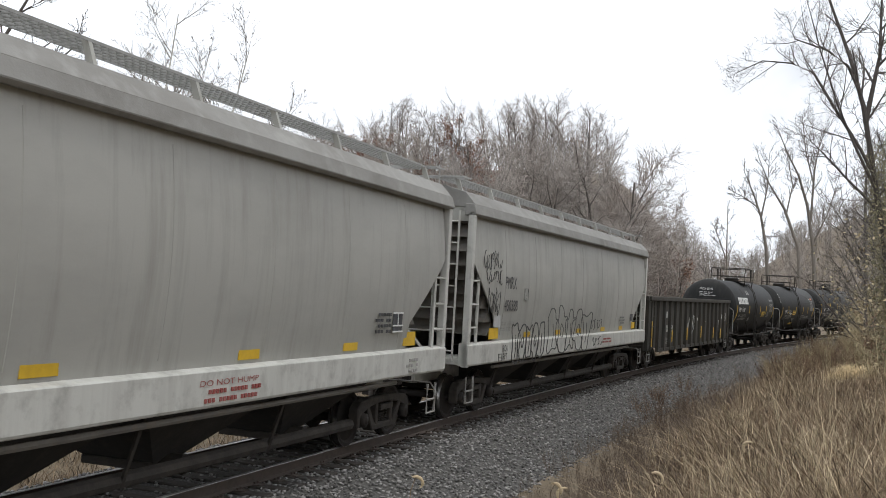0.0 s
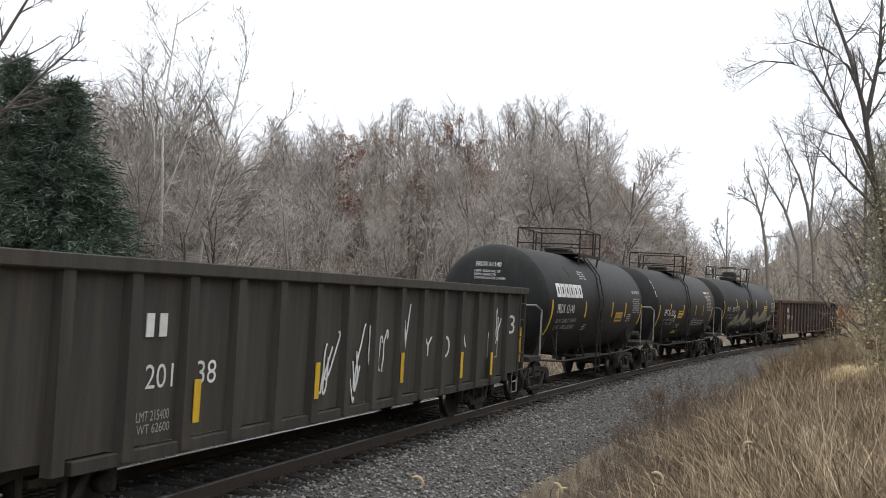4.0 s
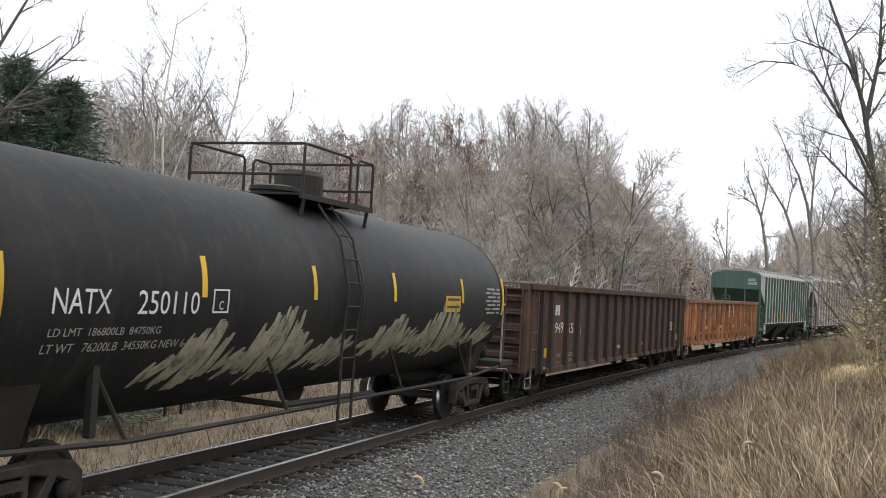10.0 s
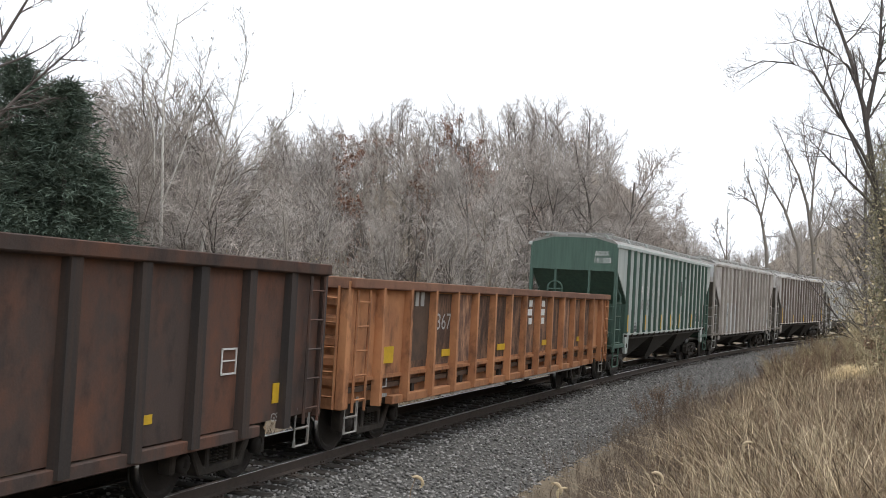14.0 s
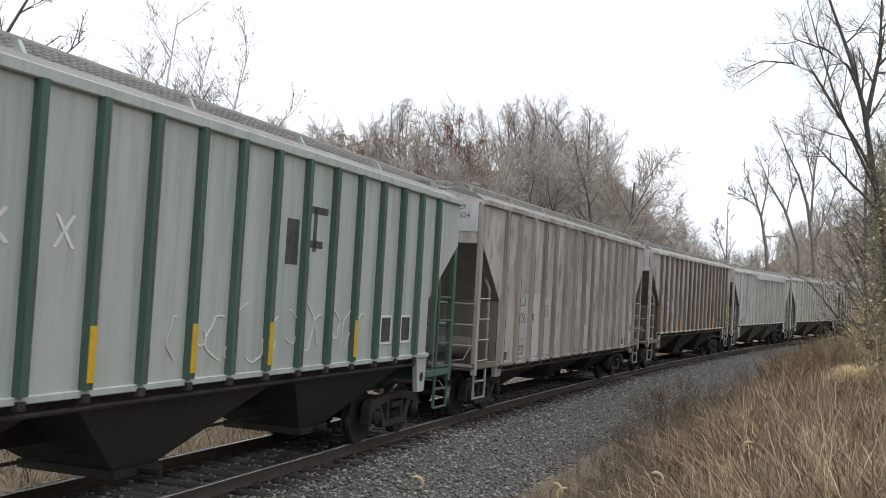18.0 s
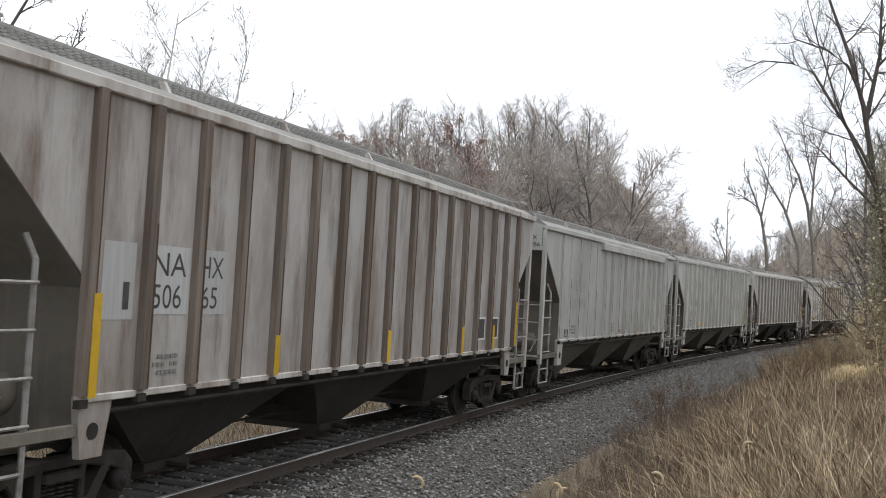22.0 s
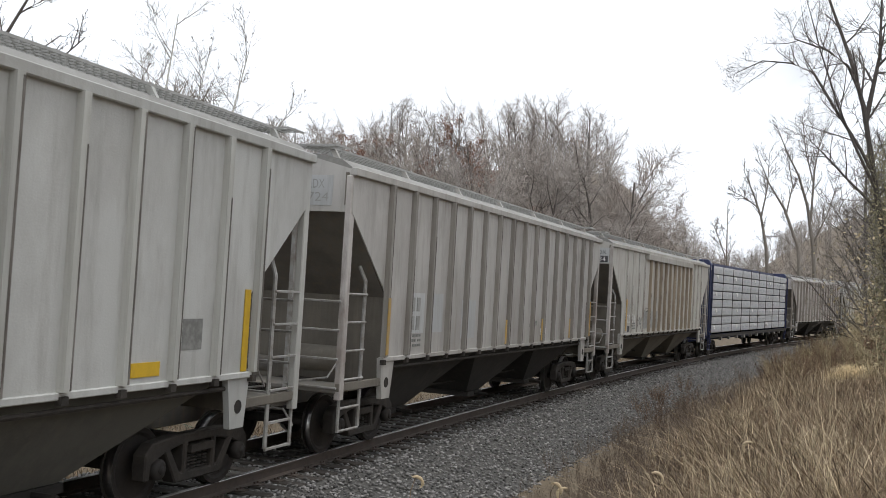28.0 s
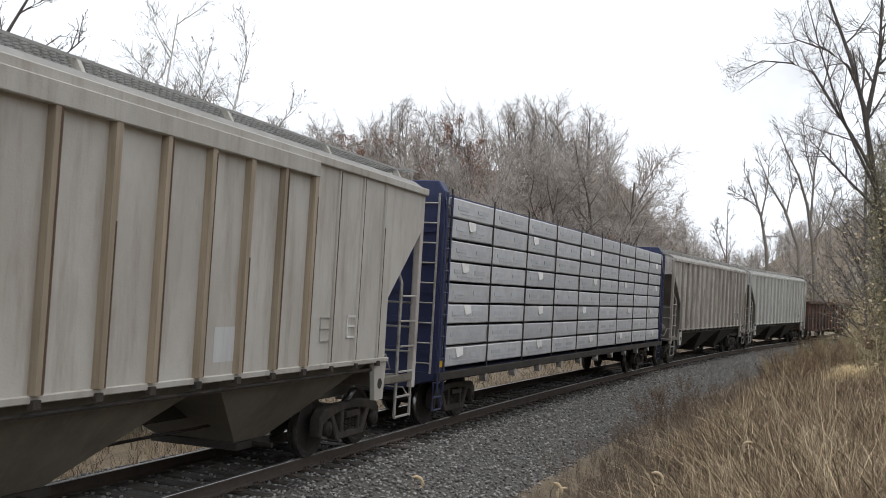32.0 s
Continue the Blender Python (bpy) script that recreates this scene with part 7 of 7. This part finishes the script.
# two pale sycamores, a slim one beside them
syc = from_lines([([(0, 0, -0.4), (-0.05, 0, 4.4), (0.0, 0, 6.8), (0, 0, 9.6), (0.4, 0.2, 12.6)], 0.078, 0.016, 4.2), ([(-0.45, 0.2, -0.4), (-0.42, 0.1, 5.0), (-0.3, 0, 8.6), (-0.9, 0, 11.4)], 0.042, 0.009, 3.6), ([(0, 0, 6.4), (0.9, 0.1, 8.6), (1.5, 0.2, 11.0)], 0.035, 0.008, 3.0)], 3, (13, 6, 5, 3), 0.7, 0.60, 0.12, 0.0046, 4, 0.09)
put_tree(skin(syc, BARK_WHITE, BARK, "pale_tree", 1), -18.8, 28.3, 1.0, 0, "tall leafless sycamore with slim pale trunks", name="sycamore_tree")
syc = from_lines([([(-0.2, -0.1, -0.4), (0, 0, 4.4), (0.32, 0.2, 6.8), (0.75, 0.4, 8.7), (1.35, 0.8, 11.6)], 0.085, 0.014, 4.0), ([(0.3, 0.2, 6.6), (1.5, 0.5, 7.6), (2.9, 0.9, 9.6)], 0.04, 0.008, 2.6), ([(0.15, 0.1, 5.6), (1.2, 0.4, 6.0), (2.4, 0.7, 7.4)], 0.035, 0.008, 2.0)], 8, (12, 6, 5, 3), 0.7, 0.60, 0.12, 0.0046, 4, 0.09)
put_tree(skin(syc, BARK_WHITE, BARK, "pale_tree", 1), -17.85, 28.95, 1.0, 0, "leaning leafless sycamore with a pale trunk", name="sycamore_tree")
for x, y, size, turn in ((-21.5, 31, 13.5, 20), (-23.5, 29, 13.5, 80), (-20.5, 32, 12.5, 140), (-16.5, 33, 9.5, 200), (-24, 35, 14.5, 260), (-22.4, 27.5, 12.5, 310), (-19.2, 27.2, 10.5, 45)):
    put_tree(mid_mesh[int(turn) % 4], x, y, size, turn, "leafless tree with fine grey twigs beside the sycamores", group="trees beyond the track")

for i in range(26):
    b, d = 30.5 + 11 * (i + rng.random()) / 26, rng.uniform(33, 50)
    put_tree(mid_mesh[i % 4] if i % 3 else broad_mesh[i % 3], -math.sin(radians(b)) * d, math.cos(radians(b)) * d, rng.uniform(10.5, 13.5) * d / 40, rng.uniform(0, 360), "tall leafless tree with fine grey twigs behind the evergreens", group="trees beyond the track")

pale = from_lines([([(0, 0, -0.3), (0.3, 0, 1.6), (1.2, 0, 3.4), (2.6, 0, 4.8)], 0.10, 0.03, 2.6), ([(0.1, 0, 0.6), (-0.8, 0, 2.4), (-1.2, 0, 4.6)], 0.08, 0.02, 2.4), ([(0.4, 0, 1.9), (0.2, 0, 3.6), (0.8, 0, 5.6)], 0.07, 0.02, 2.2)], 44, (7, 5, 4), 0.7, 0.6, 0.16, 0.012, 3)
put_tree(skin(pale, BARK_WHITE, BARK_WHITE, "pale_limbed_tree", 2), -12.5, 61.0, 1.0, 20, "small crooked tree with pale bare limbs", name="bare_tree")

# dark boughs over the evergreens
left = from_lines([([(-1.4, -1.3, -0.4), (-1.1, -1.0, 4.0), (-0.9, -0.8, 7.0), (-0.2, -0.2, 9.2), (0.6, 0.3, 11.0)], 0.11, 0.022, 4.5), ([(-1.0, -0.9, 6.2), (0.2, 0.2, 8.2), (1.3, 1.0, 9.6)], 0.06, 0.012, 3.2), ([(-1.1, -1.0, 7.0), (-0.9, -0.5, 9.5), (-0.4, 0.2, 11.5)], 0.07, 0.015, 3.2)], 4, (9, 5, 4, 3), 0.6, 0.5, 0.12, 0.006)
put_tree(skin(left, BARK_DARK, BARK_DARK, "dark_tree", 2), -17.2, 19.6, 1.0, 0, "dark leafless tree beside the evergreens", name="bare_tree")


def evergreen(x, y, tall, wide, seed, label):
    r = random.Random(seed)
    tree = thing("evergreen_tree", label, "tree", "evergreens beyond the track")
    tree.matrix_basis = pose(x, y, float(height(x, y)), 0, 0, r.uniform(0, 360))
    part("trunk", Shape().tube([(0, 0, -0.3), (0.05, 0, tall * 0.5), (0, 0.05, tall)], 0.16, 7, 0.02), BARK_DARK, tree)
    vs, fs = [], []
    for _ in range(int(tall * (64 if tall < 10 else 26))):
        z = tall * (0.05 + 0.93 * r.random() ** 0.9)
        a, reach = r.uniform(0, 6.283), wide * (1 - z / tall) ** 0.7 * r.uniform(0.5, 1.15) + 0.15
        droop = r.uniform(0.05, 0.3)
        for q in range(8):
            f = (q + 0.9) / 8
            c = Vector((math.cos(a) * reach * f, math.sin(a) * reach * f, z - droop * reach * f * f + 0.12 * reach * f))
            for _k in range(9):
                d = Vector((math.cos(a) + r.gauss(0, 0.6), math.sin(a) + r.gauss(0, 0.6), r.gauss(-0.1, 0.45))).normalized()
                e = d.cross(Vector((r.gauss(0, 1), r.gauss(0, 1), 1))).normalized()
                s = r.uniform(0.12, 0.30)
                o = c + Vector((r.gauss(0, 0.09), r.gauss(0, 0.09), r.gauss(0, 0.07)))
                k = len(vs)
                vs += [o, o + d * s * 0.5 + e * s * 0.06, o + d * s, o + d * s * 0.5 - e * s * 0.06]
                fs.append((k, k + 1, k + 2, k + 3))
    me = bpy.data.meshes.new("evergreen_foliage")
    me.from_pydata(vs, [], fs)
    me.materials.append(NEEDLE)
    c = new("crown", me)
    c.parent = tree
    return tree


for x, y, tall, wide, seed in ((-18.4, 21.2, 9.6, 3.0, 1), (-17.2, 21.5, 9.0, 3.0, 2), (-16.8, 22.1, 6.8, 2.7, 3), (-20.0, 21.0, 9.0, 3.0, 4), (-18.9, 23.0, 8.2, 2.6, 5)):
    evergreen(x, y, tall, wide, seed, "dense dark green evergreen beyond the track")
for b, d, tall in ((28.4, 122, 7.5), (26.6, 124, 7.0), (30, 118, 7.5)):
    evergreen(-math.sin(radians(b)) * d, math.cos(radians(b)) * d, tall, 5.0, int(b * 10), "dark evergreen on the skyline of the hill")

# tall bare trees where the line curves away
for i, (x, y, lines) in enumerate((
        (-1.7, 127.9, [([(0.2, 0, -1), (0, 0, 10.5), (-0.5, 0, 14.2), (-1.3, 0, 17), (-2.4, 0, 20)], 0.24, 0.03, 4.5), ([(-0.5, 0, 14.0), (0.3, 0, 17.5), (0.7, 0, 22)], 0.12, 0.02, 4.2), ([(-0.7, 0, 15.2), (-2.4, 0, 16.6), (-3.8, 0, 17.4)], 0.08, 0.02, 3.0)]),
        (1.9, 129.0, [([(0.2, 0, -1), (0, 0, 10.5), (-1.4, 0, 15.1), (-3.1, 0, 18.3), (-4.2, 0, 21.5)], 0.26, 0.03, 4.5), ([(-1.2, 0, 14.6), (-0.4, 0, 18), (-1.0, 0, 22)], 0.10, 0.02, 4.0), ([(0, 0, 10.2), (-1.8, 0, 11.8), (-3.6, 0, 12.0)], 0.07, 0.02, 1.6)]),
        (3.6, 129.7, [([(0.1, 0, -1), (0, 0, 10.5), (-0.5, 0, 15.5), (-1.4, 0, 19.2), (-2.6, 0, 22), (-3.8, 0, 25.5)], 0.27, 0.03, 5.0), ([(-0.2, 0, 13.5), (0.4, 0, 19.6), (1.4, 0, 24.6)], 0.16, 0.02, 5.0), ([(0.3, 0, 18), (-0.5, 0, 22), (-0.8, 0, 26.5)], 0.10, 0.02, 4.5), ([(0, 0, 11), (1.8, 0, 14.6), (3.0, 0, 18.5)], 0.10, 0.02, 4.5)]),
        (-8.0, 160, [([(0, 0, -1), (0.2, 0, 9), (0.5, 0, 16)], 0.2, 0.03, 5), ([(0.1, 0, 8), (-1.5, 0, 13)], 0.1, 0.02, 4)]))):
    put_tree(skin(from_lines(lines, 160 + i, (11, 6, 5, 3), 0.62, 0.62, 0.16, 0.011, 4, 0.09), BARK, TWIG_DARK, "tall_tree", 2), x, y, 1.0, 0, "tall slender leafless tree beside the curving line", name="bare_tree", group="tall trees at the curve")

# the big dark tree on the near bank, with vines
big = from_lines([
    ([(0.35, 0, -0.6), (0.32, 0, 1.2), (0.27, 0, 2.7), (0.17, 0, 3.5), (-0.08, 0, 5.76), (-0.32, 0.1, 6.9), (-0.66, 0.2, 8.1), (-1.1, 0.3, 10.0)], 0.095, 0.018, 3.4),
    ([(0.06, 0, 4.3), (-0.17, -0.1, 4.8), (-0.75, -0.3, 5.84), (-1.1, -0.4, 6.5), (-1.55, -0.5, 6.72), (-2.15, -0.6, 6.80), (-2.7, -0.7, 6.55)], 0.042, 0.006, 1.9),
    ([(0.12, 0, 3.9), (-0.3, -0.2, 4.9), (-0.6, -0.3, 5.7), (-0.95, -0.4, 7.0), (-1.25, -0.4, 8.4)], 0.038, 0.006, 2.4),
    ([(-0.12, 0, 6.0), (-0.38, -0.1, 6.66), (-0.77, -0.2, 7.0), (-1.46, -0.3, 7.3), (-1.6, -0.3, 7.8)], 0.035, 0.007, 1.9),
    ([(-0.05, 0, 5.4), (0.3, 0.2, 6.9), (0.45, 0.3, 9.2)], 0.06, 0.012, 2.6),
    ([(0.2, 0, 3.4), (-0.5, 0.3, 4.3), (-0.95, 0.5, 4.9), (-1.3, 0.6, 5.3)], 0.03, 0.006, 1.6),
    ([(0.3, 0, 2.2), (0.8, 0.3, 4.2), (1.1, 0.4, 7.2)], 0.06, 0.012, 3.2)], 17, (12, 6, 5, 4), 0.75, 0.62, 0.18, 0.0022, 4, 0.05)
vines = leaves_mesh("vine_leaves", [(0, [Vector((0.33 - 0.0035 * i, 0, 0.1 * i)) for i in range(48)], [])], 5, 9000, 0.022, IVY, from_level=0, around=0.16)
put_tree(skin(big, BARK_DARK, TWIG_DARK, "big_tree", 2), 1.86, 23.93, 1.0, 0, "large dark leafless tree with a vine-clad trunk on the bank", vines, name="vine_clad_tree", z=0.83)
for x, y, size, turn, k in ((3.4, 30.0, 11, 60, 0), (2.6, 36, 10.5, 160, 1), (4.6, 27.5, 12, 250, 0), (3.6, 44, 9, 20, 1), (4.0, 52, 12, 90, 0)):
    put_tree(dark_mesh[k], x, y, size, turn, "dark leafless tree on the near bank", name="bare_tree", group="trees on the bank")

# brush on the near bank


def bank_spot(x, y, size):
    return bearing_of(x, y) + math.degrees(0.42 * size / y) < (-2.7 if size > 1.6 else -1.1) and y > 16


brush("bank_brush", 190, 20, 80, 5.0, 17, 1.3, 3.4, OLIVE, "olive-brown leafless brush on the near bank", bush, bank_spot)
brush("bank_leaves", 330, 19, 70, 5.5, 16, 1.2, 3.2, OLIVE, "last olive and rust leaves on the bank's brush", leafy, bank_spot)
brush("bank_ivy", 30, 20, 50, 6.0, 15, 1.6, 3.4, IVY, "green vine leaves climbing over the bank's brush", leafy, bank_spot)
brush("bank_rust_leaves", 26, 20, 45, 6.0, 14, 1.4, 2.6, LEAF_RED, "rust-coloured dead leaves in the bank's brush", leafy, bank_spot)
brush("bank_tangle", 70, 22, 36, 8.5, 15, 3.6, 5.6, OLIVE, "tall olive tangle of vines and leaves beside the big tree", leafy, lambda x, y, size: bearing_of(x, y) + math.degrees(0.35 * size / y) < -2.9)
brush("tangle_stems", 40, 22, 36, 8.5, 15, 3.6, 5.6, BARK, "brown stems in the tangle beside the big tree", bush, lambda x, y, size: bearing_of(x, y) + math.degrees(0.35 * size / y) < -2.9)
brush("bank_saplings", 22, 24, 60, 7.0, 16, 3.2, 5.5, TWIG, "grey leafless saplings on the near bank", bush, lambda x, y, size: bearing_of(x, y) + math.degrees(0.4 * size / y) < -3.2)


def low_spot(x, y, size):
    return bearing_of(x, y) + math.degrees(0.4 * size / y) < 1.6


brush("bank_weeds", 120, 20, 60, 4.8, 12, 0.6, 1.2, OLIVE, "low tan weeds and brush along the bank", bush, low_spot)
brush("bank_dark_weeds", 110, 21, 48, 4.6, 11, 0.6, 1.25, RUSSET, "dark russet weeds and stems along the bank", bush, low_spot)
brush("track_side_weeds", 34, 26, 46, 3.6, 5.6, 0.6, 1.2, WEED, "dark dead weeds beside the ballast", bush)
brush("ballast_bramble", 26, 29, 41, 2.4, 3.8, 0.5, 0.95, RUSSET, "dark dead bramble growing over the ballast shoulder", bush)
brush("tall_weeds", 16, 40, 60, 4.2, 6.2, 1.0, 1.7, WEED, "tall dead weeds hanging over the ballast", bush)


# nodding foxtail heads at the edge of the grass
def foxtail(x, y, tall, turn, label):
    plant = thing("foxtail_grass", label, "grass", "foxtails on the bank")
    plant.matrix_basis = pose(x, y, float(height(x, y)), 0, 0, turn)
    part("stem", Shape().tube([(0, 0, -0.05), (0.02, 0, tall * 0.6), (0.05, 0, tall * 0.93), (0.09, 0, tall)], 0.004, 5), STRAW, plant)
    sh, r = Shape(), random.Random(int(turn))
    arc = [Vector((0.09 + 0.055 * math.sin(a), 0, tall - 0.045 + 0.05 * math.cos(a))) for a in np.linspace(-0.4, 2.2, 9)]
    sh.tube(arc, [0.006, 0.010, 0.013, 0.014, 0.014, 0.013, 0.012, 0.010, 0.005], 7)
    for _ in range(90):
        p = r.choice(arc)
        d = Vector((r.gauss(0, 1), r.gauss(0, 1), r.gauss(0, 1))).normalized()
        e = d.orthogonal() * 0.0012
        sh.add([p - e, p + e, p + d * 0.024], [(0, 1, 2)])
    part("seed_head", sh, STRAW_PALE, plant, "drooping pale bristly seed head")


for x, y, top, turn in ((-2.80, 7.5, 0.88, 20), (-1.76, 7.8, 0.84, 340), (-1.53, 7.85, 0.80, 200), (-1.03, 7.9, 0.93, 15), (-0.2, 9.0, 1.05, 170)):
    foxtail(x, y, top - float(height(x, y)), turn, "dry foxtail stalk with a nodding pale seed head")


# ---------------------------------------------------------------- grass and stones
def blades(seed, count, tall, width, bend):
    """A tuft: bent tapering blades, each three quads drawn to a point."""
    r, vs, fs = random.Random(seed), [], []
    for _ in range(count):
        a, b = r.uniform(0, 6.283), r.uniform(0, 6.283)
        o = Vector((r.gauss(0, 0.11), r.gauss(0, 0.11), -0.03))
        out, h = Vector((math.cos(a), math.sin(a), 0)) * bend * r.uniform(0.2, 1.2), tall * r.uniform(0.45, 1.15)
        lean = Vector((r.gauss(0, 0.22), r.gauss(0, 0.22), 0)) * tall
        w = Vector((math.cos(b), math.sin(b), 0)) * width * r.uniform(0.6, 1.2)
        k = len(vs)
        for i, q in enumerate((0, 0.4, 0.75, 1.0)):
            p = o + lean * q + out * q * q * h + Vector((0, 0, h * (q - 0.25 * min(bend, 1.6) * q * q)))
            ww = w * (1 - 0.9 * q)
            vs += [p - ww, p + ww]
        fs += [(k + 2 * i, k + 2 * i + 1, k + 2 * i + 3, k + 2 * i + 2) for i in range(3)]
    return np.array([tuple(v) for v in vs]), np.array(fs)


tufts = [blades(i, 10, 0.52, 0.0070, 0.5) if i < 4 else blades(i, 10, 0.46, 0.0072, 1.4) for i in range(8)]
stalks = [blades(20 + i, 3, 0.76, 0.0078, (0.3, 0.8, 1.5, 2.2)[i % 4]) for i in range(8)]
pieces, light, russet, tall = [], [], [], []
while len(pieces) + len(light) + len(russet) < 10500:
    if rng.random() < 0.8:
        b, d = rng.uniform(-7.5, 8.5), 6.8 + 17 * rng.random() ** 1.25
        x, y = -math.sin(radians(b)) * d, math.cos(radians(b)) * d
    else:
        y = 4.5 + 34 * rng.random() ** 1.5
        x = centre_x(y) + rng.uniform(5.3, 11.5)
    u = float(across(x, y))
    if not 5.2 < u < 12 or (u < 6.0 and rng.random() < 0.45):
        continue
    clump = math.sin(x * 2.3 + 1.5 * math.sin(y * 1.1)) * math.sin(y * 1.7 + 1.2 * x)
    item = (x, y, float(height(x, y)), rng.uniform(0, 6.28), rng.uniform(0.55, 1.1) * (0.7 if u < 6.0 else 1.0) * (0.95 + 0.22 * clump), 1.0)
    q = rng.random()
    (light if q < 0.10 + 0.07 * clump else russet if q < 0.52 - 0.25 * clump else pieces).append((tufts[rng.randrange(8)], item))
    if rng.random() < 0.11:
        tall.append((stalks[rng.randrange(8)], item))
joined("dry_grass", pieces, STRAW, "tall dry brown grass on the bank beside the track", "grass")
joined("russet_grass", russet, RUSSET, "dark russet dead grass and stems in the bank's grass", "grass")
joined("bleached_grass", light, STRAW_PALE, "bleached straw stalks among the dry grass", "grass")
joined("tall_stalks", tall, STRAW_PALE, "tall pale bent stalks standing above the grass", "grass")
flat = [blades(40 + i, 16, 0.30, 0.005, 1.6) for i in range(3)]
pieces = []
for _ in range(420):
    x, y = rng.gauss(1.3, 0.30), rng.gauss(22.4, 0.5)
    pieces.append((flat[rng.randrange(3)], (x, y, 0.98 - 0.5 * abs(x - 1.3) + rng.uniform(-0.12, 0), rng.uniform(0, 6.28), rng.uniform(0.7, 1.2), 0.8)))
joined("straw_heap", pieces, STRAW_BRIGHT, "flattened patch of bright bleached straw", "grass")
pieces = []
for _ in range(2600):
    y = 6 + 74 * rng.random() ** 1.3
    x = centre_x(y) - 4.0 - 10 * rng.random() ** 1.5
    pieces.append((tufts[rng.randrange(8)], (x, y, float(height(x, y)), rng.uniform(0, 6.28), rng.uniform(0.8, 1.7), 1.0)))
joined("far_side_grass", pieces, STRAW, "dry grass on the far side of the track", "grass")
stems = [twiggy(sum([branches(200 + 6 * i + j, 1.0, 0.006, 1, (9,), 0.2, 0.5, 0.08, (rng.uniform(-0.3, 0.3), rng.uniform(-0.3, 0.3)), 0.4, 0.12, 0.0025) for j in range(3)], []), i, 3, 0.12, 0.002, 1) for i in range(4)]
pieces = []
for _ in range(1300):
    y = 8.0 + 30 * rng.random() ** 1.35
    u = rng.uniform(3.5, 6.6) if y < 20 else rng.uniform(3.0, 6.0)
    x = centre_x(y) + u
    pieces.append((stems[rng.randrange(4)], (x, y, float(height(x, y)), rng.uniform(0, 6.28), rng.uniform(0.3, 0.72), 1.0)))
joined("dead_weeds", pieces, WEED, "low dark brown dead weeds at the foot of the bank", "weeds")


def stone(seed):
    r = random.Random(seed)
    bm = bmesh.new()
    bmesh.ops.create_icosphere(bm, subdivisions=1, radius=1)
    for v in bm.verts:
        v.co *= r.uniform(0.55, 1.25)
        v.co.z *= 0.75
    out = np.array([tuple(v.co) for v in bm.verts]), np.array([[v.index for v in f.verts] for f in bm.faces])
    bm.free()
    return out


stones = [stone(i) for i in range(8)]
pieces = []
bed_u, bed_z = [-3.6, -1.75, -1.45, 1.45, 1.8, 3.7], [-1.2, -0.30, -0.215, -0.215, -0.30, -1.02]
for _ in range(40000):
    s = 6.5 + 70 * rng.random() ** 1.75
    u = rng.uniform(-1.9, 1.4) if rng.random() < 0.28 else rng.uniform(1.0, 4.1)
    if abs(u) < 1.36 and abs((s + 8.25) % 0.5 - 0.25) < 0.115:
        continue
    x, y, z = on_track(s, u, float(np.interp(u, bed_u, bed_z)) + rng.uniform(-0.004, 0.032)).translation
    pieces.append((stones[rng.randrange(8)], (x, y, z, rng.uniform(0, 6.28), rng.uniform(0.019, 0.041), rng.uniform(0.7, 1.2))))
joined("ballast_stones", pieces, STONE, "loose grey crushed ballast stones", "ballast")


# ---------------------------------------------------------------- what moves
def motions():
    for car, mid, base in TRAIN:
        rows = []
        for i in range(0, 65):
            t = i / 2
            s = mid - run(t)
            a, b = line_at(s - base / 2), line_at(s + base / 2)
            rows.append((t, pose((a[0] + b[0]) / 2, (a[1] + b[1]) / 2, 0, 0, CANT, -math.degrees(math.atan2(b[0] - a[0], b[1] - a[1])))))
        walk(car, rows)
    for car, ws, y in WHEELSETS:
        mid = next(m for c, m, _ in TRAIN if c == car)
        rows, turned, last = [], 0.0, run(0)
        for f in range(0, 961, 2):
            t = f / FPS
            s = mid + y - run(t)
            if -14 < s < 60:
                if not rows and t > 0:
                    rows.append((0, pose(0, y, WR)))
                turned += (run(t) - last) / WR
                rows.append((t, pose(0, y, WR, math.degrees(turned))))
            last = run(t)
        if not rows:
            rows = [(0, pose(0, y, WR))]
        if rows[-1][0] < 32:
            rows.append((32, rows[-1][1]))
        walk(ws, rows)


motions()
